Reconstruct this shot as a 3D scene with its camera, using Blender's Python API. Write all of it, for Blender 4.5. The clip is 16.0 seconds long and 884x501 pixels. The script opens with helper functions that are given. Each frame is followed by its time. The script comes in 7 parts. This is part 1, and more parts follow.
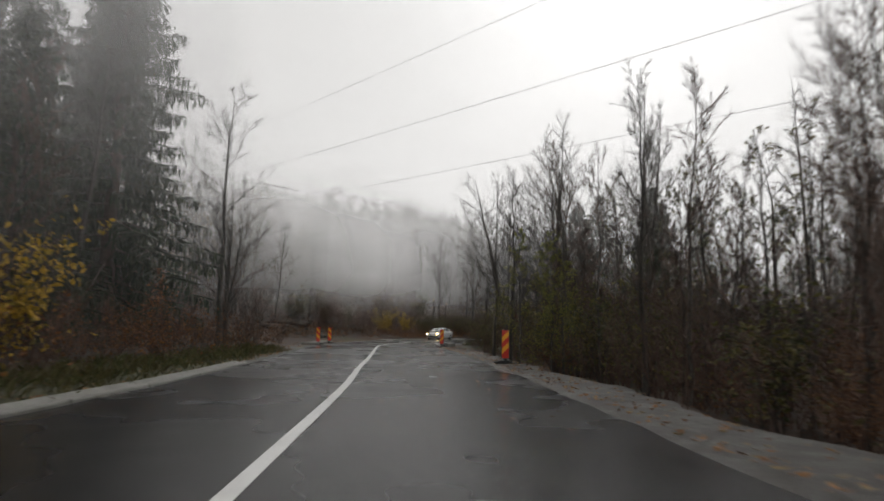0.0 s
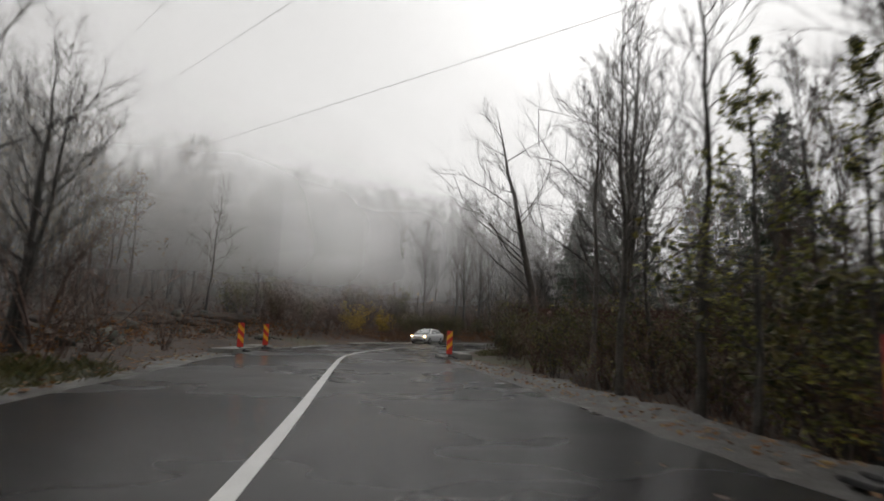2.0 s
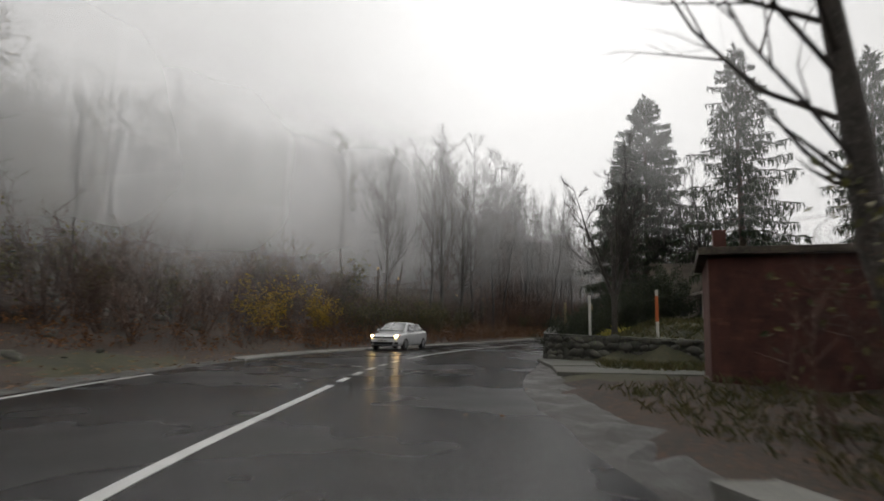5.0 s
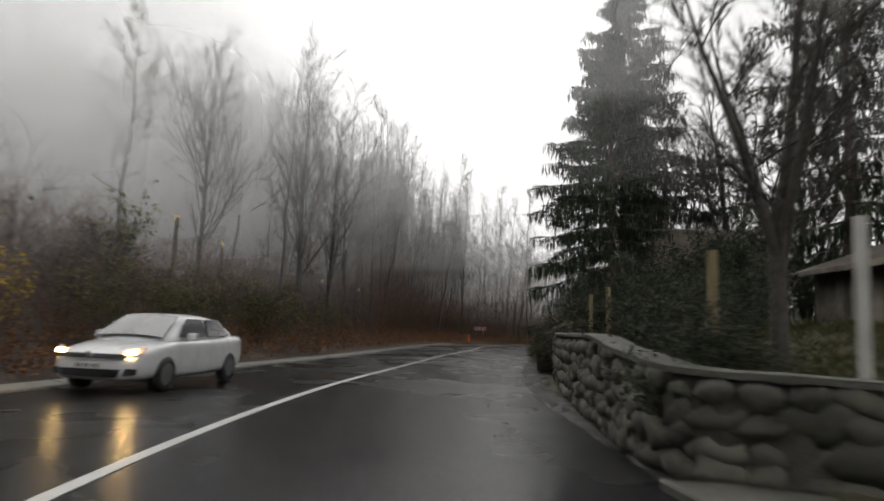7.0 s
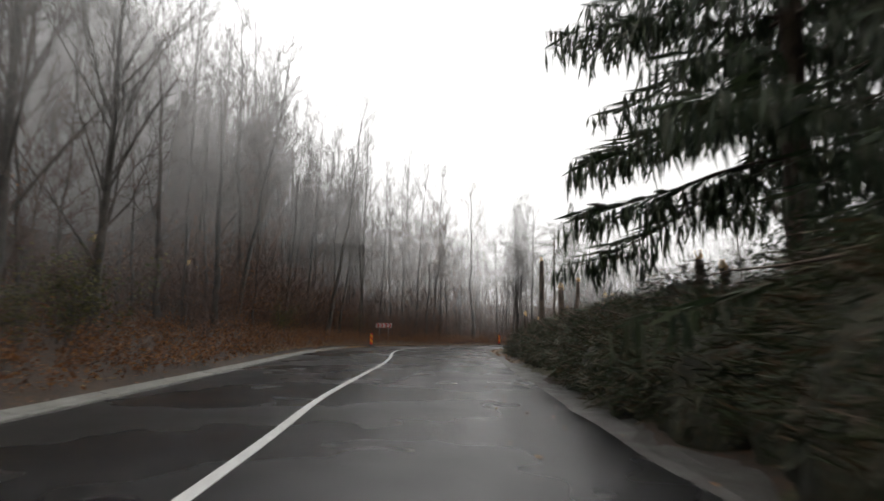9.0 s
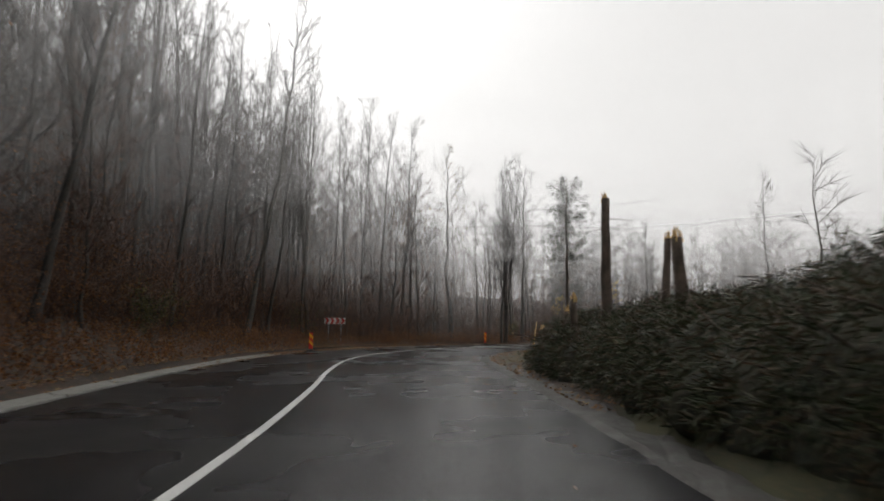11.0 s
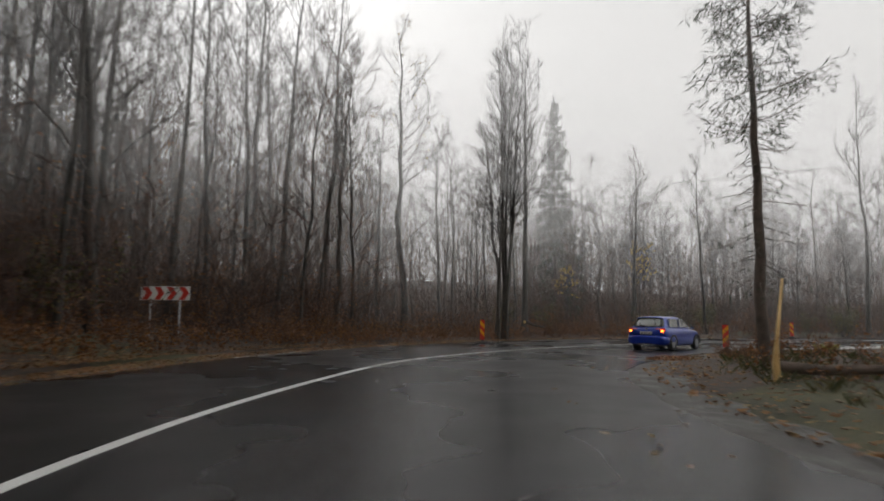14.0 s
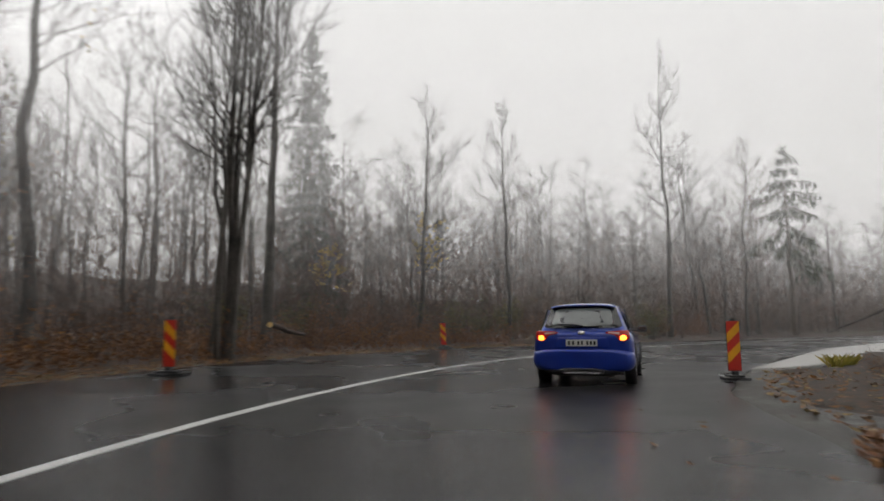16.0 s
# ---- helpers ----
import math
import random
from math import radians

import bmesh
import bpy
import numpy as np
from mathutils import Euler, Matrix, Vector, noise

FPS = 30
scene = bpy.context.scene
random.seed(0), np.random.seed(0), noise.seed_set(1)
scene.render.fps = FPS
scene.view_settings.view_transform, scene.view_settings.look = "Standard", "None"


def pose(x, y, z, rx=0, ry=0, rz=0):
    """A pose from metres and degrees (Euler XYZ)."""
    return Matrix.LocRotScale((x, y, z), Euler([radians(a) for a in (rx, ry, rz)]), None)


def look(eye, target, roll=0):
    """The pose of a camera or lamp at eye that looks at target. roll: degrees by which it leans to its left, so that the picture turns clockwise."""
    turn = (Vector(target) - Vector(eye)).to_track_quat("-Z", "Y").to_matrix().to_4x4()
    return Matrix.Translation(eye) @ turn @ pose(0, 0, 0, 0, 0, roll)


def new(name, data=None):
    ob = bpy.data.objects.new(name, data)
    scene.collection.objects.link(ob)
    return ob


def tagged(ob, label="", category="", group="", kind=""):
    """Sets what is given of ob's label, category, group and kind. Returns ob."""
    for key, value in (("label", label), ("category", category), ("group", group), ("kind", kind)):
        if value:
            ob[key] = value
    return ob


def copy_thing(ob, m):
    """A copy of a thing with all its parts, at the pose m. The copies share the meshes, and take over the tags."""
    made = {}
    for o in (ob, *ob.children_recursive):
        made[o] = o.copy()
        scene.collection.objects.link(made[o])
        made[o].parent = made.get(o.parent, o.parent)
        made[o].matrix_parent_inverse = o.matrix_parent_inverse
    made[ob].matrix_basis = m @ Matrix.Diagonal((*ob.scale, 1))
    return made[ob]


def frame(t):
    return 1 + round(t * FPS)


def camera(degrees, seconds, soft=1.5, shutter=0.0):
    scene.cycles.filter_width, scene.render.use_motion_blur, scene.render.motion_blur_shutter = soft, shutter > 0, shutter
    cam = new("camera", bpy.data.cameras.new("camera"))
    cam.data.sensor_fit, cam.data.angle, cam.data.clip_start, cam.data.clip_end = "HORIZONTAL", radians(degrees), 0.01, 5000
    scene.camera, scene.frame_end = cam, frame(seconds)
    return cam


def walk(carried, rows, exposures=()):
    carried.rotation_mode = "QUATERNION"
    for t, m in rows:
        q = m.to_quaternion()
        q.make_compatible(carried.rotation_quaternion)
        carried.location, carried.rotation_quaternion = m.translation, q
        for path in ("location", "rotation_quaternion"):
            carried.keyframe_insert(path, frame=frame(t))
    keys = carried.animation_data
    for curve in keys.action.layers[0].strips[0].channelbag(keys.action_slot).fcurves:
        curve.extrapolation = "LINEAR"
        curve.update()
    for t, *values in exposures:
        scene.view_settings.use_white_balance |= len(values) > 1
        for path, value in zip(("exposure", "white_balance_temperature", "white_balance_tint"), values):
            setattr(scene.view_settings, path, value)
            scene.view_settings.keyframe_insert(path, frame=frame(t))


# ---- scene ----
EXPOSURES = [(0.0, -0.5), (4.0, -0.5), (6.5, -0.32), (8.0, 0.02), (9.2, 0.1), (11.5, -0.38), (13.5, -0.38), (16.0, -0.2)]
SKY = 0.112
MIST_WHITE = 0.6
VEIL_THIN, VEIL_THICK, VEIL_ARC = 0.15, 0.3, 0.11
FOG_SHEETS = ((8.0, 0.04), (10.2, 0.05), (12.6, 0.07), (15.6, 0.1), (19.5, 0.15))
scene.cycles.transparent_max_bounces = 32
cam = camera(70.7, 16.0, soft=1.7, shutter=0.4)
PATH = [
    (0, (2.609, 2.079, 1.153), (2.673, 4.062, 1.408), 1.2),
    (0.5, (2.228, 6.743, 1.051), (2.319, 8.724, 1.314), 1.7),
    (1, (2.028, 11.324, 1.032), (2.138, 13.304, 1.289), 1.7),
    (1.5, (1.786, 15.78, 1.045), (1.917, 17.758, 1.308), 1.6),
    (2, (1.694, 20.162, 1.078), (1.84, 22.139, 1.342), 2.2),
    (2.5, (1.625, 24.607, 1.118), (1.776, 26.583, 1.385), 1.6),
    (3, (1.494, 29.051, 1.151), (1.641, 31.028, 1.415), 1.3),
    (3.5, (1.347, 33.207, 1.161), (1.503, 35.184, 1.422), 1.4),
    (4, (1.241, 37.678, 1.14), (1.445, 39.651, 1.397), 1.2),
    (4.2, (1.271, 39.507, 1.139), (1.493, 41.478, 1.391), 0.9),
    (6.3, (4.171, 59.484, 1.472), (4.718, 61.391, 1.723), 2.5),
    (6.5, (4.565, 61.54, 1.433), (5.161, 63.432, 1.687), 2.4),
    (7, (5.758, 66.579, 1.326), (6.467, 68.431, 1.586), 2.3),
    (7.5, (7.579, 71.63, 1.395), (8.369, 73.448, 1.66), 1.5),
    (8, (9.044, 76.338, 1.276), (9.934, 78.107, 1.553), 1.1),
    (8.5, (11.106, 81.045, 1.366), (12.061, 82.782, 1.633), 0.4),
    (9, (13.276, 85.805, 1.363), (14.291, 87.508, 1.625), 1.0),
    (9.2, (14.178, 87.683, 1.337), (15.21, 89.375, 1.606), 1.1),
    (11.3, (23.308, 103.314, 1.596), (24.425, 104.956, 1.838), 0.8),
    (11.5, (24.276, 105.205, 1.516), (25.401, 106.841, 1.756), 1.0),
    (12, (26.716, 109.778, 1.31), (27.863, 111.398, 1.557), 0.8),
    (12.5, (29.28, 114.135, 1.347), (30.437, 115.749, 1.583), 0.8),
    (13, (31.533, 118.238, 1.305), (32.714, 119.835, 1.543), 0.9),
    (13.5, (33.884, 122.325, 1.215), (35.129, 123.873, 1.446), 0.8),
    (14, (36.594, 125.832, 1.229), (37.896, 127.334, 1.448), 0.5),
    (14.5, (39.716, 129.316, 1.128), (41.102, 130.74, 1.35), 0.5),
    (15, (42.801, 132.579, 1.039), (44.325, 133.854, 1.262), 0.7),
    (15.5, (45.858, 135.346, 1.041), (47.528, 136.42, 1.278), 0.1),
    (16, (49.333, 137.496, 1.025), (51.129, 138.342, 1.268), -0.4),
]
walk(cam, [(t, look(eye, target, roll)) for t, eye, target, roll in PATH], EXPOSURES)

# ---- world: overcast, foggy autumn day ----
world = bpy.data.worlds.new("overcast_sky")
scene.world = world
world.use_nodes = True
wn = world.node_tree
wn.nodes.clear()
w_out = wn.nodes.new("ShaderNodeOutputWorld")
w_bg = wn.nodes.new("ShaderNodeBackground")
w_sky = wn.nodes.new("ShaderNodeTexSky")
w_sky.sky_type = "NISHITA"
w_sky.sun_disc = False
w_sky.sun_elevation = radians(38)
w_sky.sun_rotation = radians(20)
w_sky.dust_density = 6.0
w_bw = wn.nodes.new("ShaderNodeHueSaturation")
w_bw.inputs["Saturation"].default_value = 0.06
w_mix = wn.nodes.new("ShaderNodeMix")
w_mix.data_type = "RGBA"
w_mix.inputs[0].default_value = 0.8
w_mix.inputs[7].default_value = (9.9, 9.75, 9.6, 1)
wn.links.new(w_sky.outputs[0], w_bw.inputs["Color"])
wn.links.new(w_bw.outputs[0], w_mix.inputs[6])
wn.links.new(w_mix.outputs[2], w_bg.inputs[0])
w_bg.inputs[1].default_value = SKY
wn.links.new(w_bg.outputs[0], w_out.inputs[0])

sun = new("sun", bpy.data.lights.new("sun", "SUN"))
sun.data.energy = 0.5
sun.data.angle = radians(40)
sun.data.color = (1.0, 0.98, 0.95)
sun.matrix_world = look((0, 0, 60), (14, -30, 30))

# ---- materials ----
def mat(name, c1, c2, scale=3.0, rough=0.7, rough2=None, bump=0.3, fine=40.0, metal=0.0, c3=None, detail=6.0, spec=0.5, per_object=0.0, stretch=None):
    """Two-scale noise colour, gloss and relief at real-world size."""
    m = bpy.data.materials.new(name)
    m.use_nodes = True
    n, l = m.node_tree.nodes, m.node_tree.links
    b = n["Principled BSDF"]
    b.inputs["Metallic"].default_value = metal
    b.inputs["Specular IOR Level"].default_value = spec
    geo = n.new("ShaderNodeNewGeometry") if stretch is None else n.new("ShaderNodeTexCoord")
    src = geo.outputs["Position"] if stretch is None else geo.outputs["Object"]
    if stretch is not None:
        mp = n.new("ShaderNodeMapping")
        mp.inputs["Scale"].default_value = stretch
        l.new(src, mp.inputs[0])
        src = mp.outputs[0]
    big, small = n.new("ShaderNodeTexNoise"), n.new("ShaderNodeTexNoise")
    for tex, s in ((big, scale), (small, fine)):
        tex.inputs["Scale"].default_value = s
        tex.inputs["Detail"].default_value = detail
        tex.inputs["Roughness"].default_value = 0.6
        l.new(src, tex.inputs["Vector"])
    ramp = n.new("ShaderNodeValToRGB")
    ramp.color_ramp.elements[0].position, ramp.color_ramp.elements[1].position = 0.35, 0.65
    ramp.color_ramp.elements[0].color = (*c1, 1)
    ramp.color_ramp.elements[1].color = (*c2, 1)
    l.new(big.outputs[0], ramp.inputs[0])
    col = ramp.outputs[0]
    if c3 is not None:
        mx = n.new("ShaderNodeMix")
        mx.data_type = "RGBA"
        r3 = n.new("ShaderNodeValToRGB")
        r3.color_ramp.elements[0].position, r3.color_ramp.elements[1].position = 0.5, 0.68
        l.new(small.outputs[0], r3.inputs[0])
        l.new(r3.outputs[0], mx.inputs[0])
        l.new(col, mx.inputs[6])
        mx.inputs[7].default_value = (*c3, 1)
        col = mx.outputs[2]
    hv = n.new("ShaderNodeHueSaturation")
    l.new(col, hv.inputs["Color"])
    mr = n.new("ShaderNodeMapRange")
    mr.inputs["To Min"].default_value, mr.inputs["To Max"].default_value = 0.75, 1.25
    l.new(small.outputs[0], mr.inputs[0])
    val = mr.outputs[0]
    if per_object:
        oi = n.new("ShaderNodeObjectInfo")
        mo = n.new("ShaderNodeMapRange")
        mo.inputs["To Min"].default_value, mo.inputs["To Max"].default_value = 1 - per_object, 1 + per_object
        l.new(oi.outputs["Random"], mo.inputs[0])
        mm = n.new("ShaderNodeMath")
        mm.operation = "MULTIPLY"
        l.new(val, mm.inputs[0])
        l.new(mo.outputs[0], mm.inputs[1])
        val = mm.outputs[0]
    l.new(val, hv.inputs["Value"])
    l.new(hv.outputs[0], b.inputs["Base Color"])
    rr = n.new("ShaderNodeMapRange")
    rr.inputs["From Min"].default_value, rr.inputs["From Max"].default_value = 0.35, 0.65
    rr.inputs["To Min"].default_value, rr.inputs["To Max"].default_value = rough, rough if rough2 is None else rough2
    l.new(big.outputs[0], rr.inputs[0])
    l.new(rr.outputs[0], b.inputs["Roughness"])
    if bump:
        bp = n.new("ShaderNodeBump")
        bp.inputs["Strength"].default_value = bump
        bp.inputs["Distance"].default_value = 0.02
        l.new(small.outputs[0], bp.inputs["Height"])
        l.new(bp.outputs[0], b.inputs["Normal"])
    return m


def leaf_mat(name, colours, rough=0.55):
    """Leaves: a colour of its own for each leaf, some light through it."""
    m = bpy.data.materials.new(name)
    m.use_nodes = True
    n, l = m.node_tree.nodes, m.node_tree.links
    b = n["Principled BSDF"]
    geo = n.new("ShaderNodeNewGeometry")
    ramp = n.new("ShaderNodeValToRGB")
    ramp.color_ramp.interpolation = "LINEAR"
    while len(ramp.color_ramp.elements) < len(colours):
        ramp.color_ramp.elements.new(0.5)
    for i, c in enumerate(colours):
        ramp.color_ramp.elements[i].position = i / max(1, len(colours) - 1)
        ramp.color_ramp.elements[i].color = (*c, 1)
    l.new(geo.outputs["Random Per Island"], ramp.inputs[0])
    l.new(ramp.outputs[0], b.inputs["Base Color"])
    b.inputs["Roughness"].default_value = rough
    tr = n.new("ShaderNodeBsdfTranslucent")
    l.new(ramp.outputs[0], tr.inputs[0])
    mx = n.new("ShaderNodeMixShader")
    mx.inputs[0].default_value = 0.25
    l.new(b.outputs[0], mx.inputs[1])
    l.new(tr.outputs[0], mx.inputs[2])
    l.new(mx.outputs[0], n["Material Output"].inputs[0])
    return m


def glow(name, colour, strength):
    m = bpy.data.materials.new(name)
    m.use_nodes = True
    b = m.node_tree.nodes["Principled BSDF"]
    b.inputs["Base Color"].default_value = (*colour, 1)
    b.inputs["Roughness"].default_value = 0.2
    b.inputs["Emission Color"].default_value = (*colour, 1)
    b.inputs["Emission Strength"].default_value = strength
    return m


def gloss(name, colour, rough, metal=0.0, coat=0.0):
    """A thin-coated or moulded surface with slight dirt in its gloss."""
    m = mat(name, colour, tuple(c * 0.82 for c in colour), scale=2.5, rough=rough, rough2=rough + 0.12, bump=0.0, fine=90, metal=metal)
    m.node_tree.nodes["Principled BSDF"].inputs["Coat Weight"].default_value = coat
    m.node_tree.nodes["Principled BSDF"].inputs["Coat Roughness"].default_value = 0.06
    return m


ASPHALT = mat("wet_asphalt", (0.011, 0.011, 0.012), (0.021, 0.021, 0.022), scale=0.2, rough=0.2, rough2=0.34, bump=0.1, fine=60, spec=0.13, detail=3.0)
PAINT = mat("road_paint", (0.62, 0.62, 0.6), (0.74, 0.74, 0.72), scale=2, rough=0.35, bump=0.15, fine=60, c3=(0.42, 0.42, 0.41))
GRAVEL = mat("wet_gravel", (0.028, 0.026, 0.022), (0.06, 0.056, 0.049), scale=1.3, rough=0.45, rough2=0.8, bump=0.9, fine=26, c3=(0.1, 0.095, 0.085))
SOIL = mat("leaf_strewn_soil", (0.018, 0.014, 0.01), (0.045, 0.03, 0.018), scale=0.35, rough=0.85, bump=1.0, fine=9, c3=(0.085, 0.038, 0.014))
GRASSY = mat("wet_grass_ground", (0.025, 0.028, 0.012), (0.055, 0.055, 0.02), scale=0.6, rough=0.85, bump=1.0, fine=14, c3=(0.075, 0.055, 0.022))
CONCRETE = mat("weathered_concrete", (0.13, 0.125, 0.115), (0.24, 0.235, 0.22), scale=1.2, rough=0.6, rough2=0.85, bump=0.4, fine=22, c3=(0.2, 0.2, 0.16))
STONE = mat("mossy_wall_stone", (0.045, 0.044, 0.036), (0.115, 0.11, 0.095), scale=1.6, rough=0.7, rough2=0.9, bump=0.8, fine=12, c3=(0.09, 0.1, 0.055), per_object=0.35)
PALE_CONCRETE = mat("wet_pale_concrete", (0.3, 0.3, 0.29), (0.5, 0.49, 0.47), scale=0.9, rough=0.35, rough2=0.7, bump=0.4, fine=18, c3=(0.3, 0.29, 0.26))
MORTAR = mat("wall_mortar", (0.035, 0.036, 0.03), (0.075, 0.072, 0.06), scale=2, rough=0.9, bump=0.7, fine=18)
BARK = mat("wet_bark", (0.032, 0.027, 0.022), (0.075, 0.065, 0.055), scale=2.2, rough=0.75, bump=1.0, fine=14, c3=(0.08, 0.072, 0.06), per_object=0.25)
TWIG = mat("bare_twigs", (0.042, 0.035, 0.029), (0.082, 0.07, 0.058), scale=1.2, rough=0.8, bump=0.0, fine=20, per_object=0.25)
TWIG_RED = mat("reddish_twigs", (0.065, 0.038, 0.027), (0.115, 0.068, 0.047), scale=1.2, rough=0.8, bump=0.0, fine=20, per_object=0.2)
SPRUCE_BARK = mat("spruce_bark", (0.055, 0.04, 0.03), (0.11, 0.08, 0.06), scale=3, rough=0.85, bump=1.0, fine=16)
FRESHWOOD = mat("splintered_fresh_wood", (0.5, 0.3, 0.1), (0.72, 0.5, 0.22), scale=6, rough=0.7, bump=0.8, fine=40)
OLDWOOD = mat("weathered_boards", (0.13, 0.11, 0.09), (0.3, 0.27, 0.23), scale=1.5, rough=0.8, bump=0.6, fine=24, per_object=0.3)
NEEDLE = leaf_mat("spruce_needles", [(0.012, 0.022, 0.01), (0.025, 0.042, 0.016), (0.04, 0.055, 0.022), (0.05, 0.05, 0.03)])
BRUSH = leaf_mat("felled_spruce_needles", [(0.012, 0.02, 0.008), (0.026, 0.038, 0.013), (0.045, 0.052, 0.02), (0.05, 0.036, 0.018), (0.08, 0.048, 0.022)])
HEAP_CORE = mat("matted_boughs", (0.012, 0.014, 0.008), (0.035, 0.036, 0.018), scale=1.2, rough=0.9, bump=1.0, fine=12, c3=(0.05, 0.035, 0.018))
YELLOW = leaf_mat("yellow_leaves", [(0.2, 0.16, 0.03), (0.42, 0.27, 0.03), (0.55, 0.34, 0.04), (0.22, 0.18, 0.04)])
GREENISH = leaf_mat("yellow_green_leaves", [(0.035, 0.042, 0.015), (0.08, 0.085, 0.025), (0.17, 0.14, 0.04), (0.06, 0.06, 0.022)])
YELLOW_GREEN = leaf_mat("fading_green_leaves", [(0.08, 0.1, 0.02), (0.2, 0.2, 0.035), (0.3, 0.26, 0.045), (0.12, 0.13, 0.03)])
OLD_LEAVES = leaf_mat("old_hanging_leaves", [(0.15, 0.1, 0.045), (0.27, 0.18, 0.07), (0.11, 0.095, 0.05), (0.34, 0.23, 0.08)])
RUSSET = leaf_mat("russet_leaves", [(0.11, 0.045, 0.016), (0.22, 0.085, 0.022), (0.15, 0.065, 0.024), (0.32, 0.14, 0.03)])
EVERGREEN = leaf_mat("dark_hedge_leaves", [(0.014, 0.022, 0.01), (0.03, 0.042, 0.016), (0.05, 0.06, 0.022)])
LITTER = leaf_mat("fallen_leaves", [(0.08, 0.045, 0.02), (0.18, 0.085, 0.03), (0.26, 0.12, 0.035), (0.13, 0.08, 0.04), (0.3, 0.2, 0.07)], 0.5)
GRASS = leaf_mat("autumn_grass", [(0.035, 0.045, 0.013), (0.07, 0.078, 0.02), (0.12, 0.1, 0.035), (0.06, 0.05, 0.02)])
MOSSY = mat("mossy_concrete", (0.06, 0.06, 0.05), (0.13, 0.128, 0.11), scale=1.0, rough=0.55, rough2=0.85, bump=0.6, fine=16, c3=(0.05, 0.055, 0.028))
BRIGHT_GRASS = leaf_mat("yellow_green_grass", [(0.2, 0.2, 0.03), (0.32, 0.28, 0.05), (0.4, 0.3, 0.06)])
MUD = mat("grey_wet_mud", (0.025, 0.025, 0.022), (0.055, 0.053, 0.046), scale=1.1, rough=0.35, rough2=0.75, bump=1.0, fine=18, c3=(0.05, 0.052, 0.035))
SIGN_RED = gloss("red_sheeting", (0.62, 0.035, 0.02), 0.35)
SIGN_YELLOW = gloss("yellow_sheeting", (0.9, 0.42, 0.02), 0.35)
SIGN_WHITE = gloss("white_sheeting", (0.82, 0.8, 0.76), 0.35)
RUBBER = mat("black_rubber", (0.018, 0.018, 0.018), (0.035, 0.034, 0.033), scale=4, rough=0.6, bump=0.4, fine=60)
STEEL = mat("galvanised_steel", (0.3, 0.31, 0.32), (0.45, 0.46, 0.47), scale=5, rough=0.45, bump=0.1, metal=0.9)
BLUE = gloss("blue_car_paint", (0.012, 0.045, 0.36), 0.28, metal=0.3, coat=1.0)
WHITE_PAINT = gloss("white_car_paint", (0.74, 0.75, 0.76), 0.25, coat=0.8)
CAR_BLACK = gloss("black_plastic", (0.02, 0.02, 0.022), 0.45)
GLASS = gloss("dark_car_glass", (0.1, 0.11, 0.11), 0.06, coat=1.0)
CAR_GLOSS = gloss("gloss_black_trim", (0.025, 0.027, 0.03), 0.12, coat=0.6)
# paler than the other glass: the sky's reflection is put into the base colour
REAR_GLASS = gloss("sky_grey_rear_glass", (0.2, 0.215, 0.21), 0.1, coat=1.0)
CHROME = gloss("chrome", (0.75, 0.75, 0.76), 0.12, metal=1.0)
RIM = gloss("silver_wheel_rim", (0.5, 0.5, 0.52), 0.3, metal=0.9)
PLATE = gloss("white_plate", (0.72, 0.72, 0.68), 0.35)
TAIL_RED = gloss("red_lamp_lens", (0.5, 0.012, 0.01), 0.12, coat=0.8)
TAIL_CLEAR = gloss("clear_lamp_lens", (0.7, 0.5, 0.48), 0.1, coat=0.8)
TAIL_GLOW = glow("lit_tail_lamp", (1.0, 0.16, 0.015), 12.0)
# bumper reflectors are no lamps; a weak glow is added to brighten them
REFLECTOR_GLOW = glow("glowing_red_reflector", (0.9, 0.03, 0.01), 0.5)
HEAD_GLOW = glow("lit_headlamp", (1.0, 0.66, 0.25), 90.0)
CABLE = gloss("overhead_cable", (0.12, 0.12, 0.12), 0.5)
BRICK = mat("dark_red_brick", (0.06, 0.023, 0.017), (0.11, 0.042, 0.03), scale=2.2, rough=0.85, bump=0.5, fine=30, per_object=0.3)
PLASTER = mat("stained_plaster", (0.3, 0.29, 0.26), (0.42, 0.41, 0.37), scale=0.8, rough=0.9, bump=0.4, fine=25, c3=(0.22, 0.21, 0.18))
ROOFING = mat("mossy_roof_sheet", (0.05, 0.04, 0.033), (0.11, 0.085, 0.07), scale=1.5, rough=0.8, bump=0.5, fine=20, c3=(0.1, 0.1, 0.05))
POST_ORANGE = gloss("orange_post_paint", (0.5, 0.12, 0.03), 0.5)
POST_WOOD = mat("yellowish_post_wood", (0.14, 0.11, 0.06), (0.28, 0.22, 0.12), scale=3, rough=0.8, bump=0.5, fine=30, stretch=(6, 6, 0.8))
POST_WHITE = gloss("white_post_paint", (0.55, 0.54, 0.5), 0.5)


# ---- geometry helpers ----
def mesh_from(name, verts, faces, material, smooth=True):
    me = bpy.data.meshes.new(name)
    me.from_pydata(verts, [], faces)
    if material is not None:
        me.materials.append(material)
    if smooth:
        me.polygons.foreach_set("use_smooth", [True] * len(me.polygons))
    me.update()
    return me


def bm_mesh(name, bm, material, smooth=False):
    me = bpy.data.meshes.new(name)
    bm.normal_update()
    bm.to_mesh(me)
    bm.free()
    me.materials.append(material)
    if smooth:
        me.polygons.foreach_set("use_smooth", [True] * len(me.polygons))
    return me


def part(name, data, parent, label="", at=None):
    """Links a mesh as one part under a thing or a part."""
    ob = new(name, data)
    ob.parent = parent
    if at is not None:
        ob.matrix_basis = at
    if label:
        tagged(ob, label)
    return ob


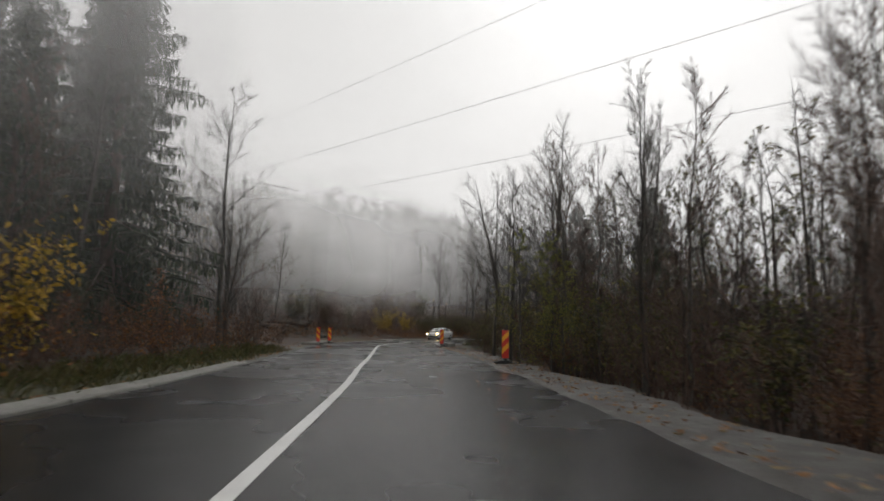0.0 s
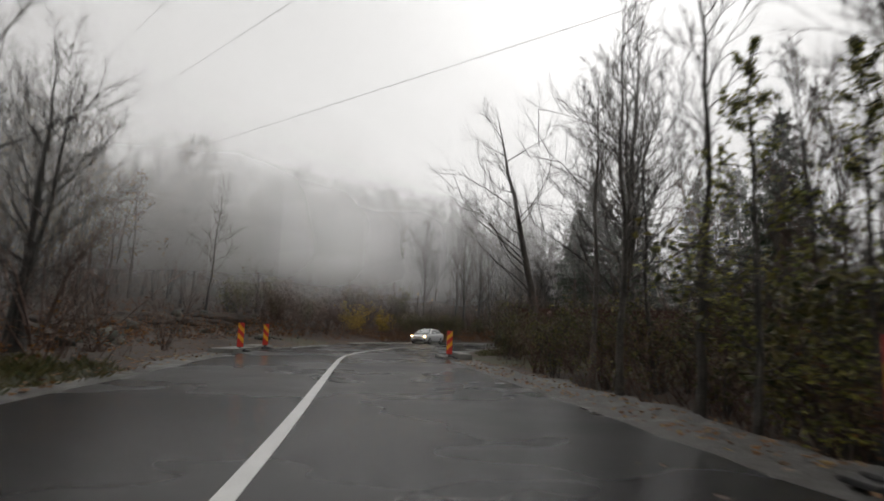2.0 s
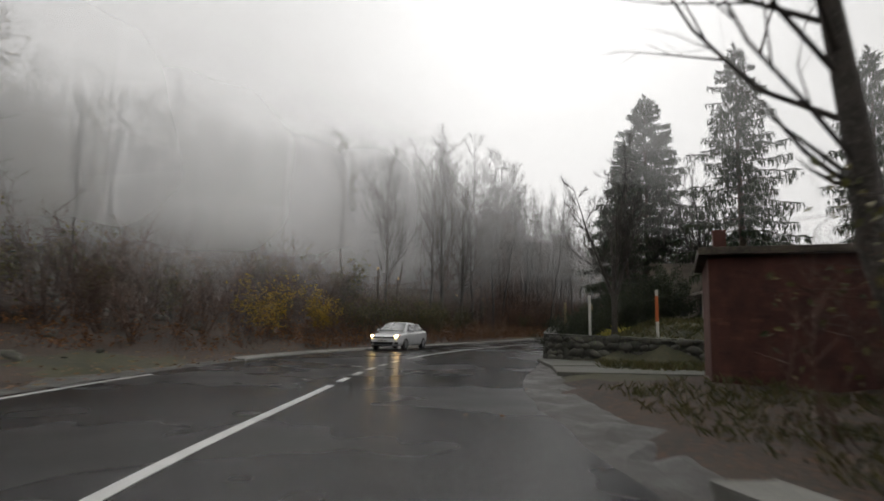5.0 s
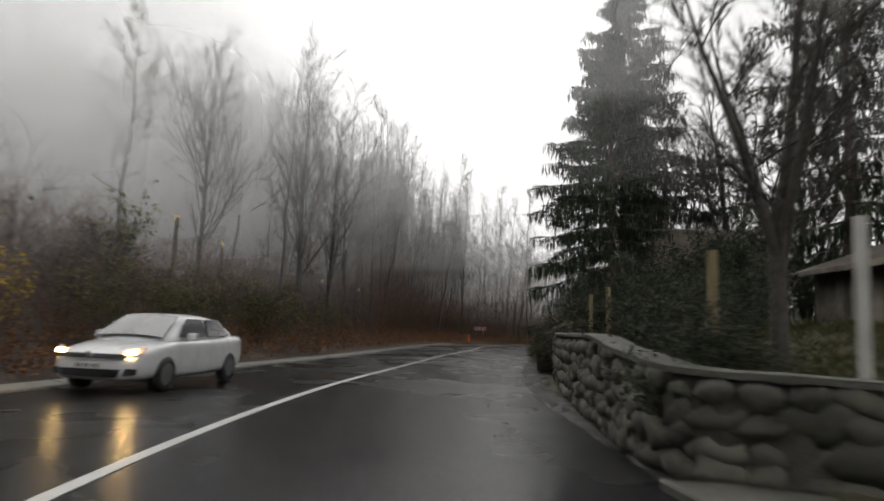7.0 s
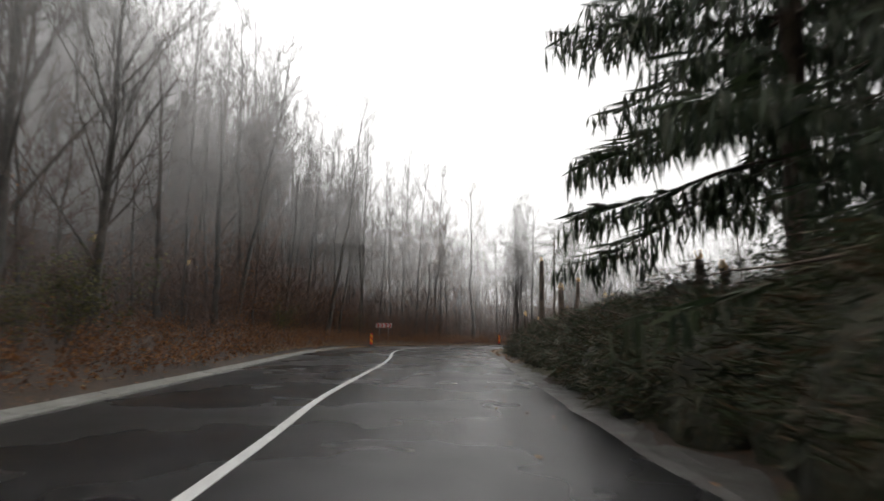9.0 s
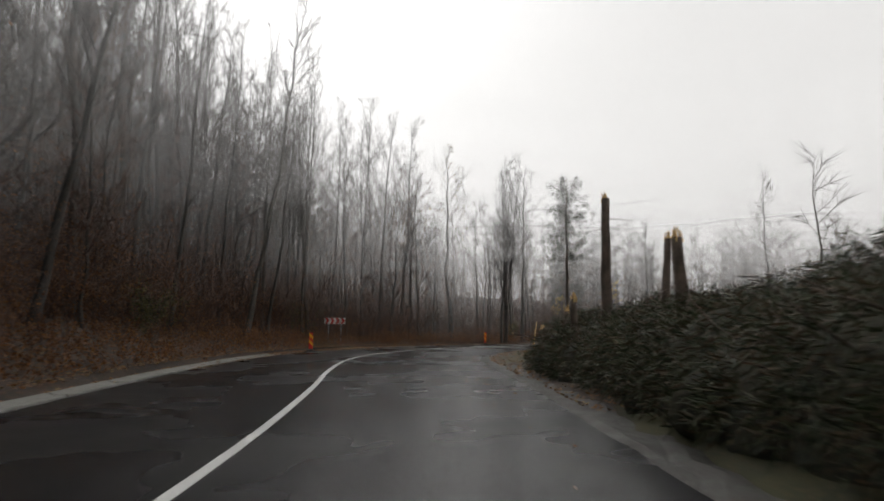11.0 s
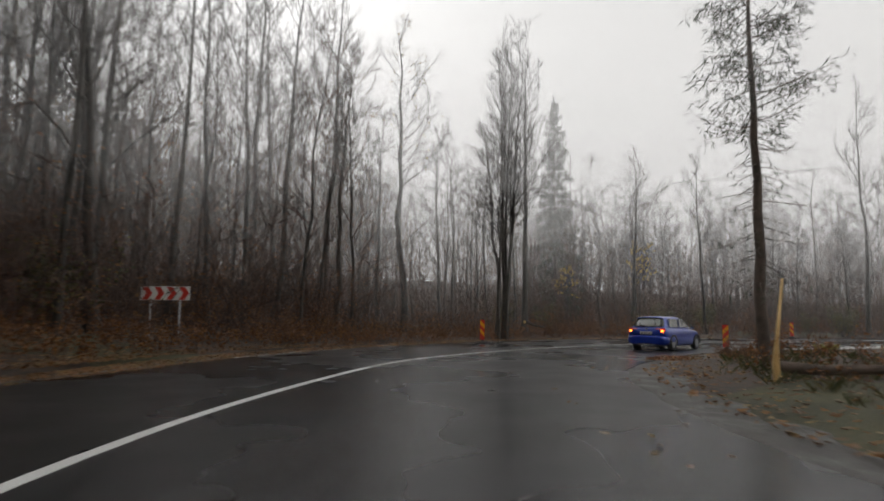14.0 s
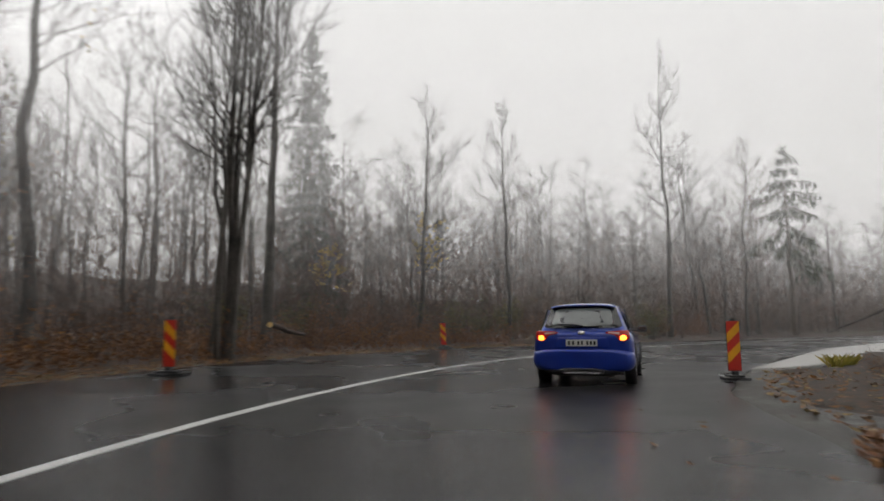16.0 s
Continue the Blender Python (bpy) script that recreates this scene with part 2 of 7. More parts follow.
def thing(name, m, label, category, group="", kind="", data=None):
    ob = new(name, data)
    ob.matrix_basis = m
    return tagged(ob, label, category, group, kind)


def box_bm(bm, size, centre=(0, 0, 0), bevel=0.0, turn=None):
    """A bevelled box added to a bmesh."""
    m = Matrix.Translation(centre)
    if turn is not None:
        m = m @ turn
    m = m @ Matrix.Diagonal((*size, 1))
    made = bmesh.ops.create_cube(bm, size=1.0, matrix=m)
    if bevel:
        edges = {e for v in made["verts"] for e in v.link_edges}
        bmesh.ops.bevel(bm, geom=list(edges), offset=bevel, segments=2, affect="EDGES", profile=0.6)


def box_mesh(name, size, material, centre=(0, 0, 0), bevel=0.01):
    bm = bmesh.new()
    box_bm(bm, size, centre, bevel)
    return bm_mesh(name, bm, material)


def tube(V, F, pts, radii, sides, cap=True, tip=False):
    """A tapered tube along a polyline, added to vertex and face lists; tip: it ends in a point."""
    start = len(V)
    n = len(pts)
    prev = None
    for i in range(n):
        p = pts[i]
        d = (pts[min(i + 1, n - 1)] - pts[max(i - 1, 0)])
        if d.length < 1e-6:
            d = Vector((0, 0, 1))
        d.normalize()
        if prev is None:
            a = d.cross(Vector((0.31, 0.93, 0.17)))
            if a.length < 1e-3:
                a = d.cross(Vector((1, 0, 0)))
        else:
            a = prev - d * prev.dot(d)
        a.normalize()
        prev = a
        b = d.cross(a)
        if tip and i == n - 1:
            V.append(p.copy())
            break
        for k in range(sides):
            ang = 2 * math.pi * k / sides
            V.append(p + (a * math.cos(ang) + b * math.sin(ang)) * radii[i])
    for i in range(n - 1):
        for k in range(sides):
            k2 = (k + 1) % sides
            if tip and i == n - 2:
                F.append((start + i * sides + k, start + i * sides + k2, start + (n - 1) * sides))
                continue
            F.append((start + i * sides + k, start + i * sides + k2, start + (i + 1) * sides + k2, start + (i + 1) * sides + k))
    if cap and not tip:
        F.append(tuple(start + (n - 1) * sides + k for k in range(sides)))


def leaf(V, F, p, d, side, length, width):
    """One pointed leaf, folded along its rib."""
    s = len(V)
    up = d.cross(side) * (width * 0.25)
    V.extend((p, p + d * length * 0.5 + side * width * 0.5 + up, p + d * length, p + d * length * 0.5 - side * width * 0.5 + up))
    F.append((s, s + 1, s + 2))
    F.append((s, s + 2, s + 3))


def rand_dir(rng, flat=1.0):
    a = rng.uniform(0, 2 * math.pi)
    z = rng.uniform(-1, 1) * flat
    r = math.sqrt(max(0.0, 1 - z * z))
    return Vector((r * math.cos(a), r * math.sin(a), z))


# ---- the road's line ----
CENTRE = [(2.6, -60), (2.0, -25), (1.6, -5), (1.35, 6.5), (1.15, 14.7), (0.85, 20.7), (0.6, 27.4), (0.1, 37.7), (-0.15, 43.9), (-0.1, 47.2),
          (0.35, 52), (1.4, 58), (2.9, 65.5), (5.2, 73), (8.2, 80), (11.5, 86.3), (15.2, 93.1), (17.9, 98.2), (21.5, 104.3), (24.9, 110),
          (28.3, 116.2), (31.1, 121.6), (34.7, 127.8), (38.6, 132.8), (43.2, 137), (47.6, 140.2), (52.6, 142.2), (58.2, 143.5), (64, 144),
          (70, 143.6), (77, 142.2), (84, 139.8), (91, 136.6), (98, 132.5), (106, 127), (120, 116), (140, 98), (165, 72)]
LEFT = [(-1.6, -60), (-2.3, -25), (-2.5, -5), (-2.4, 10.6), (-2.35, 15), (-2.65, 20.5), (-3.2, 30), (-3.9, 38), (-4.3, 43.4), (-4.25, 50), (-3.4, 60),
        (-1.6, 68), (-0.2, 73.2), (1.8, 77.4), (4.8, 83), (8.8, 89.8), (13.8, 98.8), (19.2, 109.5), (23.4, 117.8), (26.3, 123.3), (30.4, 130),
        (35.2, 136.4), (41.5, 142.4), (48.1, 146.9), (56.2, 149.7), (61, 150.8), (67, 151.4), (75, 150.2), (82, 147.2), (87.5, 144.2), (97, 138.4), (107, 131.6), (121, 120), (141, 102), (166, 76)]
RIGHT = [(7.2, -60), (6.6, -25), (5.7, -5), (5.4, 10), (5.3, 18), (4.9, 26), (4.5, 36), (4.05, 42), (4.2, 49), (4.8, 55), (6.0, 61), (8.2, 66.5), (9.4, 70), (10.8, 73.6),
         (12.4, 78), (14.8, 83.1), (17.4, 88), (20.2, 92.8), (23.3, 97.6), (27, 103.6), (30.3, 108.8), (33.7, 114), (37.4, 120), (41, 125.6), (45.3, 130.7),
         (50, 134.4), (55, 136.6), (60.5, 137.7), (66.4, 137.1), (75, 135.4), (84, 131.8), (95, 125.6), (103, 120), (117, 109), (137, 91), (162, 66)]


def spline(points, step=0.8):
    """A smooth line through the points, at even steps."""
    p = np.array([(2 * points[0][0] - points[1][0], 2 * points[0][1] - points[1][1]), *points,
                  (2 * points[-1][0] - points[-2][0], 2 * points[-1][1] - points[-2][1])], float)
    out = []
    for i in range(1, len(p) - 2):
        n = max(2, int(np.hypot(*(p[i + 1] - p[i])) / step))
        t = np.linspace(0, 1, n, endpoint=False)[:, None]
        out.append(0.5 * (2 * p[i] + (p[i + 1] - p[i - 1]) * t + (2 * p[i - 1] - 5 * p[i] + 4 * p[i + 1] - p[i + 2]) * t**2
                          + (3 * p[i] - p[i - 1] - 3 * p[i + 1] + p[i + 2]) * t**3))
    out.append(p[-2:-1])
    return np.concatenate(out)


MID = spline(CENTRE)
STEP = np.hypot(*np.diff(MID, axis=0).T)
S = np.concatenate([[0], np.cumsum(STEP)])
TAN = np.gradient(MID, axis=0)
TAN /= np.hypot(*TAN.T)[:, None]
NRM = np.stack([-TAN[:, 1], TAN[:, 0]], 1)


def along(xy):
    """Distance along the road's middle line and to its left, for rows of places."""
    xy = np.atleast_2d(np.asarray(xy, float))
    s, o = np.empty(len(xy)), np.empty(len(xy))
    for a in range(0, len(xy), 4000):
        d = xy[a:a + 4000, None] - MID[None]
        k = np.argmin((d**2).sum(-1), 1)
        dd = d[np.arange(len(k)), k]
        s[a:a + 4000] = S[k] + (dd * TAN[k]).sum(-1)
        o[a:a + 4000] = (dd * NRM[k]).sum(-1)
        far = np.hypot(*dd.T)
        o[a:a + 4000] = np.where(far > np.abs(o[a:a + 4000]) + 0.5, np.sign(o[a:a + 4000]) * far, o[a:a + 4000])
    return s, o


def smooth(v, n=5):
    k = np.ones(n) / n
    return np.convolve(np.pad(v, n // 2, "edge"), k, "valid")


def width_of(edge):
    s, o = along(spline(edge))
    order = np.argsort(s)
    return smooth(np.interp(S, s[order], np.abs(o[order])), 9)


WL, WR = width_of(LEFT), width_of(RIGHT)


def station(x, y):
    """How far along the road a place lies."""
    return float(along([(x, y)])[0][0])


def spot(s, off):
    """The place s metres along and off metres to the left of the middle line."""
    x = np.interp(s, S, MID[:, 0]) + off * np.interp(s, S, NRM[:, 0])
    y = np.interp(s, S, MID[:, 1]) + off * np.interp(s, S, NRM[:, 1])
    return float(x), float(y)


def beyond(s, side, d):
    """The place d metres outside the asphalt's edge; side 1 is left, -1 right."""
    w = np.interp(s, S, WL if side > 0 else WR)
    return spot(s, side * (w + d))


S0 = station(1.35, 6.5)
KEY = {y: station(*spot_) for y, spot_ in ((0, (1.5, 0)), (35, (0.2, 35)), (46, (-0.1, 46)), (62, (2.2, 62)), (67, (3.3, 67)), (75, (6, 75)), (88, (12.4, 88)),
                                           (96, (16.7, 96)), (112, (26, 112)), (122, (31.3, 122)), (130, (36.3, 130)), (140, (47.4, 140)), (150, (58.2, 143.5)), (170, (80, 141)))}
# Ground height outside the edges: stations along the road, and heights at 1.2, 5, 15, 40 and 100 m from the asphalt.
REACH = (1.2, 5, 15, 40, 100)
BANK_LEFT = [(KEY[0] - 60, (0.1, 0.2, 0.8, 4, 16)), (KEY[35], (0.05, 0.1, 0.3, 3, 16)), (KEY[46], (0.0, 0.15, 0.5, 5, 20)), (KEY[67], (0.1, 0.5, 2.0, 8, 24)),
             (KEY[75], (0.15, 0.8, 3.2, 10, 26)), (KEY[112], (0.25, 1.4, 5.0, 12, 24)), (KEY[122], (0.3, 1.7, 5.6, 12, 24)), (KEY[130], (0.25, 1.2, 4.0, 12, 30)), (KEY[140], (0.15, 0.6, 1.6, 7, 24)),
             (KEY[150], (0.05, 0.2, 0.4, 2.0, 12)), (KEY[170] + 60, (0.05, 0.1, 0.0, 0.6, 6))]
BANK_RIGHT = [(KEY[0] - 60, (-0.1, -0.9, -1.4, -1, 4)), (KEY[35], (-0.1, -0.8, -1.0, 0, 6)), (KEY[46] + 3, (0.0, 0.1, 0.3, 0.5, 6)), (KEY[62], (0.05, 0.3, 0.8, 1.5, 8)),
              (KEY[67], (0.05, 0.1, 1.1, 1.8, 8)), (KEY[75], (0.1, 1.6, 1.8, 2, 8)), (KEY[88], (0.1, 1.5, 1.6, 1.2, 6)), (KEY[96], (0.1, 0.7, 0.6, 0.2, 4)), (KEY[112], (0.1, 0.6, 0.3, -0.5, 4)),
              (KEY[122], (0.05, 0.3, 0.0, -0.8, 4)), (KEY[130], (0.05, 0.2, 0.0, -0.8, 1)), (KEY[170] + 60, (0.05, 0.1, 0.0, -0.5, 1))]


def bank_height(table, s, e):
    rows = np.array([[np.interp(s, [r[0] for r in table], [r[1][k] for r in table])] for k in range(5)])[:, 0]
    z = np.zeros_like(s)
    edges = (0.0, *REACH)
    vals = [np.zeros_like(s), *rows]
    for k in range(5):
        t = np.clip((e - edges[k]) / (edges[k + 1] - edges[k]), 0, 1)
        t = t * t * (3 - 2 * t) if k == 0 else t
        z += (vals[k + 1] - vals[k]) * t
    return z + np.maximum(0, e - 100) * 0.01


def ground_z(xy):
    xy = np.atleast_2d(np.asarray(xy, float))
    s, o = along(xy)
    el, er = o - np.interp(s, S, WL), -o - np.interp(s, S, WR)
    z = np.where(o > 0, bank_height(BANK_LEFT, s, el), bank_height(BANK_RIGHT, s, er))
    e = np.where(o > 0, el, er)
    rough = 0.16 * np.sin(xy[:, 0] * 0.9 + 1.3 * np.sin(xy[:, 1] * 0.37)) * np.sin(xy[:, 1] * 0.8 + np.sin(xy[:, 0] * 0.53)) + 0.07 * np.sin(xy[:, 0] * 2.3 + xy[:, 1] * 1.7)
    z += rough * np.clip((e - 1.5) / 4, 0, 1)
    # level driveway in front of the stone wall
    out = (xy[:, 0] - 10.5) * -0.63 + (xy[:, 1] - 71.2) * -0.77
    run = (xy[:, 0] - 10.5) * 0.77 + (xy[:, 1] - 71.2) * -0.63
    z = np.where((out > 0.1) & (out < 7) & (run > -1) & (run < 10), np.minimum(z, 0.03), z)
    return np.where(e < 0.9, -0.12, z)


def gz(x, y):
    return float(ground_z([(x, y)])[0])


# ---- ground ----
def ground():
    fx = np.concatenate([[-2500, -1200, -600, -350, -220, -150, -110], np.arange(-80, -30, 3.0), np.arange(-30, 112, 1.15), np.arange(112, 190, 3.0), [200, 230, 300, 450, 800, 1400, 2500]])
    fy = np.concatenate([[-2500, -1200, -600, -300, -160, -100], np.arange(-70, -12, 3.0), np.arange(-12, 175, 1.15), np.arange(175, 250, 3.0), [260, 300, 380, 600, 1200, 2500]])
    gx, gy = np.meshgrid(fx, fy)
    xy = np.stack([gx.ravel(), gy.ravel()], 1)
    z = ground_z(xy)
    nx, ny = len(fx), len(fy)
    i = (np.arange(ny - 1)[:, None] * nx + np.arange(nx - 1)[None]).ravel()
    faces = np.stack([i, i + 1, i + nx + 1, i + nx], 1)
    me = mesh_from("ground", np.column_stack([xy, z]).tolist(), faces.tolist(), SOIL)
    me.materials.append(GRASSY)
    mid = xy[i] + 0.45
    s, o = along(mid)
    e = np.where(o > 0, o - np.interp(s, S, WL), -o - np.interp(s, S, WR))
    patch = np.sin(mid[:, 0] * 0.21 + 2 * np.sin(mid[:, 1] * 0.13)) + np.sin(mid[:, 1] * 0.31)
    lawn = (o < 0) & (s > KEY[62]) & (s < KEY[88]) & (e < 22)
    verge = (e < 3.2) & (s < KEY[35]) & (o > 0)
    green = lawn | verge | ((patch > 1.2) & (e < 30))
    me.polygons.foreach_set("material_index", green.astype(np.int32))
    thing("ground", Matrix(), "uneven forest floor of wet brown leaves and soil", "ground", kind="structure", data=me)


def strip(name, s0, s1, off0, off1, zfun, material, label, category, across=3, step=0.8, kind="structure", jag=0.0):
    """A band along the road between two offsets (functions of the station), with its own thickness at the rims."""
    rng = random.Random(name)
    n = max(2, int((s1 - s0) / step))
    V, F = [], []
    for k in range(n + 1):
        s = s0 + (s1 - s0) * k / n
        a, b = off0(s), off1(s)
        b += jag * rng.uniform(-1, 1)
        for j in range(across + 3):
            f = min(max((j - 1) / across, 0), 1)
            x, y = spot(s, a + (b - a) * f)
            z = zfun(s, f) if 0 < j < across + 2 else zfun(s, f) - 0.12
            V.append((x, y, z))
    w = across + 3
    for k in range(n):
        for j in range(w - 1):
            F.append((k * w + j, k * w + j + 1, (k + 1) * w + j + 1, (k + 1) * w + j))
    return thing(name, Matrix(), label, category, kind=kind, data=mesh_from(name, V, F, material, False))


def wl(s):
    return float(np.interp(s, S, WL))


def wr(s):
    return float(np.interp(s, S, WR))


def road():
    ripple = random.Random(3)
    jl = [ripple.uniform(-0.06, 0.06) for _ in range(600)]
    strip("road", S[0] + 1, S[-1] - 1, lambda s: wl(s) + jl[int(s * 1.3) % 600], lambda s: -wr(s) + jl[int(s * 1.1) % 600],
          lambda s, f: 0.05 * math.sin(math.pi * f) ** 1.0 * 0.6, ASPHALT, "wet dark asphalt road reflecting the grey sky", "road", across=8, step=1.0)


def crown_z(s, off):
    f = (wl(s) - off) / (wl(s) + wr(s))
    return 0.03 * math.sin(math.pi * min(max(f, 0), 1))


def paint_line(s0, s1, off, width, name="lane_line", label="solid white painted line on the wet asphalt"):
    n = max(1, int((s1 - s0) / 0.6))
    V, F = [], []
    for k in range(n + 1):
        s = s0 + (s1 - s0) * k / n
        o = off(s)
        for d in (width / 2, -width / 2):
            x, y = spot(s, o + d)
            V.append((x, y, crown_z(s, o + d) + 0.007))
            V.append((x, y, crown_z(s, o + d) - 0.004))
    for k in range(n):
        a, b = k * 4, k * 4 + 4
        F += [(a, a + 2, b + 2, b), (a, b, b + 1, a + 1), (a + 2, a + 3, b + 3, b + 2)]
    thing(name, Matrix(), label, "road marking", kind="structure", data=mesh_from(name, V, F, PAINT, False))


def shoulders():
    """Gravel verges along both edges, in stretches, and the cast concrete gutter of the left side."""
    def gw(s):
        return float(np.interp(s, [KEY[0] - 60, KEY[0], KEY[35], KEY[46], KEY[62], KEY[75], KEY[112], KEY[122], KEY[140], KEY[150], KEY[170] + 40],
                               [1.6, 1.6, 1.7, 1.3, 1.2, 0.6, 1.2, 2.2, 1.6, 3.4, 2.0]))
    rr = random.Random(8)
    hum = [rr.uniform(-0.03, 0.05) for _ in range(4000)]
    strip("verge_right", KEY[0] - 50, KEY[170] + 40, lambda s: -wr(s) + 0.3, lambda s: -wr(s) - gw(s),
          lambda s, f: -0.05 + 0.05 * min(1, 4 * f) + hum[int(s * 7 + f * 5) % 4000] * min(1, 2 * f) - 0.04 * f, GRAVEL, "grey wet gravel verge strewn with leaves", "verge", across=5, step=0.7, jag=0.25)
    strip("verge_left", KEY[0] - 50, KEY[170] + 40, lambda s: wl(s) - 0.3, lambda s: wl(s) + 0.5 + 1.2 * float(np.interp(s, [KEY[35], KEY[46], KEY[62], KEY[75]], [0.3, 1, 1, 0.2])),
          lambda s, f: -0.05 + 0.05 * min(1, 3 * f) + hum[int(s * 5 + f * 7) % 4000] * min(1, 2 * f) - 0.03 * f, GRAVEL, "narrow muddy gravel verge", "verge", across=4, step=0.7, jag=0.2)
    # gutter pieces, with gaps and broken ends
    first = None
    s = KEY[0] - 30
    rng = random.Random(5)
    stretches = ((KEY[0] - 30, station(-0.9 + 1.7, 22), 0.42), (KEY[67] + 1, station(35.5, 129) + 3, 0.5))
    for a, b, w in stretches:
        s = a
        while s < b - 1:
            ln = min(rng.uniform(2.6, 3.4), b - s)
            V, F = [], []
            n = 6
            for k in range(n + 1):
                u = s + 0.02 + (ln - 0.05) * k / n
                base = wl(u) + rng.uniform(-0.02, 0.02)
                for d, z in ((-0.02, -0.1), (0.0, 0.035), (0.03, 0.06), (w * 0.5, 0.05 + rng.uniform(-0.01, 0.01)), (w - 0.06, 0.1), (w + rng.uniform(-0.05, 0.05), 0.08), (w + 0.04, -0.1)):
                    x, y = spot(u, base + d)
                    V.append((x, y, z))
            for k in range(n):
                for j in range(6):
                    F.append((k * 7 + j, (k + 1) * 7 + j, (k + 1) * 7 + j + 1, k * 7 + j + 1))
            F.append(tuple(range(6, -1, -1)))
            F.append(tuple(n * 7 + j for j in range(7)))
            thing("kerb", Matrix(), "pale cast concrete gutter kerb along the road edge", "kerb", "gutter pieces", "structure", mesh_from("kerb", V, F, CONCRETE, False))
            s += ln


# ---- trees ----
def branch(rng, V, F, p, d, length, r, seg, sides, wob, lift):
    pts, rad = [p.copy()], [r]
    q, dd = p.copy(), d.copy()
    for k in range(seg):
        dd = dd + Vector((rng.gauss(0, wob), rng.gauss(0, wob), rng.gauss(0, wob) + lift))
        dd.normalize()
        q = q + dd * (length / seg)
        pts.append(q.copy())
        rad.append(max(0.0035, r * (1 - 0.85 * (k + 1) / seg)))
    tube(V, F, pts, rad, sides, tip=True)
    return pts, dd


def at_pts(pts, f):
    k = f * (len(pts) - 1)
    i = min(int(k), len(pts) - 2)
    return pts[i].lerp(pts[i + 1], k - i), (pts[i + 1] - pts[i]).normalized()


def bare_tree(seed, H, r0, start=0.35, n1=20, spread=0.26, rise=0.5, n2=6, n3=4, lean=(0.0, 0.0), wob=0.05, top=0.85, twig=0.006, side_bias=None, leaves=0, leaf_size=0.09, stems=1, fork=0.0):
    """Trunk and crown meshes of a leafless broadleaf tree; leaves: how many last ones still hang."""
    rng = random.Random(seed)
    TV, TF, CV, CF, LV, LF = [], [], [], [], [], []
    for st in range(stems):
        base = Vector((0, 0, -0.3)) if stems == 1 or fork else Vector((rng.uniform(-0.5, 0.5), rng.uniform(-0.5, 0.5), -0.3))
        hh = H * (1 if st == 0 else rng.uniform(0.75, 0.97))
        rr = r0 * (1 if st == 0 else rng.uniform(0.65, 0.95))
        lx, ly = (lean[0] + (rng.uniform(-0.1, 0.1) if stems > 1 else 0), lean[1] + (rng.uniform(-0.1, 0.1) if stems > 1 else 0))
        if fork and st:
            a_fork = 6.283 * st / (stems - 1) + rng.uniform(-0.4, 0.4)
            lx, ly = math.cos(a_fork) * 0.36, math.sin(a_fork) * 0.36
        pts, rad = [base], [rr * 1.35]
        n = 11
        x = y = 0.0
        for k in range(1, n + 1):
            f = k / n
            x += rng.gauss(0, wob) * H / n
            y += rng.gauss(0, wob) * H / n
            if f < fork:
                x = y = 0.0
            g = max(0.0, f - fork)
            pts.append(base + Vector((x + lx * hh * g, y + ly * hh * g, hh * f)))
            rad.append(max(0.012, rr * (1 - f) ** top))
        tube(TV, TF, pts, rad, 7)
        for b in range(n1):
            f = start + (0.97 - start) * (b + rng.random()) / n1
            p, d = at_pts(pts, f)
            ang = rng.uniform(0, 2 * math.pi)
            if side_bias is not None and rng.random() < 0.6:
                ang = side_bias + rng.gauss(0, 0.6)
            out = Vector((math.cos(ang), math.sin(ang), 0))
            dd = (out + Vector((0, 0, rise * (0.7 + 0.8 * f)))).normalized()
            ln = hh * spread * (1.25 - f) * rng.uniform(0.65, 1.25)
            r1 = min(0.4 * rr * (1 - f) ** 0.8 + 0.008, 0.008 * ln + 0.008)
            p1, d1 = branch(rng, CV, CF, p, dd, ln, r1, 4, 3, 0.17, 0.07)
            for c in range(n2):
                f2 = 0.2 + 0.8 * (c + rng.random()) / n2
                q, e = at_pts(p1, min(f2, 0.99))
                g = (e + rand_dir(rng) * 0.75 + Vector((0, 0, 0.25))).normalized()
                l2 = ln * rng.uniform(0.25, 0.5)
                p2, _ = branch(rng, CV, CF, q, g, l2, max(twig * 1.4, r1 * 0.4), 2, 3, 0.2, 0.05)
                for t in range(n3):
                    f3 = 0.3 + 0.7 * (t + rng.random()) / n3
                    u, h = at_pts(p2, min(f3, 0.99))
                    g3 = (h + rand_dir(rng) * 0.7 + Vector((0, 0, 0.15))).normalized()
                    l3 = l2 * rng.uniform(0.35, 0.8)
                    blade(rng, CV, CF, u, g3, l3, twig * 1.9)
                    if leaves and rng.random() < leaves:
                        for _ in range(2):
                            dl = (rand_dir(rng) + Vector((0, 0, -0.6))).normalized()
                            leaf(LV, LF, u + g3 * l3 * rng.random(), dl, dl.cross(rand_dir(rng)).normalized(), leaf_size * rng.uniform(0.7, 1.4), leaf_size * 0.7)
    return TV, TF, CV, CF, LV, LF


def blade(rng, V, F, p, d, length, width):
    """One fine twig, a long thin sliver."""
    side = d.cross(rand_dir(rng))
    if side.length < 1e-3:
        return
    side = side.normalized() * width * 0.5
    k = len(V)
    V.extend((p - side, p + side, p + d * length))
    F.append((k, k + 1, k + 2))


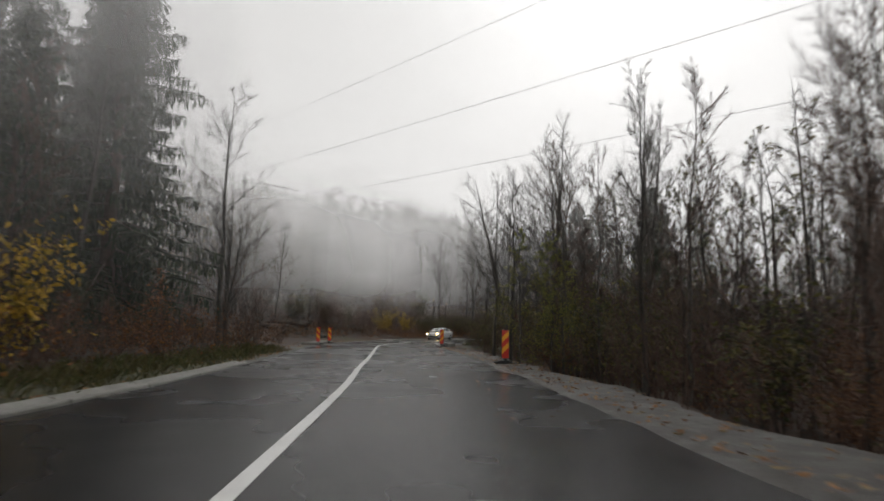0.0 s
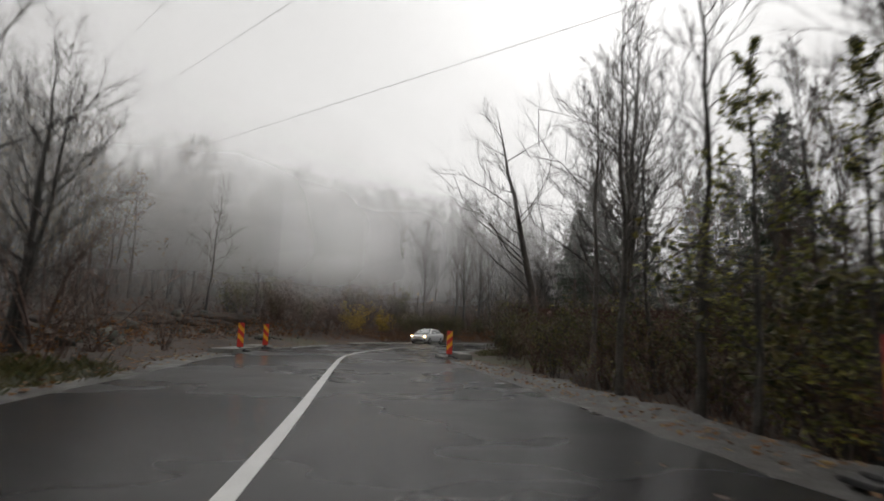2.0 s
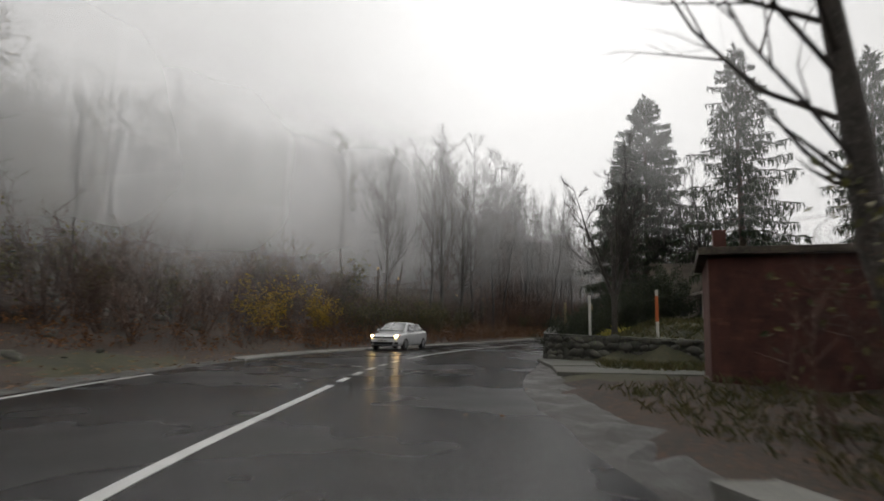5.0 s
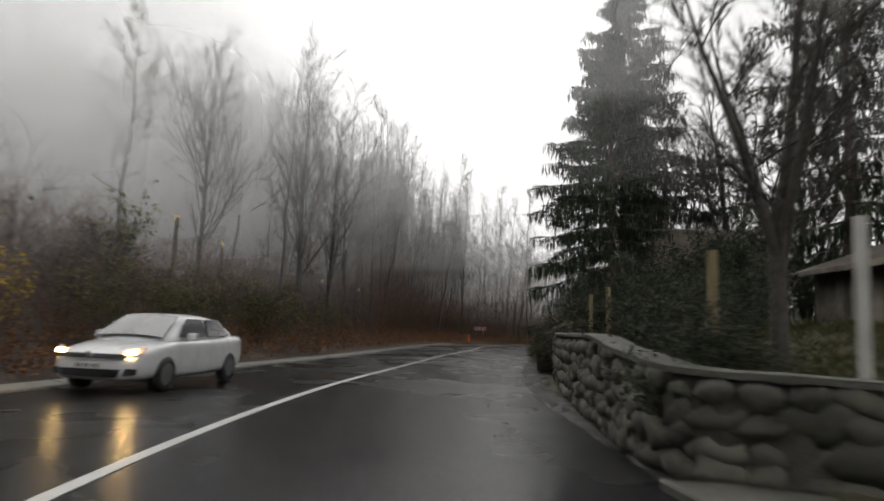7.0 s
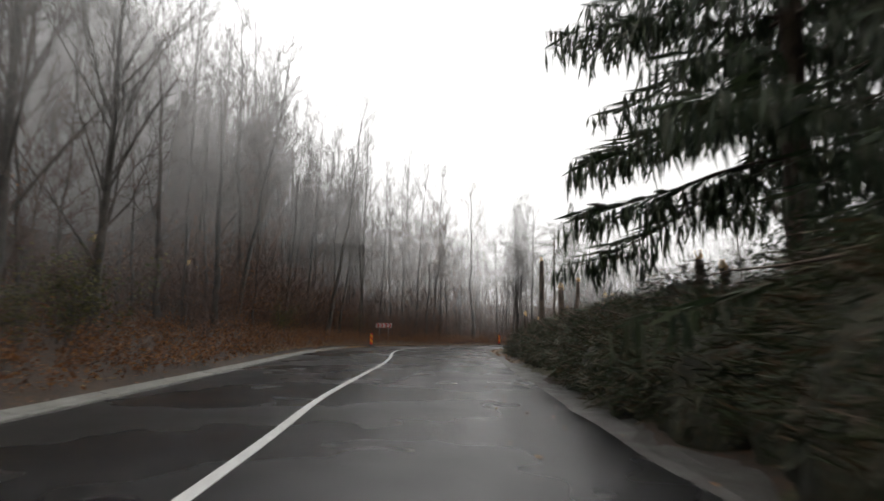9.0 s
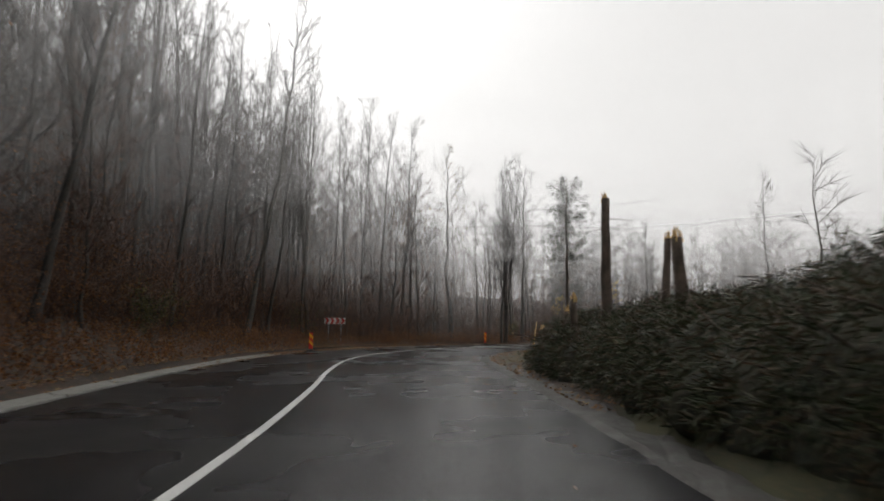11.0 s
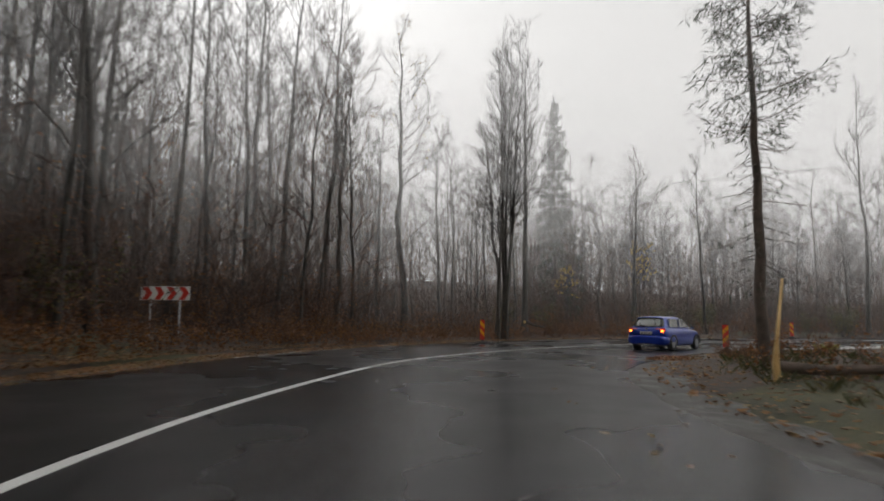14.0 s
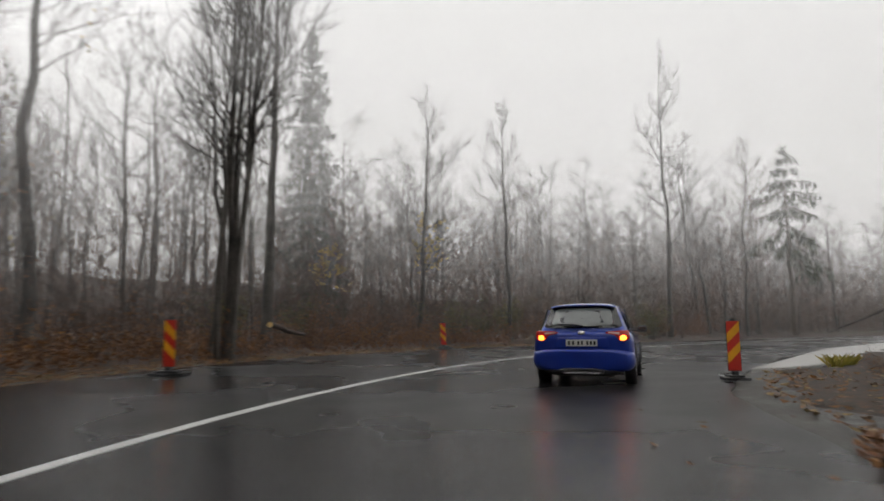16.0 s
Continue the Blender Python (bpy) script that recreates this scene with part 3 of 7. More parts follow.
def make_tree(kind, label, leaf_material=None, twigs=None, **kw):
    TV, TF, CV, CF, LV, LF = bare_tree(**kw)
    ob = thing(kind, pose(0, 0, 0), label, "tree")
    part("trunk", mesh_from("trunk", TV, TF, BARK), ob)
    part("crown", mesh_from("crown", CV, CF, twigs or TWIG), ob)
    if LV:
        part("foliage", mesh_from("foliage", LV, LF, leaf_material or YELLOW, False), ob)
    return ob


def spray(V, F, rng, p, d, length, width):
    """One small spruce spray: a pointed tongue of needles."""
    side = d.cross(rand_dir(rng))
    if side.length < 1e-3:
        return
    side.normalize()
    s = len(V)
    V.extend((p, p + d * length * rng.uniform(0.3, 0.6) + side * width * 0.5, p + d * length, p + d * length * rng.uniform(0.3, 0.6) - side * width * 0.5))
    F.extend(((s, s + 1, s + 2), (s, s + 2, s + 3)))


def spruce(seed, H, R, low=0.06, droop=0.35, density=1.0, hang=0.5, whorl_gap=0.42, ragged=0.3, sector=None):
    """Trunk, boughs and needle mesh of a Norway spruce with hanging twigs."""
    rng = random.Random(seed)
    TV, TF, BV, BF, NV, NF = [], [], [], [], [], []
    pts = [Vector((rng.gauss(0, 0.03), rng.gauss(0, 0.03), -0.3 + (H + 0.3) * k / 10)) for k in range(11)]
    tube(TV, TF, pts, [max(0.015, 0.018 * H * (1 - k / 10)) for k in range(11)], 8)
    z = H * low
    while z < H * 0.985:
        f = z / H
        reach = R * (1 - f) ** 0.75 * (0.35 + 0.65 * min(1.0, f / 0.12)) + 0.15
        count = 5 if f < 0.85 else 4
        a0 = rng.uniform(0, 6.28)
        for b in range(count):
            ang = a0 + 2 * math.pi * b / count + rng.uniform(-0.3, 0.3)
            ln = reach * rng.uniform(1 - ragged, 1.1)
            out = Vector((math.cos(ang), math.sin(ang), 0))
            tilt = 0.35 * f - droop * (1 - f)
            path, q, dd = [], Vector((0, 0, z)), (out + Vector((0, 0, tilt + 0.1))).normalized()
            seg = 5
            for k in range(seg + 1):
                path.append(q.copy())
                dd = (dd + Vector((0, 0, -0.1 if k < 3 else 0.09))).normalized()
                q = q + dd * ln / seg
            tube(BV, BF, path, [max(0.006, 0.012 * ln * (1 - k / seg) + 0.004) for k in range(seg + 1)], 3, cap=False)
            n = int((6 + ln * 7) * density)
            for k in range(n):
                g = (k + rng.random()) / n
                p, e = at_pts(path, min(0.12 + 0.88 * g, 0.999))
                sgn = 1 if k % 2 else -1
                side = Vector((-out.y, out.x, 0)) * sgn
                w = 0.25 + 0.75 * math.sin(math.pi * min(1, 0.2 + 0.8 * (1 - g)))
                d1 = (e * 0.8 + side * rng.uniform(0.5, 1.1) + Vector((0, 0, rng.uniform(-0.25, 0.05)))).normalized()
                tw = ln * 0.24 * w + 0.14
                spray(NV, NF, rng, p, d1, tw, 0.06 + 0.04 * rng.random())
                spray(NV, NF, rng, p, (e + side * 0.2 * rng.random()).normalized(), 0.3, 0.07)
                for _ in range(5):
                    pp = p + d1 * tw * rng.random()
                    dn = Vector((rng.gauss(0, 0.18), rng.gauss(0, 0.18), -1)).normalized()
                    spray(NV, NF, rng, pp, dn, hang * rng.uniform(0.5, 1.2) * (0.5 + 0.5 * (1 - f)), 0.05 + 0.03 * rng.random())
        z += whorl_gap * (1.2 - 0.75 * f) * rng.uniform(0.8, 1.2)
    for _ in range(10):
        spray(NV, NF, rng, Vector((0, 0, H - 0.4 * rng.random())), (Vector((rng.gauss(0, 0.4), rng.gauss(0, 0.4), 1))).normalized(), 0.4, 0.14)
    return TV, TF, BV, BF, NV, NF


def make_spruce(label, **kw):
    TV, TF, BV, BF, NV, NF = spruce(**kw)
    ob = thing("spruce_tree", pose(0, 0, 0), label, "tree")
    part("trunk", mesh_from("trunk", TV, TF, SPRUCE_BARK), ob)
    part("branchwork", mesh_from("branchwork", BV, BF, SPRUCE_BARK), ob)
    part("needles", mesh_from("needles", NV, NF, NEEDLE, False), ob, "dark green hanging needles")
    return ob


def make_pine(label, H, seed, top=0.42):
    """A lone slender conifer stripped below, with a ragged crown on top."""
    rng = random.Random(seed)
    TV, TF, BV, BF, NV, NF = [], [], [], [], [], []
    pts = [Vector((0.02 * k * 0.4 + rng.gauss(0, 0.02), rng.gauss(0, 0.03), -0.3 + (H + 0.3) * k / 12)) for k in range(13)]
    tube(TV, TF, pts, [max(0.02, 0.17 * (1 - k / 12) ** 0.75) for k in range(13)], 8)
    for k in range(120):
        f = 0.16 + 0.83 * k / 120
        ang = rng.uniform(0, 6.28)
        green = f > 1 - top
        ln = (2.6 * (1.1 - f) + 1.0 if green else rng.uniform(0.5, 2.0)) * rng.uniform(0.5, 1.15)
        d = Vector((math.cos(ang), math.sin(ang), -0.15 if green else rng.uniform(-0.45, -0.05))).normalized()
        p = Vector((0, 0, H * f)) + Vector((at_pts(pts, f)[0].x, at_pts(pts, f)[0].y, 0))
        path, _ = branch(rng, BV, BF, p, d, ln, 0.02, 4, 3, 0.12, 0.05 if green else -0.02)
        for c in range(5):
            q, e = at_pts(path, min(0.3 + 0.7 * rng.random(), 0.99))
            branch(rng, BV, BF, q, (e + rand_dir(rng) * 0.6).normalized(), ln * 0.3, 0.006, 2, 3, 0.2, -0.03)
            if green or rng.random() < 0.12:
                for _ in range(9 if green else 5):
                    spray(NV, NF, rng, q + rand_dir(rng) * 0.22, (e * 0.5 + rand_dir(rng) * 0.8 + Vector((0, 0, -0.6))).normalized(), rng.uniform(0.15, 0.4), 0.03)
    ob = thing("pine_tree", pose(0, 0, 0), label, "tree")
    part("trunk", mesh_from("trunk", TV, TF, SPRUCE_BARK), ob)
    part("branchwork", mesh_from("branchwork", BV, BF, SPRUCE_BARK), ob)
    part("needles", mesh_from("needles", NV, NF, NEEDLE, False), ob, "thin green needles on the crown")
    return ob


def make_shrub(kind, label, seed, H, W, stems, leaf_n, leaf_size, material, twigs=None, category="shrub", thick=1.0, forks=8, tips=3):
    rng = random.Random(seed)
    CV, CF, LV, LF = [], [], [], []
    for s in range(stems):
        a = rng.uniform(0, 6.28)
        out = Vector((math.cos(a), math.sin(a), 0)) * rng.uniform(0.1, 1.0) * W / H
        path, _ = branch(rng, CV, CF, Vector((rng.gauss(0, 0.12), rng.gauss(0, 0.12), -0.1)), (out + Vector((0, 0, 1))).normalized(), H * rng.uniform(0.6, 1.05), 0.022 * thick, 4, 3, 0.12, 0.0)
        for c in range(forks):
            q, e = at_pts(path, min(0.2 + 0.8 * rng.random(), 0.99))
            p2, _ = branch(rng, CV, CF, q, (e + rand_dir(rng) * 0.9).normalized(), H * rng.uniform(0.15, 0.38), 0.009 * thick, 2, 3, 0.2, 0.03)
            for t in range(tips):
                u, h = at_pts(p2, min(0.3 + 0.7 * rng.random(), 0.99))
                branch(rng, CV, CF, u, (h + rand_dir(rng) * 0.8).normalized(), H * 0.12, 0.005 * thick, 1, 3, 0.2, 0.0)
            for t in range(leaf_n):
                u, h = at_pts(p2, rng.random() * 0.99)
                u = u + rand_dir(rng) * 0.16 * H * 0.4
                dl = (rand_dir(rng) + Vector((0, 0, -0.3))).normalized()
                leaf(LV, LF, u, dl, dl.cross(rand_dir(rng)).normalized(), leaf_size * rng.uniform(0.6, 1.4), leaf_size * 0.65)
    ob = thing(kind, pose(0, 0, 0), label, category)
    part("branchwork", mesh_from("branchwork", CV, CF, twigs or TWIG), ob)
    if LV:
        part("foliage", mesh_from("foliage", LV, LF, material, False), ob)
    return ob


def put(template, x, y, turn=0.0, size=1.0, tall=None, label="", group="", tilt=(0, 0), z=None):
    """Plants a copy of a template."""
    m = pose(x, y, gz(x, y) if z is None else z, tilt[0], tilt[1], turn) @ Matrix.Diagonal((size, size, tall or size, 1))
    ob = copy_thing(template, m)
    if label:
        tagged(ob, label)
    if group:
        tagged(ob, group=group)
    return ob


def discard(ob):
    for o in (*ob.children_recursive, ob):
        bpy.data.objects.remove(o)


# ---- build: setting ----
ground()
road()
mid_line = lambda s: 0.0
paint_line(S[0] + 2, station(1.9, 60), mid_line, 0.15)
paint_line(station(4.5, 70.9), S[-1] - 2, mid_line, 0.15)
d = station(1.9, 60) + 0.9
while d < station(4.5, 70.9) - 1.2:
    paint_line(d, d + 1.05, mid_line, 0.15, "lane_dash", "short white painted dash on the wet asphalt")
    d += 1.9
paint_line(station(47.6, 140.2) - 0.5, station(51.6, 142) + 0.3, lambda s: wl(s) - 0.18, 0.14, "edge_line", "worn white edge line on the outer side")
paint_line(station(0.6, 54), station(2.2, 62), lambda s: wl(s) - 0.3, 0.12, "edge_line", "worn white edge line on the outer side")
shoulders()


# ---- build: forest ----
F = [make_tree("bare_tree", "slender leafless tree with wet grey-brown bark", seed=10 + i, H=h, r0=r, start=st - 0.1, n1=n1 + 9, spread=sp * 1.12, rise=ri + 0.25, n2=6, n3=12, wob=w, lean=ln, twigs=tw, twig=0.009)
     for i, (h, r, st, n1, sp, ri, w, ln, tw) in enumerate((
         (16, 0.15, 0.42, 18, 0.22, 0.7, 0.05, (0.02, 0.0), TWIG), (18, 0.17, 0.5, 18, 0.2, 0.9, 0.06, (-0.03, 0.02), TWIG), (14, 0.11, 0.3, 20, 0.24, 0.55, 0.07, (0.05, 0.0), TWIG_RED),
         (17, 0.2, 0.35, 20, 0.26, 0.5, 0.06, (0.0, -0.04), TWIG), (12, 0.08, 0.25, 20, 0.22, 0.75, 0.08, (-0.05, 0.03), TWIG_RED), (19, 0.22, 0.45, 20, 0.22, 0.6, 0.05, (0.0, 0.0), TWIG)))]
SAPLING = [make_tree("young_tree", "thin young tree with bare twigs and a few yellow leaves", leaf_material=GREENISH, seed=40 + i, H=h, r0=0.06, start=0.18, n1=20, spread=0.24, rise=0.9, n2=5, n3=8, wob=0.09, leaves=lv * 0.6, leaf_size=0.075)
           for i, (h, lv) in enumerate(((8, 0.45), (10, 0.6), (6.5, 0.3)))]
ROUND = make_tree("round_tree", "tall leafless tree with a broad fan of fine twigs", seed=61, H=18, r0=0.24, start=0.16, n1=34, spread=0.5, rise=1.7, n2=8, n3=14, wob=0.03, twig=0.01)
BIRCH = make_tree("birch_tree", "tall thin tree with sparse yellowing leaves", leaf_material=GREENISH, seed=62, H=16, r0=0.16, start=0.32, n1=26, spread=0.24, rise=0.75, n2=7, n3=9, leaves=0.4, leaf_size=0.13, twig=0.009)
CLUMP = make_tree("clump_tree", "clump of several tall leafless stems", seed=63, H=17.5, r0=0.12, start=0.3, n1=20, spread=0.24, rise=1.5, n2=5, n3=11, stems=6, wob=0.035, twig=0.009)
LEANER = make_tree("leaning_tree", "old leafless tree leaning over with broken limbs", seed=64, H=14, r0=0.27, start=0.24, n1=20, spread=0.44, rise=0.55, n2=7, n3=8, lean=(-0.24, -0.03), wob=0.05, side_bias=math.pi, twig=0.006)
limb_v, limb_f = [], []
tube(limb_v, limb_f, [Vector(q) for q in ((-0.05, 0, 0.4), (-0.5, 0.05, 1.6), (-0.85, 0.1, 2.9), (-1.0, 0.1, 3.4))], [0.24, 0.21, 0.17, 0.15], 9)
for q_end in ((-3.2, 0.3, 4.6), (-2.6, -0.5, 3.2), (-1.9, 0.6, 4.9)):
    branch(random.Random(q_end[0]), limb_v, limb_f, Vector((-0.9, 0.1, 3.1)), (Vector(q_end) - Vector((-0.9, 0.1, 3.1))).normalized(), (Vector(q_end) - Vector((-0.9, 0.1, 3.1))).length, 0.05, 6, 5, 0.12, 0.0)
part("broken_limb", mesh_from("broken_limb", limb_v, limb_f, BARK), LEANER, "thick limb snapped off short")
BIG = make_tree("broad_tree", "large leafless tree with several thick upright limbs", seed=65, H=15, r0=0.24, start=0.16, n1=24, spread=0.4, rise=0.9, n2=8, n3=12, stems=3, wob=0.06, twig=0.007)
CROOKED = make_tree("crooked_tree", "tall crooked tree with a few last yellow leaves", leaf_material=YELLOW, seed=66, H=19, r0=0.24, start=0.45, n1=24, spread=0.24, rise=0.6, n2=7, n3=11, wob=0.13, leaves=0.05, leaf_size=0.14)
SPRUCE_A = make_spruce("tall dense dark green spruce with drooping boughs", seed=71, H=19, R=5.0, low=0.05, droop=0.45, density=0.75, hang=0.7, whorl_gap=0.62, ragged=0.5)
SPRUCE_B = make_spruce("dark green spruce with ragged hanging boughs", seed=72, H=15, R=4.2, low=0.1, droop=0.3, density=0.7, hang=0.6, whorl_gap=0.6, ragged=0.55)
SPRUCE_C = make_spruce("big spruce with long boughs hanging over the road", seed=73, H=18, R=6.2, low=0.22, droop=0.36, density=1.4, hang=0.75, whorl_gap=0.78, ragged=0.3)
DROOPY = make_spruce("small spruce with a few long drooping boughs", seed=75, H=9.6, R=5.2, low=0.5, droop=1.9, density=0.5, hang=0.8, whorl_gap=1.1, ragged=0.85)
IVY = make_tree("leafy_tree", "slim tree still clad in yellow-green leaves", leaf_material=YELLOW_GREEN, seed=67, H=6.2, r0=0.07, start=0.12, n1=34, spread=0.2, rise=0.4, n2=7, n3=8, leaves=0.7, leaf_size=0.065)
YELLOW_TREE = make_tree("yellow_tree", "small tree with a tuft of yellow leaves on top", leaf_material=YELLOW, seed=68, H=8, r0=0.08, start=0.55, n1=18, spread=0.3, rise=0.5, n2=6, n3=6, leaves=0.55, leaf_size=0.15)
PINE = make_pine("lone slender conifer with a ragged green top", 12.6, 74, 0.5)
BUSH_YELLOW = make_shrub("yellow_bush", "bush with bright yellow autumn leaves", 81, 3.2, 2.4, 12, 13, 0.14, YELLOW)
BUSH_GREEN = make_shrub("green_bush", "bush with fading yellow-green leaves", 82, 3.0, 2.0, 11, 10, 0.13, GREENISH)
BUSH_RUSSET = make_shrub("russet_bush", "low bush with russet autumn leaves", 83, 2.2, 2.0, 11, 12, 0.065, RUSSET, TWIG_RED)
BUSH_BARE = make_shrub("bare_bush", "tangled leafless bush with dark twigs", 84, 3.4, 2.4, 11, 0, 0.1, RUSSET, TWIG_RED)
BUSH_DARK = make_shrub("evergreen_bush", "dense dark evergreen bush", 85, 2.2, 2.2, 18, 60, 0.07, EVERGREEN)
SPREADER = make_tree("garden_tree", "leafless garden tree with a broad crown of fine dark twigs", seed=86, H=9.2, r0=0.15, start=0.3, n1=13, spread=0.3, rise=0.7, n2=8, n3=14, wob=0.05, twig=0.008, stems=5, fork=0.26)
TEMPLATES = [*F, *SAPLING, ROUND, BIRCH, CLUMP, LEANER, BIG, CROOKED, SPRUCE_A, SPRUCE_B, SPRUCE_C, PINE, BUSH_YELLOW, BUSH_GREEN, BUSH_RUSSET, BUSH_BARE, BUSH_DARK, SPREADER, DROOPY, IVY, YELLOW_TREE]

# trees told apart along the way
put(SPRUCE_A, -11.6, 30.5, 20, 1.25, 1.05)
put(SPRUCE_A, -15.0, 27, 130, 1.1)
put(SPRUCE_A, -14.5, 34, 250, 1.0)
put(SPRUCE_B, -10.5, 22, 70, 0.75)
put(F[3], -7.6, 34.4, 0, 0.8, label="leafless tree leaning towards the road beside the spruce")
put(LEANER, 10.3, 54.7, 0, 1.0)
put(BIG, 12.6, 49.4, 40, 1.12)
put(BIG, -8.6, 38.2, 140, 0.62, label="bare multi-stemmed young tree beside the clearing")
put(BUSH_BARE, -6.9, 36.2, 20, 1.5)
put(BUSH_BARE, -7.6, 40.6, 120, 1.3)
put(BUSH_BARE, -6.6, 44.0, 220, 0.9)
put(SPRUCE_B, 20, 48, 0, 0.8)
put(SPRUCE_B, 25.4, 80.5, 40, 1.15)
put(SPRUCE_B, 21.8, 88.4, 10, 0.94)
put(SPRUCE_C, 25.6, 92.6, 200, 1.08, 1.08)
put(SPRUCE_B, 29.5, 75, 60, 1.0)
put(SPRUCE_B, 27, 64, 160, 0.85)
put(SPRUCE_B, 33, 69, 250, 1.0)
put(SPREADER, 14.2, 73.8, 0, 1.0)
put(SPREADER, 24.5, 88.8, 60, 1.2)
put(SPREADER, 27.2, 87.0, 170, 1.35)
put(SPREADER, 29.5, 85.5, 250, 1.3)
put(BIRCH, 1.7, 100.7, 0, 0.92)
put(ROUND, 11.5, 106.8, 30, 0.82, 0.97)
put(ROUND, 5.5, 99.5, 130, 0.62, 0.72)
put(ROUND, 14.0, 110.0, 200, 0.78)
put(PINE, 54.4, 133.0, 0)
put(F[5], 56.8, 160.5, 50, 1.15, 1.3)
put(F[0], 40.3, 148.0, 20, 0.85, 1.5)
put(F[3], 42.0, 152.2, 90, 0.85, 1.4)
put(F[1], 45.2, 153.6, 200, 0.9, 1.25)
put(CROOKED, 63.2, 160.6, 0, 1.12, 1.25)
put(CLUMP, 64.8, 152.6, 0, 1.12, 1.2)
put(SPRUCE_B, 88.0, 167.0, 0, 0.85, 1.6, label="thin spruce with sparse hanging boughs")
put(F[1], 85.7, 150.0, 10, 0.85)
put(F[5], 69.0, 154.5, 80, 1.05)
put(DROOPY, 110.0, 133.2, 120, 1.67)
put(F[0], 97.6, 142.0, 30, 1.34)
put(F[2], 104.3, 136.8, 200, 1.14)
put(YELLOW_TREE, 84.0, 155.0, 0, 1.0)
put(YELLOW_TREE, 79.0, 158.5, 140, 0.7)
put(IVY, 6.8, 28.7, 0, 1.0)
put(IVY, 7.7, 26.2, 80, 0.9)
put(IVY, 8.3, 28.2, 160, 1.05)
put(IVY, 7.5, 23.4, 250, 0.7)
put(F[0], 6.2, 32.4, 60, 0.55)
put(F[1], 6.6, 30.0, 160, 0.5)
put(BUSH_RUSSET, 56.9, 135.1, 10, 0.4, 0.35)
put(BUSH_RUSSET, 55.0, 134.2, 120, 0.45, 0.35)
put(BUSH_RUSSET, 56.6, 134.0, 220, 0.5, 0.4)
put(BUSH_RUSSET, 61.4, 135.2, 300, 0.4, 0.35)
put(BUSH_YELLOW, -1.6, 79.6, 0, 1.0)
put(BUSH_YELLOW, 0.8, 84.2, 90, 0.9)
put(BUSH_GREEN, 5.2, 88.8, 30, 1.0)
put(BUSH_GREEN, 8.0, 94.0, 160, 1.0)
put(BUSH_DARK, 25.1, 91.3, 90, 1.5, label="tall dark evergreen bush behind the felled boughs")
put(BUSH_YELLOW, -5.6, 14.6, 0, 1.05, label="bush with orange and yellow autumn leaves")
put(BUSH_RUSSET, -6.6, 12.0, 40, 1.3)
for k, (x, y, sz) in enumerate(((14.6, 77.0, 0.85), (11.2, 71.95, 0.75), (12.7, 74.3, 0.9), (16.9, 78.4, 0.8), (17.7, 80.0, 1.0), (18.8, 81.8, 1.1), (19.8, 83.6, 1.0), (19.6, 80.2, 1.2), (20.8, 82.2, 1.2), (18.6, 84.8, 0.9))):
    put(BUSH_DARK, x, y, 70 * k, sz * (1.05 if k < 6 else 1.3))


# room kept in front of the bend sign and its line of sight
KEEP_CLEAR = [(43.9, 149.6, 2.2), (42.8, 147.4, 2.4), (41.8, 145.0, 2.4), (40.6, 142.6, 2.2)]


OPEN_SPOTS = [(7.4, 10.0, 1.8)]


def scatter(rng, s0, s1, side, d0, d1, count, choose, gap=1.6, group=""):
    """Plants things at random in a belt beside the road, keeping them apart."""
    placed = []
    tries = 0
    while len(placed) < count and tries < count * 30:
        tries += 1
        s, dd = rng.uniform(s0, s1), rng.uniform(d0, d1)
        x, y = beyond(s, side, dd)
        ss, oo = along([(x, y)])
        if abs(oo[0]) < (np.interp(ss[0], S, WL) if oo[0] > 0 else np.interp(ss[0], S, WR)) + min(d0, 2.5) - 0.3:
            continue
        if any((x - a) ** 2 + (y - b) ** 2 < gap * gap for a, b in placed):
            continue
        if any((x - a) ** 2 + (y - b) ** 2 < c * c for a, b, c in KEEP_CLEAR):
            continue
        placed.append((x, y))
        t, size, *high = choose(rng)
        how = rng.uniform(0, 360), size, size * rng.uniform(0.9, 1.1) * (high[0] if high else 1.0)
        tilt = rng.gauss(0, 2.5), rng.gauss(0, 2.5)
        if not any((x - a) ** 2 + (y - b) ** 2 < c * c for a, b, c in OPEN_SPOTS):
            put(t, x, y, *how, group=group, tilt=tilt)


rng = random.Random(11)
any_tree = lambda r: (r.choice(F), r.uniform(0.75, 1.1))
thin_tree = lambda r: (r.choice([F[0], F[2], F[4], *SAPLING]), r.uniform(0.7, 1.0))
scrub = lambda r: (r.choice([BUSH_RUSSET, BUSH_BARE, BUSH_GREEN, BUSH_BARE]), r.uniform(0.6, 1.1))
scatter(rng, KEY[0] - 8, KEY[35] - 2, 1, 4, 18, 16, any_tree, 2.0, "left wood")
scatter(rng, KEY[0] - 4, KEY[46] - 6, 1, 2.5, 9, 22, scrub, 1.4, "left scrub")
scatter(rng, KEY[0] - 4, KEY[46] - 4, -1, 4, 20, 36, lambda r: (r.choice([F[0], F[2], F[4], *SAPLING]), r.uniform(0.55, 0.85)), 1.5, "right wood")
scatter(rng, KEY[0] + 6, KEY[35] + 4, -1, 3.6, 9, 26, lambda r: (r.choice([BUSH_GREEN, BUSH_GREEN, SAPLING[2]]), r.uniform(0.9, 1.5)), 1.5, "right scrub")
scatter(rng, KEY[0] + 8, KEY[46] - 8, -1, 6, 22, 16, lambda r: (r.choice(F), r.uniform(0.5, 0.72)), 2.4, "right wood")
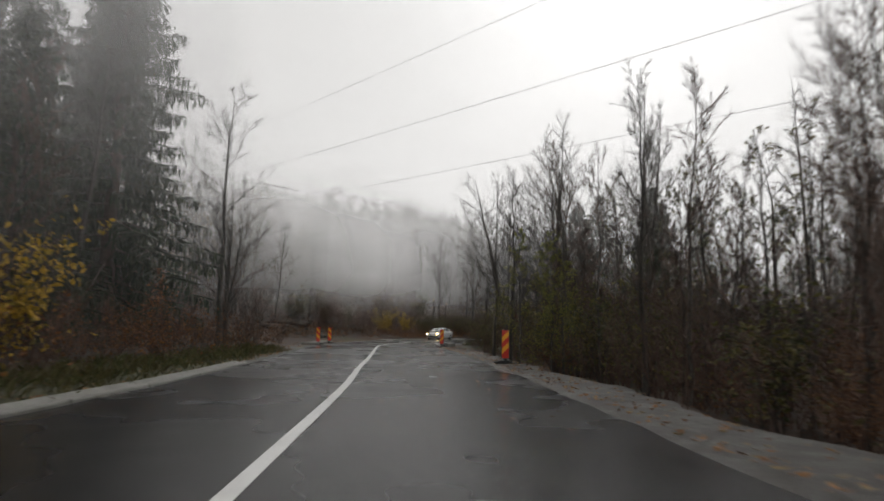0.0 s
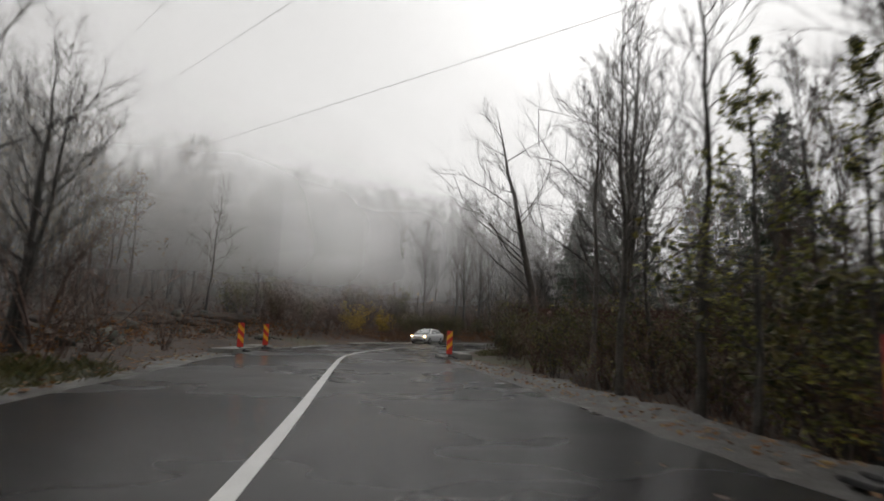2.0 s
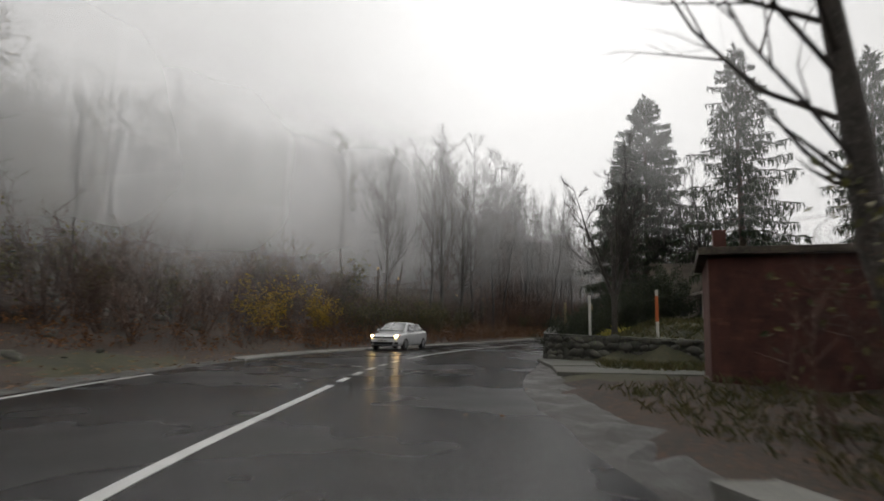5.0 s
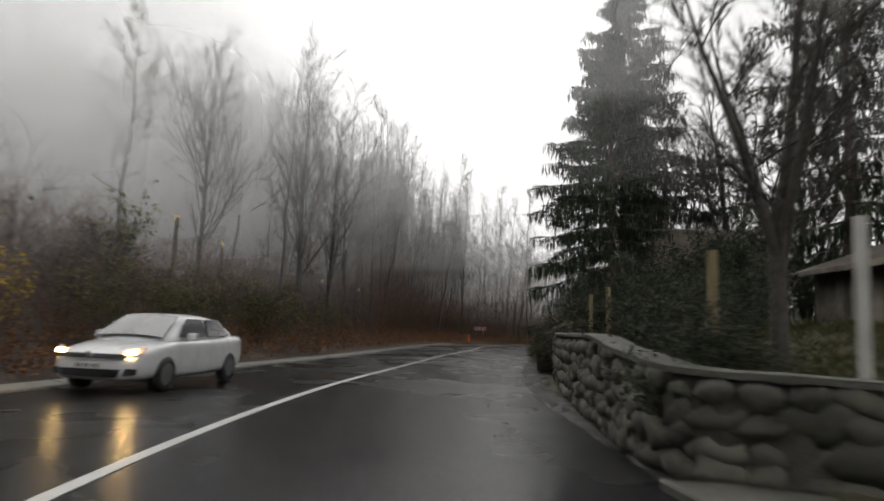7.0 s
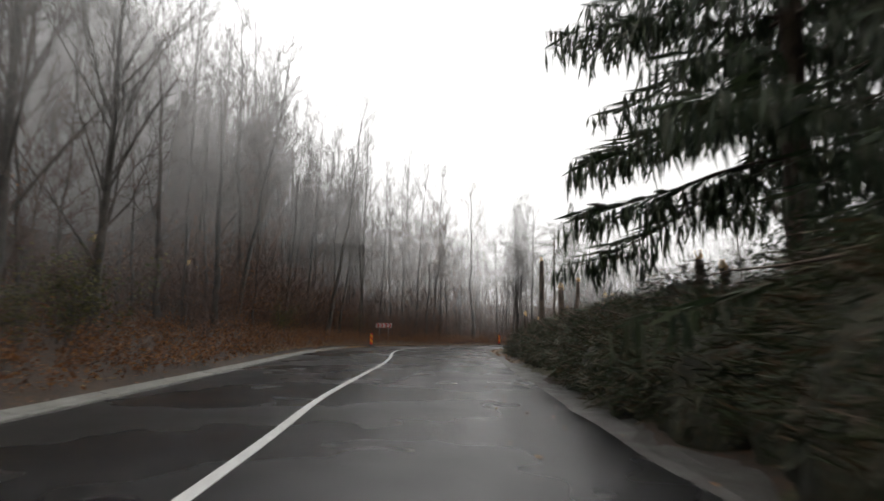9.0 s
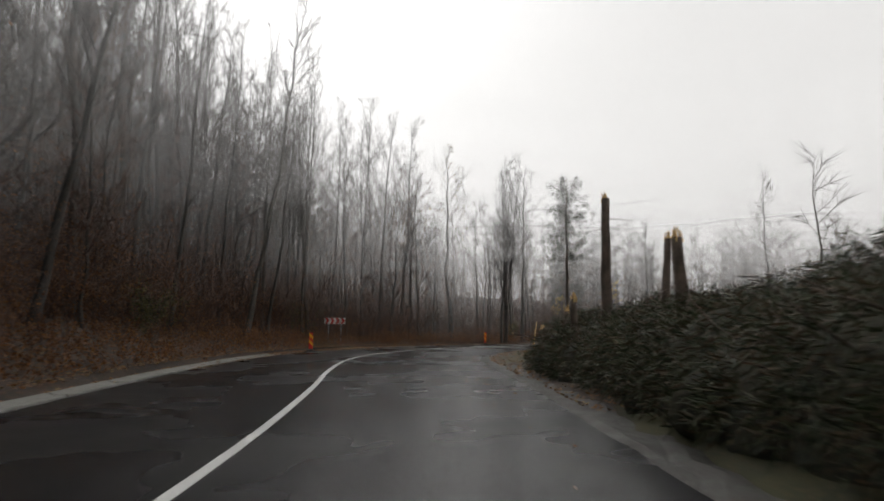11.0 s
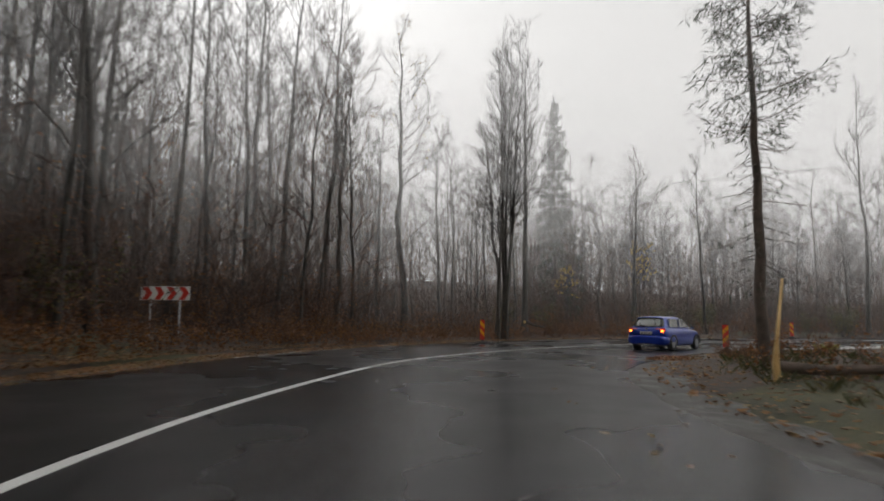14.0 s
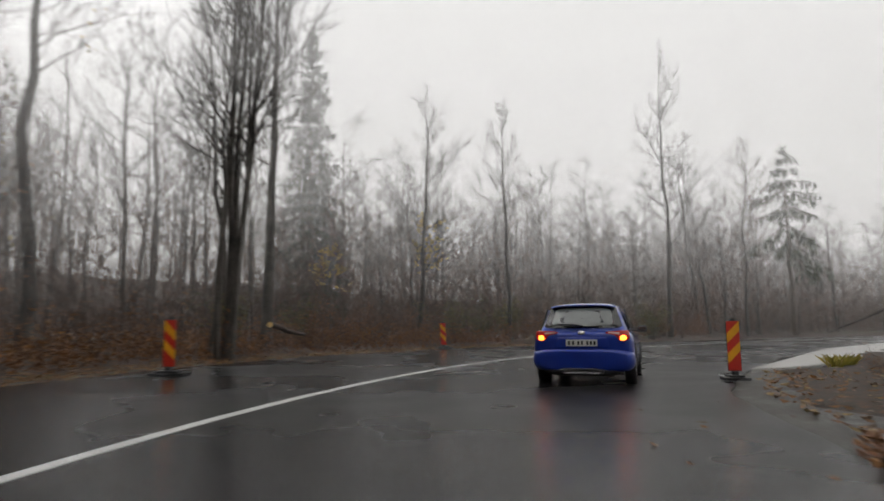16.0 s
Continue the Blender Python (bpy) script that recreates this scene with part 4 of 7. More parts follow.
scatter(rng, KEY[0] + 3, KEY[46] - 6, -1, 3.4, 7, 16, lambda r: (r.choice([F[0], F[2], F[4]]), r.uniform(0.5, 0.75)), 2.0, "right wood")
scatter(rng, KEY[0], KEY[46] - 2, -1, 3.2, 10, 34, scrub, 1.3, "right scrub")
scatter(rng, KEY[46] + 2, KEY[62], 1, 20, 40, 14, any_tree, 2.4, "hillside wood")
scatter(rng, KEY[67] - 4, KEY[75] + 4, 1, 12, 26, 16, lambda r: (r.choice(F), r.uniform(0.5, 0.75)), 2.2, "hillside wood")
scatter(rng, KEY[67], KEY[88], 1, 7, 16, 18, lambda r: (r.choice([BUSH_BARE, BUSH_GREEN, BUSH_BARE]), r.uniform(1.1, 1.6)), 2.0, "bank scrub")
scatter(rng, KEY[67], KEY[96], 1, 3, 9, 14, lambda r: (r.choice([BUSH_GREEN, BUSH_BARE, BUSH_BARE]), r.uniform(0.7, 1.15)), 1.8, "bank scrub")
tall_tree = lambda r: (r.choice(F), r.uniform(0.85, 1.15), 1.3)
scatter(rng, KEY[96] + 3, KEY[112], 1, 5, 20, 26, lambda r: (r.choice(F), r.uniform(0.7, 1.0)), 2.0, "hillside wood")
scatter(rng, KEY[112], KEY[122] - 1, 1, 4.5, 22, 30, any_tree, 1.9, "hillside wood")
scatter(rng, KEY[122], KEY[140] + 1, 1, 3.8, 20, 66, tall_tree, 1.5, "hillside wood")
scatter(rng, KEY[130] + 2, KEY[140] + 2, 1, 7, 18, 16, tall_tree, 1.5, "hillside wood")
scatter(rng, KEY[140], KEY[150], 1, 4.5, 16, 18, tall_tree, 1.6, "hillside wood")
scatter(rng, KEY[122] - 4, KEY[140] + 4, 1, 5.0, 14, 40, lambda r: (r.choice([BUSH_RUSSET, BUSH_RUSSET, BUSH_BARE]), r.uniform(1.1, 2.0)), 1.5, "bank scrub")
scatter(rng, KEY[67], KEY[130], 1, 2.2, 9, 40, scrub, 1.6, "bank scrub")
scatter(rng, KEY[140], S[-1] - 6, 1, 5, 24, 62, lambda r: (r.choice(F), r.uniform(0.6, 1.0)), 2.0, "curve wood")
scatter(rng, KEY[46] - 8, KEY[46] + 9, -1, 2.6, 9, 22, lambda r: (r.choice([BUSH_BARE, BUSH_BARE, BUSH_GREEN]), r.uniform(0.6, 1.0)), 1.1, "right scrub")
scatter(rng, KEY[140] - 4, KEY[170] + 20, 1, 1.8, 7, 26, scrub, 1.5, "curve scrub")
scatter(rng, KEY[130] + 4, KEY[170] + 20, -1, 26, 60, 9, any_tree, 4, "clearing trees")


def far_woods(name, s0, s1, side, d0, d1, count, seed, tall=1.0, leaves=0, leaf_material=None):
    """Thin crowns of the wood further back, as one mass; leaves: how many tufts still hang on a branch."""
    r = random.Random(seed)
    V, Fc, LV, LF = [], [], [], []
    for _ in range(count):
        x, y = beyond(r.uniform(s0, s1), side, r.uniform(d0, d1))
        ss, oo = along([(x, y)])
        if abs(oo[0]) < 14:
            continue
        base = Vector((x, y, gz(x, y) - 0.3))
        h = r.uniform(12, 20) * tall
        pts = [base + Vector((r.gauss(0, 0.2), r.gauss(0, 0.2), h * k / 4)) for k in range(5)]
        tube(V, Fc, pts, [0.16, 0.13, 0.1, 0.06, 0.02], 4, tip=True)
        for b in range(13):
            f = 0.3 + 0.68 * b / 13
            p, _ = at_pts(pts, f)
            a = r.uniform(0, 6.28)
            p1, _ = branch(r, V, Fc, p, Vector((math.cos(a), math.sin(a), r.uniform(0.5, 1.3))).normalized(), h * 0.28 * (1.2 - f), 0.035, 2, 3, 0.15, 0.05)
            for c in range(10):
                q, e = at_pts(p1, 0.2 + 0.79 * r.random())
                blade(r, V, Fc, q, (e + rand_dir(r) * 0.7).normalized(), h * r.uniform(0.06, 0.15), 0.05)
            for c in range(leaves):
                q, e = at_pts(p1, 0.1 + 0.89 * r.random())
                dl = (rand_dir(r) + Vector((0, 0, -0.4))).normalized()
                leaf(LV, LF, q + rand_dir(r) * 0.5, dl, dl.cross(rand_dir(r)).normalized(), r.uniform(0.2, 0.5), 0.2)
    ob = thing(name, Matrix(), "mass of trees deeper in the foggy wood", "woods", kind="stuff", data=mesh_from(name, V, Fc, TWIG))
    if LV:
        part("foliage", mesh_from("foliage", LV, LF, leaf_material, False), ob, "withered brownish-yellow foliage")


far_woods("far_woods", KEY[46] - 10, KEY[75], 1, 18, 60, 260, 1, 0.8, 8, OLD_LEAVES)
far_woods("far_woods", KEY[46] + 6, KEY[75] + 6, 1, 17, 34, 80, 11, 0.6, 14, OLD_LEAVES)
far_woods("far_woods", KEY[35] - 8, KEY[46] + 10, 1, 22, 44, 55, 12, 0.62, 16, OLD_LEAVES)
far_woods("far_woods", KEY[75], KEY[130], 1, 20, 50, 220, 2, 0.8)
far_woods("far_woods", KEY[130], KEY[170] + 60, 1, 20, 70, 420, 3)
far_woods("far_woods", KEY[112], KEY[150], 1, 20, 55, 200, 8)
far_woods("far_woods", KEY[122] - 4, KEY[140] + 2, 1, 12, 40, 150, 9)
far_woods("far_woods", KEY[122], KEY[150] + 10, 1, 24, 62, 240, 13, 1.05, 9, OLD_LEAVES)
far_woods("far_woods", KEY[0] - 20, KEY[35], 1, 20, 60, 90, 4)
far_woods("far_woods", KEY[0] - 20, KEY[46], -1, 22, 60, 90, 5)
far_woods("far_woods", KEY[170] - 10, S[-1] - 5, -1, 14, 70, 130, 6)
far_woods("far_woods", KEY[75], KEY[122], -1, 34, 70, 90, 7)


# ---- undergrowth, grass and fallen leaves ----
def undergrowth(name, s0, s1, side, d0, d1, count, height, leaf_share, material, seed, label):
    r = random.Random(seed)
    V, Fc, LV, LF = [], [], [], []
    for _ in range(count):
        x, y = beyond(r.uniform(s0, s1), side, d0 + (d1 - d0) * r.random() ** 1.3)
        p = Vector((x, y, gz(x, y) - 0.05))
        h = height * r.uniform(0.4, 1.2)
        path, _ = branch(r, V, Fc, p, Vector((r.gauss(0, 0.35), r.gauss(0, 0.35), 1)).normalized(), h, 0.005 + 0.003 * h, 2, 3, 0.15, -0.02)
        for c in range(4):
            q, e = at_pts(path, 0.25 + 0.74 * r.random())
            for _ in range(2):
                g = (e + rand_dir(r) * 0.9).normalized()
                blade(r, V, Fc, q, g, h * r.uniform(0.25, 0.5), 0.012 + 0.004 * h)
            if r.random() < leaf_share:
                for _ in range(3):
                    dl = rand_dir(r)
                    leaf(LV, LF, q + g * h * 0.4 * r.random() + rand_dir(r) * 0.1, dl, dl.cross(rand_dir(r)).normalized(), r.uniform(0.06, 0.14), 0.07)
    ob = thing(name, Matrix(), label, "undergrowth", kind="stuff", data=mesh_from(name, V, Fc, TWIG_RED))
    if LV:
        part("foliage", mesh_from("foliage", LV, LF, material, False), ob)


undergrowth("undergrowth", KEY[0] - 6, KEY[46] + 9, -1, 2.2, 14, 1500, 1.8, 0.35, GREENISH, 21, "dark tangle of brambles and saplings below the verge")
undergrowth("undergrowth", KEY[0] - 6, KEY[46] - 6, 1, 1.6, 10, 600, 1.5, 0.4, RUSSET, 22, "brambles and withered stems along the wood edge")
undergrowth("undergrowth", KEY[67], KEY[130] + 2, 1, 1.4, 14, 1500, 1.1, 0.5, RUSSET, 23, "withered brambles and russet leaves on the bank")
undergrowth("undergrowth", KEY[130], KEY[170] + 20, 1, 1.2, 16, 1500, 1.5, 0.75, RUSSET, 24, "withered scrub at the foot of the wood")
undergrowth("thicket", KEY[67], KEY[140], 1, 6, 40, 2600, 3.6, 0.1, RUSSET, 26, "dense bare thicket between the trunks")
undergrowth("thicket", KEY[140], KEY[170] + 40, 1, 6, 45, 2600, 3.6, 0.1, RUSSET, 27, "dense bare thicket between the trunks")
undergrowth("thicket", KEY[46] - 6, KEY[67], 1, 17, 50, 1300, 4.0, 0.1, RUSSET, 28, "dense bare thicket at the foot of the slope")
undergrowth("thicket", KEY[0] - 6, KEY[46] - 4, -1, 5, 28, 2200, 4.2, 0.2, GREENISH, 29, "dense bare thicket between the trunks")
undergrowth("thicket", KEY[112], S[-1] - 4, 1, 22, 50, 3600, 11.0, 0.0, RUSSET, 40, "deep wood of thin bare saplings")
undergrowth("thicket", KEY[140], S[-1] - 6, 1, 7, 40, 2600, 7.0, 0.05, RUSSET, 38, "dense bare saplings and thicket round the outer bend")
undergrowth("thicket", KEY[112], KEY[140], 1, 9, 40, 900, 8.0, 0.1, RUSSET, 39, "tall bare thicket on the slope")
undergrowth("thicket", KEY[112], KEY[150], 1, 4, 26, 2400, 5.5, 0.6, RUSSET, 36, "dense russet thicket under the tall trees")
undergrowth("thicket", KEY[75], KEY[112], 1, 5, 24, 1000, 3.2, 0.15, RUSSET, 37, "dense bare thicket under the tall trees")
undergrowth("thicket", KEY[122] - 2, KEY[150], 1, 5, 20, 1000, 4.2, 1.0, RUSSET, 45, "young beeches still holding their russet leaves")
undergrowth("undergrowth", KEY[75], KEY[130], 1, 0.9, 6, 1500, 0.6, 0.7, RUSSET, 41, "low russet weeds and dead leaves along the kerb")
undergrowth("undergrowth", KEY[130], KEY[170], 1, 0.9, 6, 1600, 0.8, 0.85, RUSSET, 42, "russet ferns and dead leaves at the foot of the wood")
undergrowth("undergrowth", KEY[35] + 4, KEY[67] + 3, 1, 4, 17, 900, 0.7, 0.5, RUSSET, 30, "dead weeds and stalks on the dug-over soil")
undergrowth("undergrowth", KEY[122] + 2, KEY[150], -1, 2.6, 16, 420, 0.8, 0.6, RUSSET, 25, "low withered scrub and ferns in the clearing")


def litter(name, s0, s1, side, d0, d1, count, material, seed, label, size=0.1, category="leaves"):
    r = random.Random(seed)
    s = np.array([r.uniform(s0, s1) for _ in range(count)])
    V, Fc = [], []
    for u in s:
        dd = d0 + (d1 - d0) * r.random() ** 1.5
        x, y = beyond(u, side, dd)
        z = max(gz(x, y), 0.03 if dd < 1.4 else -9) + 0.015
        if dd < 0:
            z = crown_z(u, side * (np.interp(u, S, WL if side > 0 else WR) + dd)) + 0.012
        dl = rand_dir(r, 0.3)
        leaf(V, Fc, Vector((x, y, z)), dl, dl.cross(Vector((r.gauss(0, 0.3), r.gauss(0, 0.3), 1))).normalized(), size * r.uniform(0.6, 1.4), size * 0.7)
    thing(name, Matrix(), label, category, kind="stuff", data=mesh_from(name, V, Fc, material, False))


litter("fallen_leaves", KEY[0] - 5, KEY[170] + 10, 1, 0.3, 9, 9000, LITTER, 31, "brown and orange fallen leaves on the bank", 0.13)
litter("fallen_leaves", KEY[0] - 5, KEY[46], -1, 0.2, 6, 2600, LITTER, 32, "fallen leaves on the gravel verge", 0.11)
litter("fallen_leaves", KEY[112], KEY[150] + 8, -1, 0.5, 8, 3400, LITTER, 33, "orange fallen leaves round the stumps", 0.14)
litter("road_leaves", KEY[0], KEY[150], -1, -1.6, 0.2, 160, LITTER, 34, "a few wet leaves stuck to the asphalt", 0.1)
litter("fallen_leaves", KEY[140] - 6, KEY[140] + 6, 1, -0.3, 1.6, 1500, LITTER, 35, "drift of orange leaves along the outer edge", 0.12)
litter("fallen_leaves", KEY[112], KEY[140], 1, 0.6, 7, 6000, LITTER, 36, "thick orange fallen leaves at the foot of the wood", 0.14)


litter("fallen_leaves", KEY[122], KEY[170], 1, -0.12, 1.7, 6500, LITTER, 37, "orange leaves drifted against the asphalt edge", 0.12)


def grass(name, s0, s1, side, d0, d1, count, seed, label, tall=0.3):
    r = random.Random(seed)
    V, Fc = [], []
    for _ in range(count):
        x, y = beyond(r.uniform(s0, s1), side, r.uniform(d0, d1))
        z = gz(x, y) - 0.02
        for _ in range(7):
            d1_ = Vector((r.gauss(0, 0.4), r.gauss(0, 0.4), 1)).normalized()
            p = Vector((x + r.gauss(0, 0.06), y + r.gauss(0, 0.06), z))
            side_ = d1_.cross(rand_dir(r)).normalized()
            h = tall * r.uniform(0.5, 1.3)
            s = len(V)
            tip = p + d1_ * h + Vector((d1_.x, d1_.y, -0.2)) * h * 0.35
            V.extend((p - side_ * 0.008, p + side_ * 0.008, p + d1_ * h * 0.6 + side_ * 0.005, tip))
            Fc.append((s, s + 1, s + 2, s + 3))
    thing(name, Matrix(), label, "grass", kind="stuff", data=mesh_from(name, V, Fc, GRASS, False))


grass("grass", KEY[0] - 4, KEY[35], 1, 0.5, 3.2, 1400, 41, "long wet yellow-green grass on the verge")
grass("grass", KEY[67], KEY[88] - 6, -1, 2.2, 9, 1600, 42, "unmown lawn above the stone wall", 0.28)
grass("grass", KEY[122], KEY[150], -1, 2.0, 9, 600, 43, "tufts of withered grass in the clearing")
grass("grass", KEY[46] + 6, KEY[62] - 2, -1, 1.6, 5, 300, 44, "withered grass beside the driveway", 0.2)


# ---- roadwork markers, signs ----
def marker(x, y, heading, mirrored=False, tilt=0.0, label="red and yellow striped marker panel on a black rubber foot", size=1.0, foot=0.8):
    """A striped roadwork panel, facing along -heading (degrees to the left of +y)."""
    ob = thing("road_marker", pose(x, y, max(0.02, gz(x, y)), tilt, 0, heading) @ Matrix.Scale(size, 4), label, "road marker", "roadwork markers")
    bm = bmesh.new()
    box_bm(bm, (foot, 0.42, 0.06), (0, 0, 0.03), 0.02)
    box_bm(bm, (foot * 0.62, 0.3, 0.05), (0, 0, 0.08), 0.02)
    box_bm(bm, (0.12, 0.1, 0.1), (0, 0, 0.13), 0.015)
    part("rubber_foot", bm_mesh("rubber_foot", bm, RUBBER), ob)
    board = part("panel", box_mesh("panel", (0.27, 0.035, 1.02), RUBBER, (0, 0, 0.69), 0.012), ob)
    bm = bmesh.new()
    box_bm(bm, (0.25, 0.01, 1.0), (0, -0.0195, 0.69), 0.004)
    part("red_face", bm_mesh("red_face", bm, SIGN_RED), board)
    bm = bmesh.new()
    box_bm(bm, (0.1, 0.03, 0.05), (0, 0, 1.225), 0.01)
    part("grip", bm_mesh("grip", bm, RUBBER), ob)
    w = 0.125
    for z0 in (0.33, 0.74):
        k = -1 if mirrored else 1
        pts = [(-w, z0), (w, z0 + 0.25 * k if k > 0 else z0 - 0.0), (w, z0 + 0.45 if k > 0 else z0 + 0.2), (-w, z0 + 0.2 if k > 0 else z0 + 0.45)]
        if k < 0:
            pts = [(-w, z0 + 0.25), (w, z0), (w, z0 + 0.2), (-w, z0 + 0.45)]
        V = [(px, -0.0265, min(pz, 1.19)) for px, pz in pts] + [(px, -0.023, min(pz, 1.19)) for px, pz in pts]
        part("yellow_stripe", mesh_from("yellow_stripe", V, [(0, 1, 2, 3), (4, 7, 6, 5), (0, 4, 5, 1), (1, 5, 6, 2), (2, 6, 7, 3), (3, 7, 4, 0)], SIGN_YELLOW, False), board)
    return ob


marker(5.72, 24.9, 0)
marker(4.2, 47.5, -6)
marker(-4.38, 51.1, 0, True)
marker(-4.6, 47.0, 4, True)
marker(37.1, 138.0, -36, True, label="yellow and red striped marker panel at the outer edge")
marker(59.2, 148.7, -66, True)
marker(62.15, 137.6, -72, size=0.9, foot=0.5)
marker(75.6, 149.8, -80, True, 10, label="striped marker panel leaning back on its foot")
marker(86.5, 143.9, -84, True)


def chevron_sign():
    a, b = Vector((43.24, 150.3, 0)), Vector((44.55, 149.0, 0))
    mid = (a + b) / 2
    turn = math.degrees(math.atan2(b.y - a.y, b.x - a.x))
    ob = thing("chevron_sign", pose(mid.x, mid.y, gz(mid.x, mid.y), 0, 0, turn), "white bend sign with red chevrons on two posts", "road sign")
    z0 = 1.83 - gz(mid.x, mid.y)
    w = (b - a).length
    board = part("panel", box_mesh("panel", (w, 0.03, 0.5), SIGN_WHITE, (0, 0, z0 + 0.25), 0.008), ob)
    for k in range(4):
        x = -w / 2 + w * (k + 0.12) / 4
        t, h = w / 8.2, 0.235
        pts = [(x, -h), (x + t, -h), (x + t + 0.16, 0), (x + t, h), (x, h), (x + 0.16, 0)]
        V = [(px, -0.02, z0 + 0.25 + pz) for px, pz in pts] + [(px, -0.016, z0 + 0.25 + pz) for px, pz in pts]
        part("chevron", mesh_from("chevron", V, [(0, 1, 2, 5), (5, 2, 3, 4), (0, 6, 7, 1), (1, 7, 8, 2), (2, 8, 9, 3), (3, 9, 10, 4), (4, 10, 11, 5), (5, 11, 6, 0)], SIGN_RED, False), board)
    for x in (-w * 0.3, w * 0.3):
        V, Fc = [], []
        tube(V, Fc, [Vector((x, 0.04, -0.4)), Vector((x, 0.04, z0 + 0.48))], [0.03, 0.03], 10)
        part("post", mesh_from("post", V, Fc, STEEL), ob)


chevron_sign()


# ---- cables overhead ----
def cable(a, b, sag):
    a, b = Vector(a), Vector(b)
    V, Fc = [], []
    pts = [a.lerp(b, k / 40) - Vector((0, 0, sag * 4 * (k / 40) * (1 - k / 40))) for k in range(41)]
    tube(V, Fc, pts, [0.011] * 41, 5)
    thing("overhead_cable", Matrix(), "thin dark power cable crossing high over the road", "cable", "overhead cables", data=mesh_from("overhead_cable", V, Fc, CABLE))


CABLES = (((61.2, -20, 9.9), (-45, 100, 15.3)), ((44, -20, 8.4), (-45, 100, 19.2)), ((42, -20, 11.4), (-47, 100, 22.2)))
for a, b in CABLES:
    cable(a, b, 0.6)


# ---- concrete pieces, rubble ----
def slab(name, x, y, turn, size, z, label, material=None, category="slab", tilt=(0, 0)):
    r = random.Random(int(x * 100 + y))
    bm = bmesh.new()
    box_bm(bm, size, (0, 0, size[2] / 2), min(0.02, size[2] * 0.25))
    for v in bm.verts:
        v.co += Vector((r.gauss(0, 0.012), r.gauss(0, 0.012), r.gauss(0, 0.006)))
    return thing(name, pose(x, y, z, tilt[0], tilt[1], turn), label, category, data=bm_mesh(name, bm, material or CONCRETE))


slab("concrete_slab", 4.8, 48.9, 2, (0.5, 4.1, 0.24), 0.0, "long pale concrete block behind the marker", category="concrete block")
slab("kerb_stone", 4.05, 48.6, 3, (0.35, 3.4, 0.1), 0.0, "low broken concrete kerb at the asphalt edge", category="kerb stone")
slab("concrete_slab", -4.9, 47.6, -3, (1.0, 4.0, 0.16), 0.0, "flat concrete slab under the marker panels", category="concrete slab")
slab("concrete_slab", -4.95, 51.6, -3, (0.9, 3.2, 0.18), 0.0, "flat concrete slab under the marker panels", category="concrete slab")
def flat_piece(name, outline, z0, z1, label, category):
    """A cast slab with the given outline and an uneven rim."""
    bm = bmesh.new()
    low = [bm.verts.new((x, y, z0)) for x, y in outline]
    face = bm.faces.new(low)
    top = bmesh.ops.extrude_face_region(bm, geom=[face])
    for v in [g for g in top["geom"] if isinstance(g, bmesh.types.BMVert)]:
        v.co.z = z1
    bmesh.ops.recalc_face_normals(bm, faces=bm.faces)
    bmesh.ops.bevel(bm, geom=bm.edges[:], offset=0.02, segments=1, affect="EDGES")
    thing(name, Matrix(), label, category, data=bm_mesh(name, bm, MOSSY if category == "driveway" else PALE_CONCRETE))


flat_piece("concrete_apron", ((9.75, 71.3), (10.6, 70.9), (12.9, 69.2), (12.6, 67.6), (11.0, 67.0), (8.75, 66.6), (9.1, 68.6)), -0.1, 0.09, "wet pale concrete driveway apron with mossy edges", "driveway")
flat_piece("concrete_apron", ((8.7, 66.5), (11.1, 66.9), (13.4, 65.4), (12.0, 63.2), (8.0, 64.0)), -0.1, 0.07, "wet concrete driveway slab beside the road", "driveway")
slab("drain_slab", 16.00, 82.47, -27.3, (0.4, 8.41, 0.14), 0.03, "mossy concrete drain edge at the wall foot", category="kerb stone")
flat_piece("concrete_edge", ((64.9, 137.3), (68.5, 136.5), (73.0, 135.6), (78.5, 134.4), (90.0, 130.0), (89.5, 128.6), (75.5, 132.9), (70.4, 134.6), (66.2, 136.1)), -0.1, 0.07, "long wet concrete edge shining beside the clearing", "concrete edge")


def stone_mesh(seed, size):
    r = random.Random(seed)
    bm = bmesh.new()
    bmesh.ops.create_icosphere(bm, subdivisions=2, radius=0.5)
    for v in bm.verts:
        k = 1 + 0.45 * noise.noise(v.co * 2.6 + Vector((seed * 3.7, 0, 0))) + r.uniform(-0.05, 0.05)
        v.co = Vector((v.co.x * size[0], v.co.y * size[1], v.co.z * size[2])) * k
    return bm_mesh("stone", bm, STONE, True)


STONES = [stone_mesh(i, s) for i, s in enumerate(((1, 0.8, 0.6), (1.2, 0.7, 0.5), (0.9, 0.9, 0.7), (1.3, 0.9, 0.4), (0.8, 0.6, 0.6)))]


def rubble():
    r = random.Random(51)
    for _ in range(240):
        s = r.uniform(KEY[35] + 6, KEY[67] + 8)
        x, y = beyond(s, 1, 9 + 3 * math.sin(s * 0.4) + r.gauss(0, 2.2))
        k = r.uniform(0.15, 0.5) if r.random() < 0.85 else r.uniform(0.6, 1.0)
        m = pose(x, y, gz(x, y) + 0.1 * k, r.uniform(-25, 25), r.uniform(-25, 25), r.uniform(0, 360)) @ Matrix.Diagonal((k, k, k, 1))
        thing("rubble_stone", m, "grey broken stone in the heap of rubble", "stone", "rubble heap", data=r.choice(STONES))


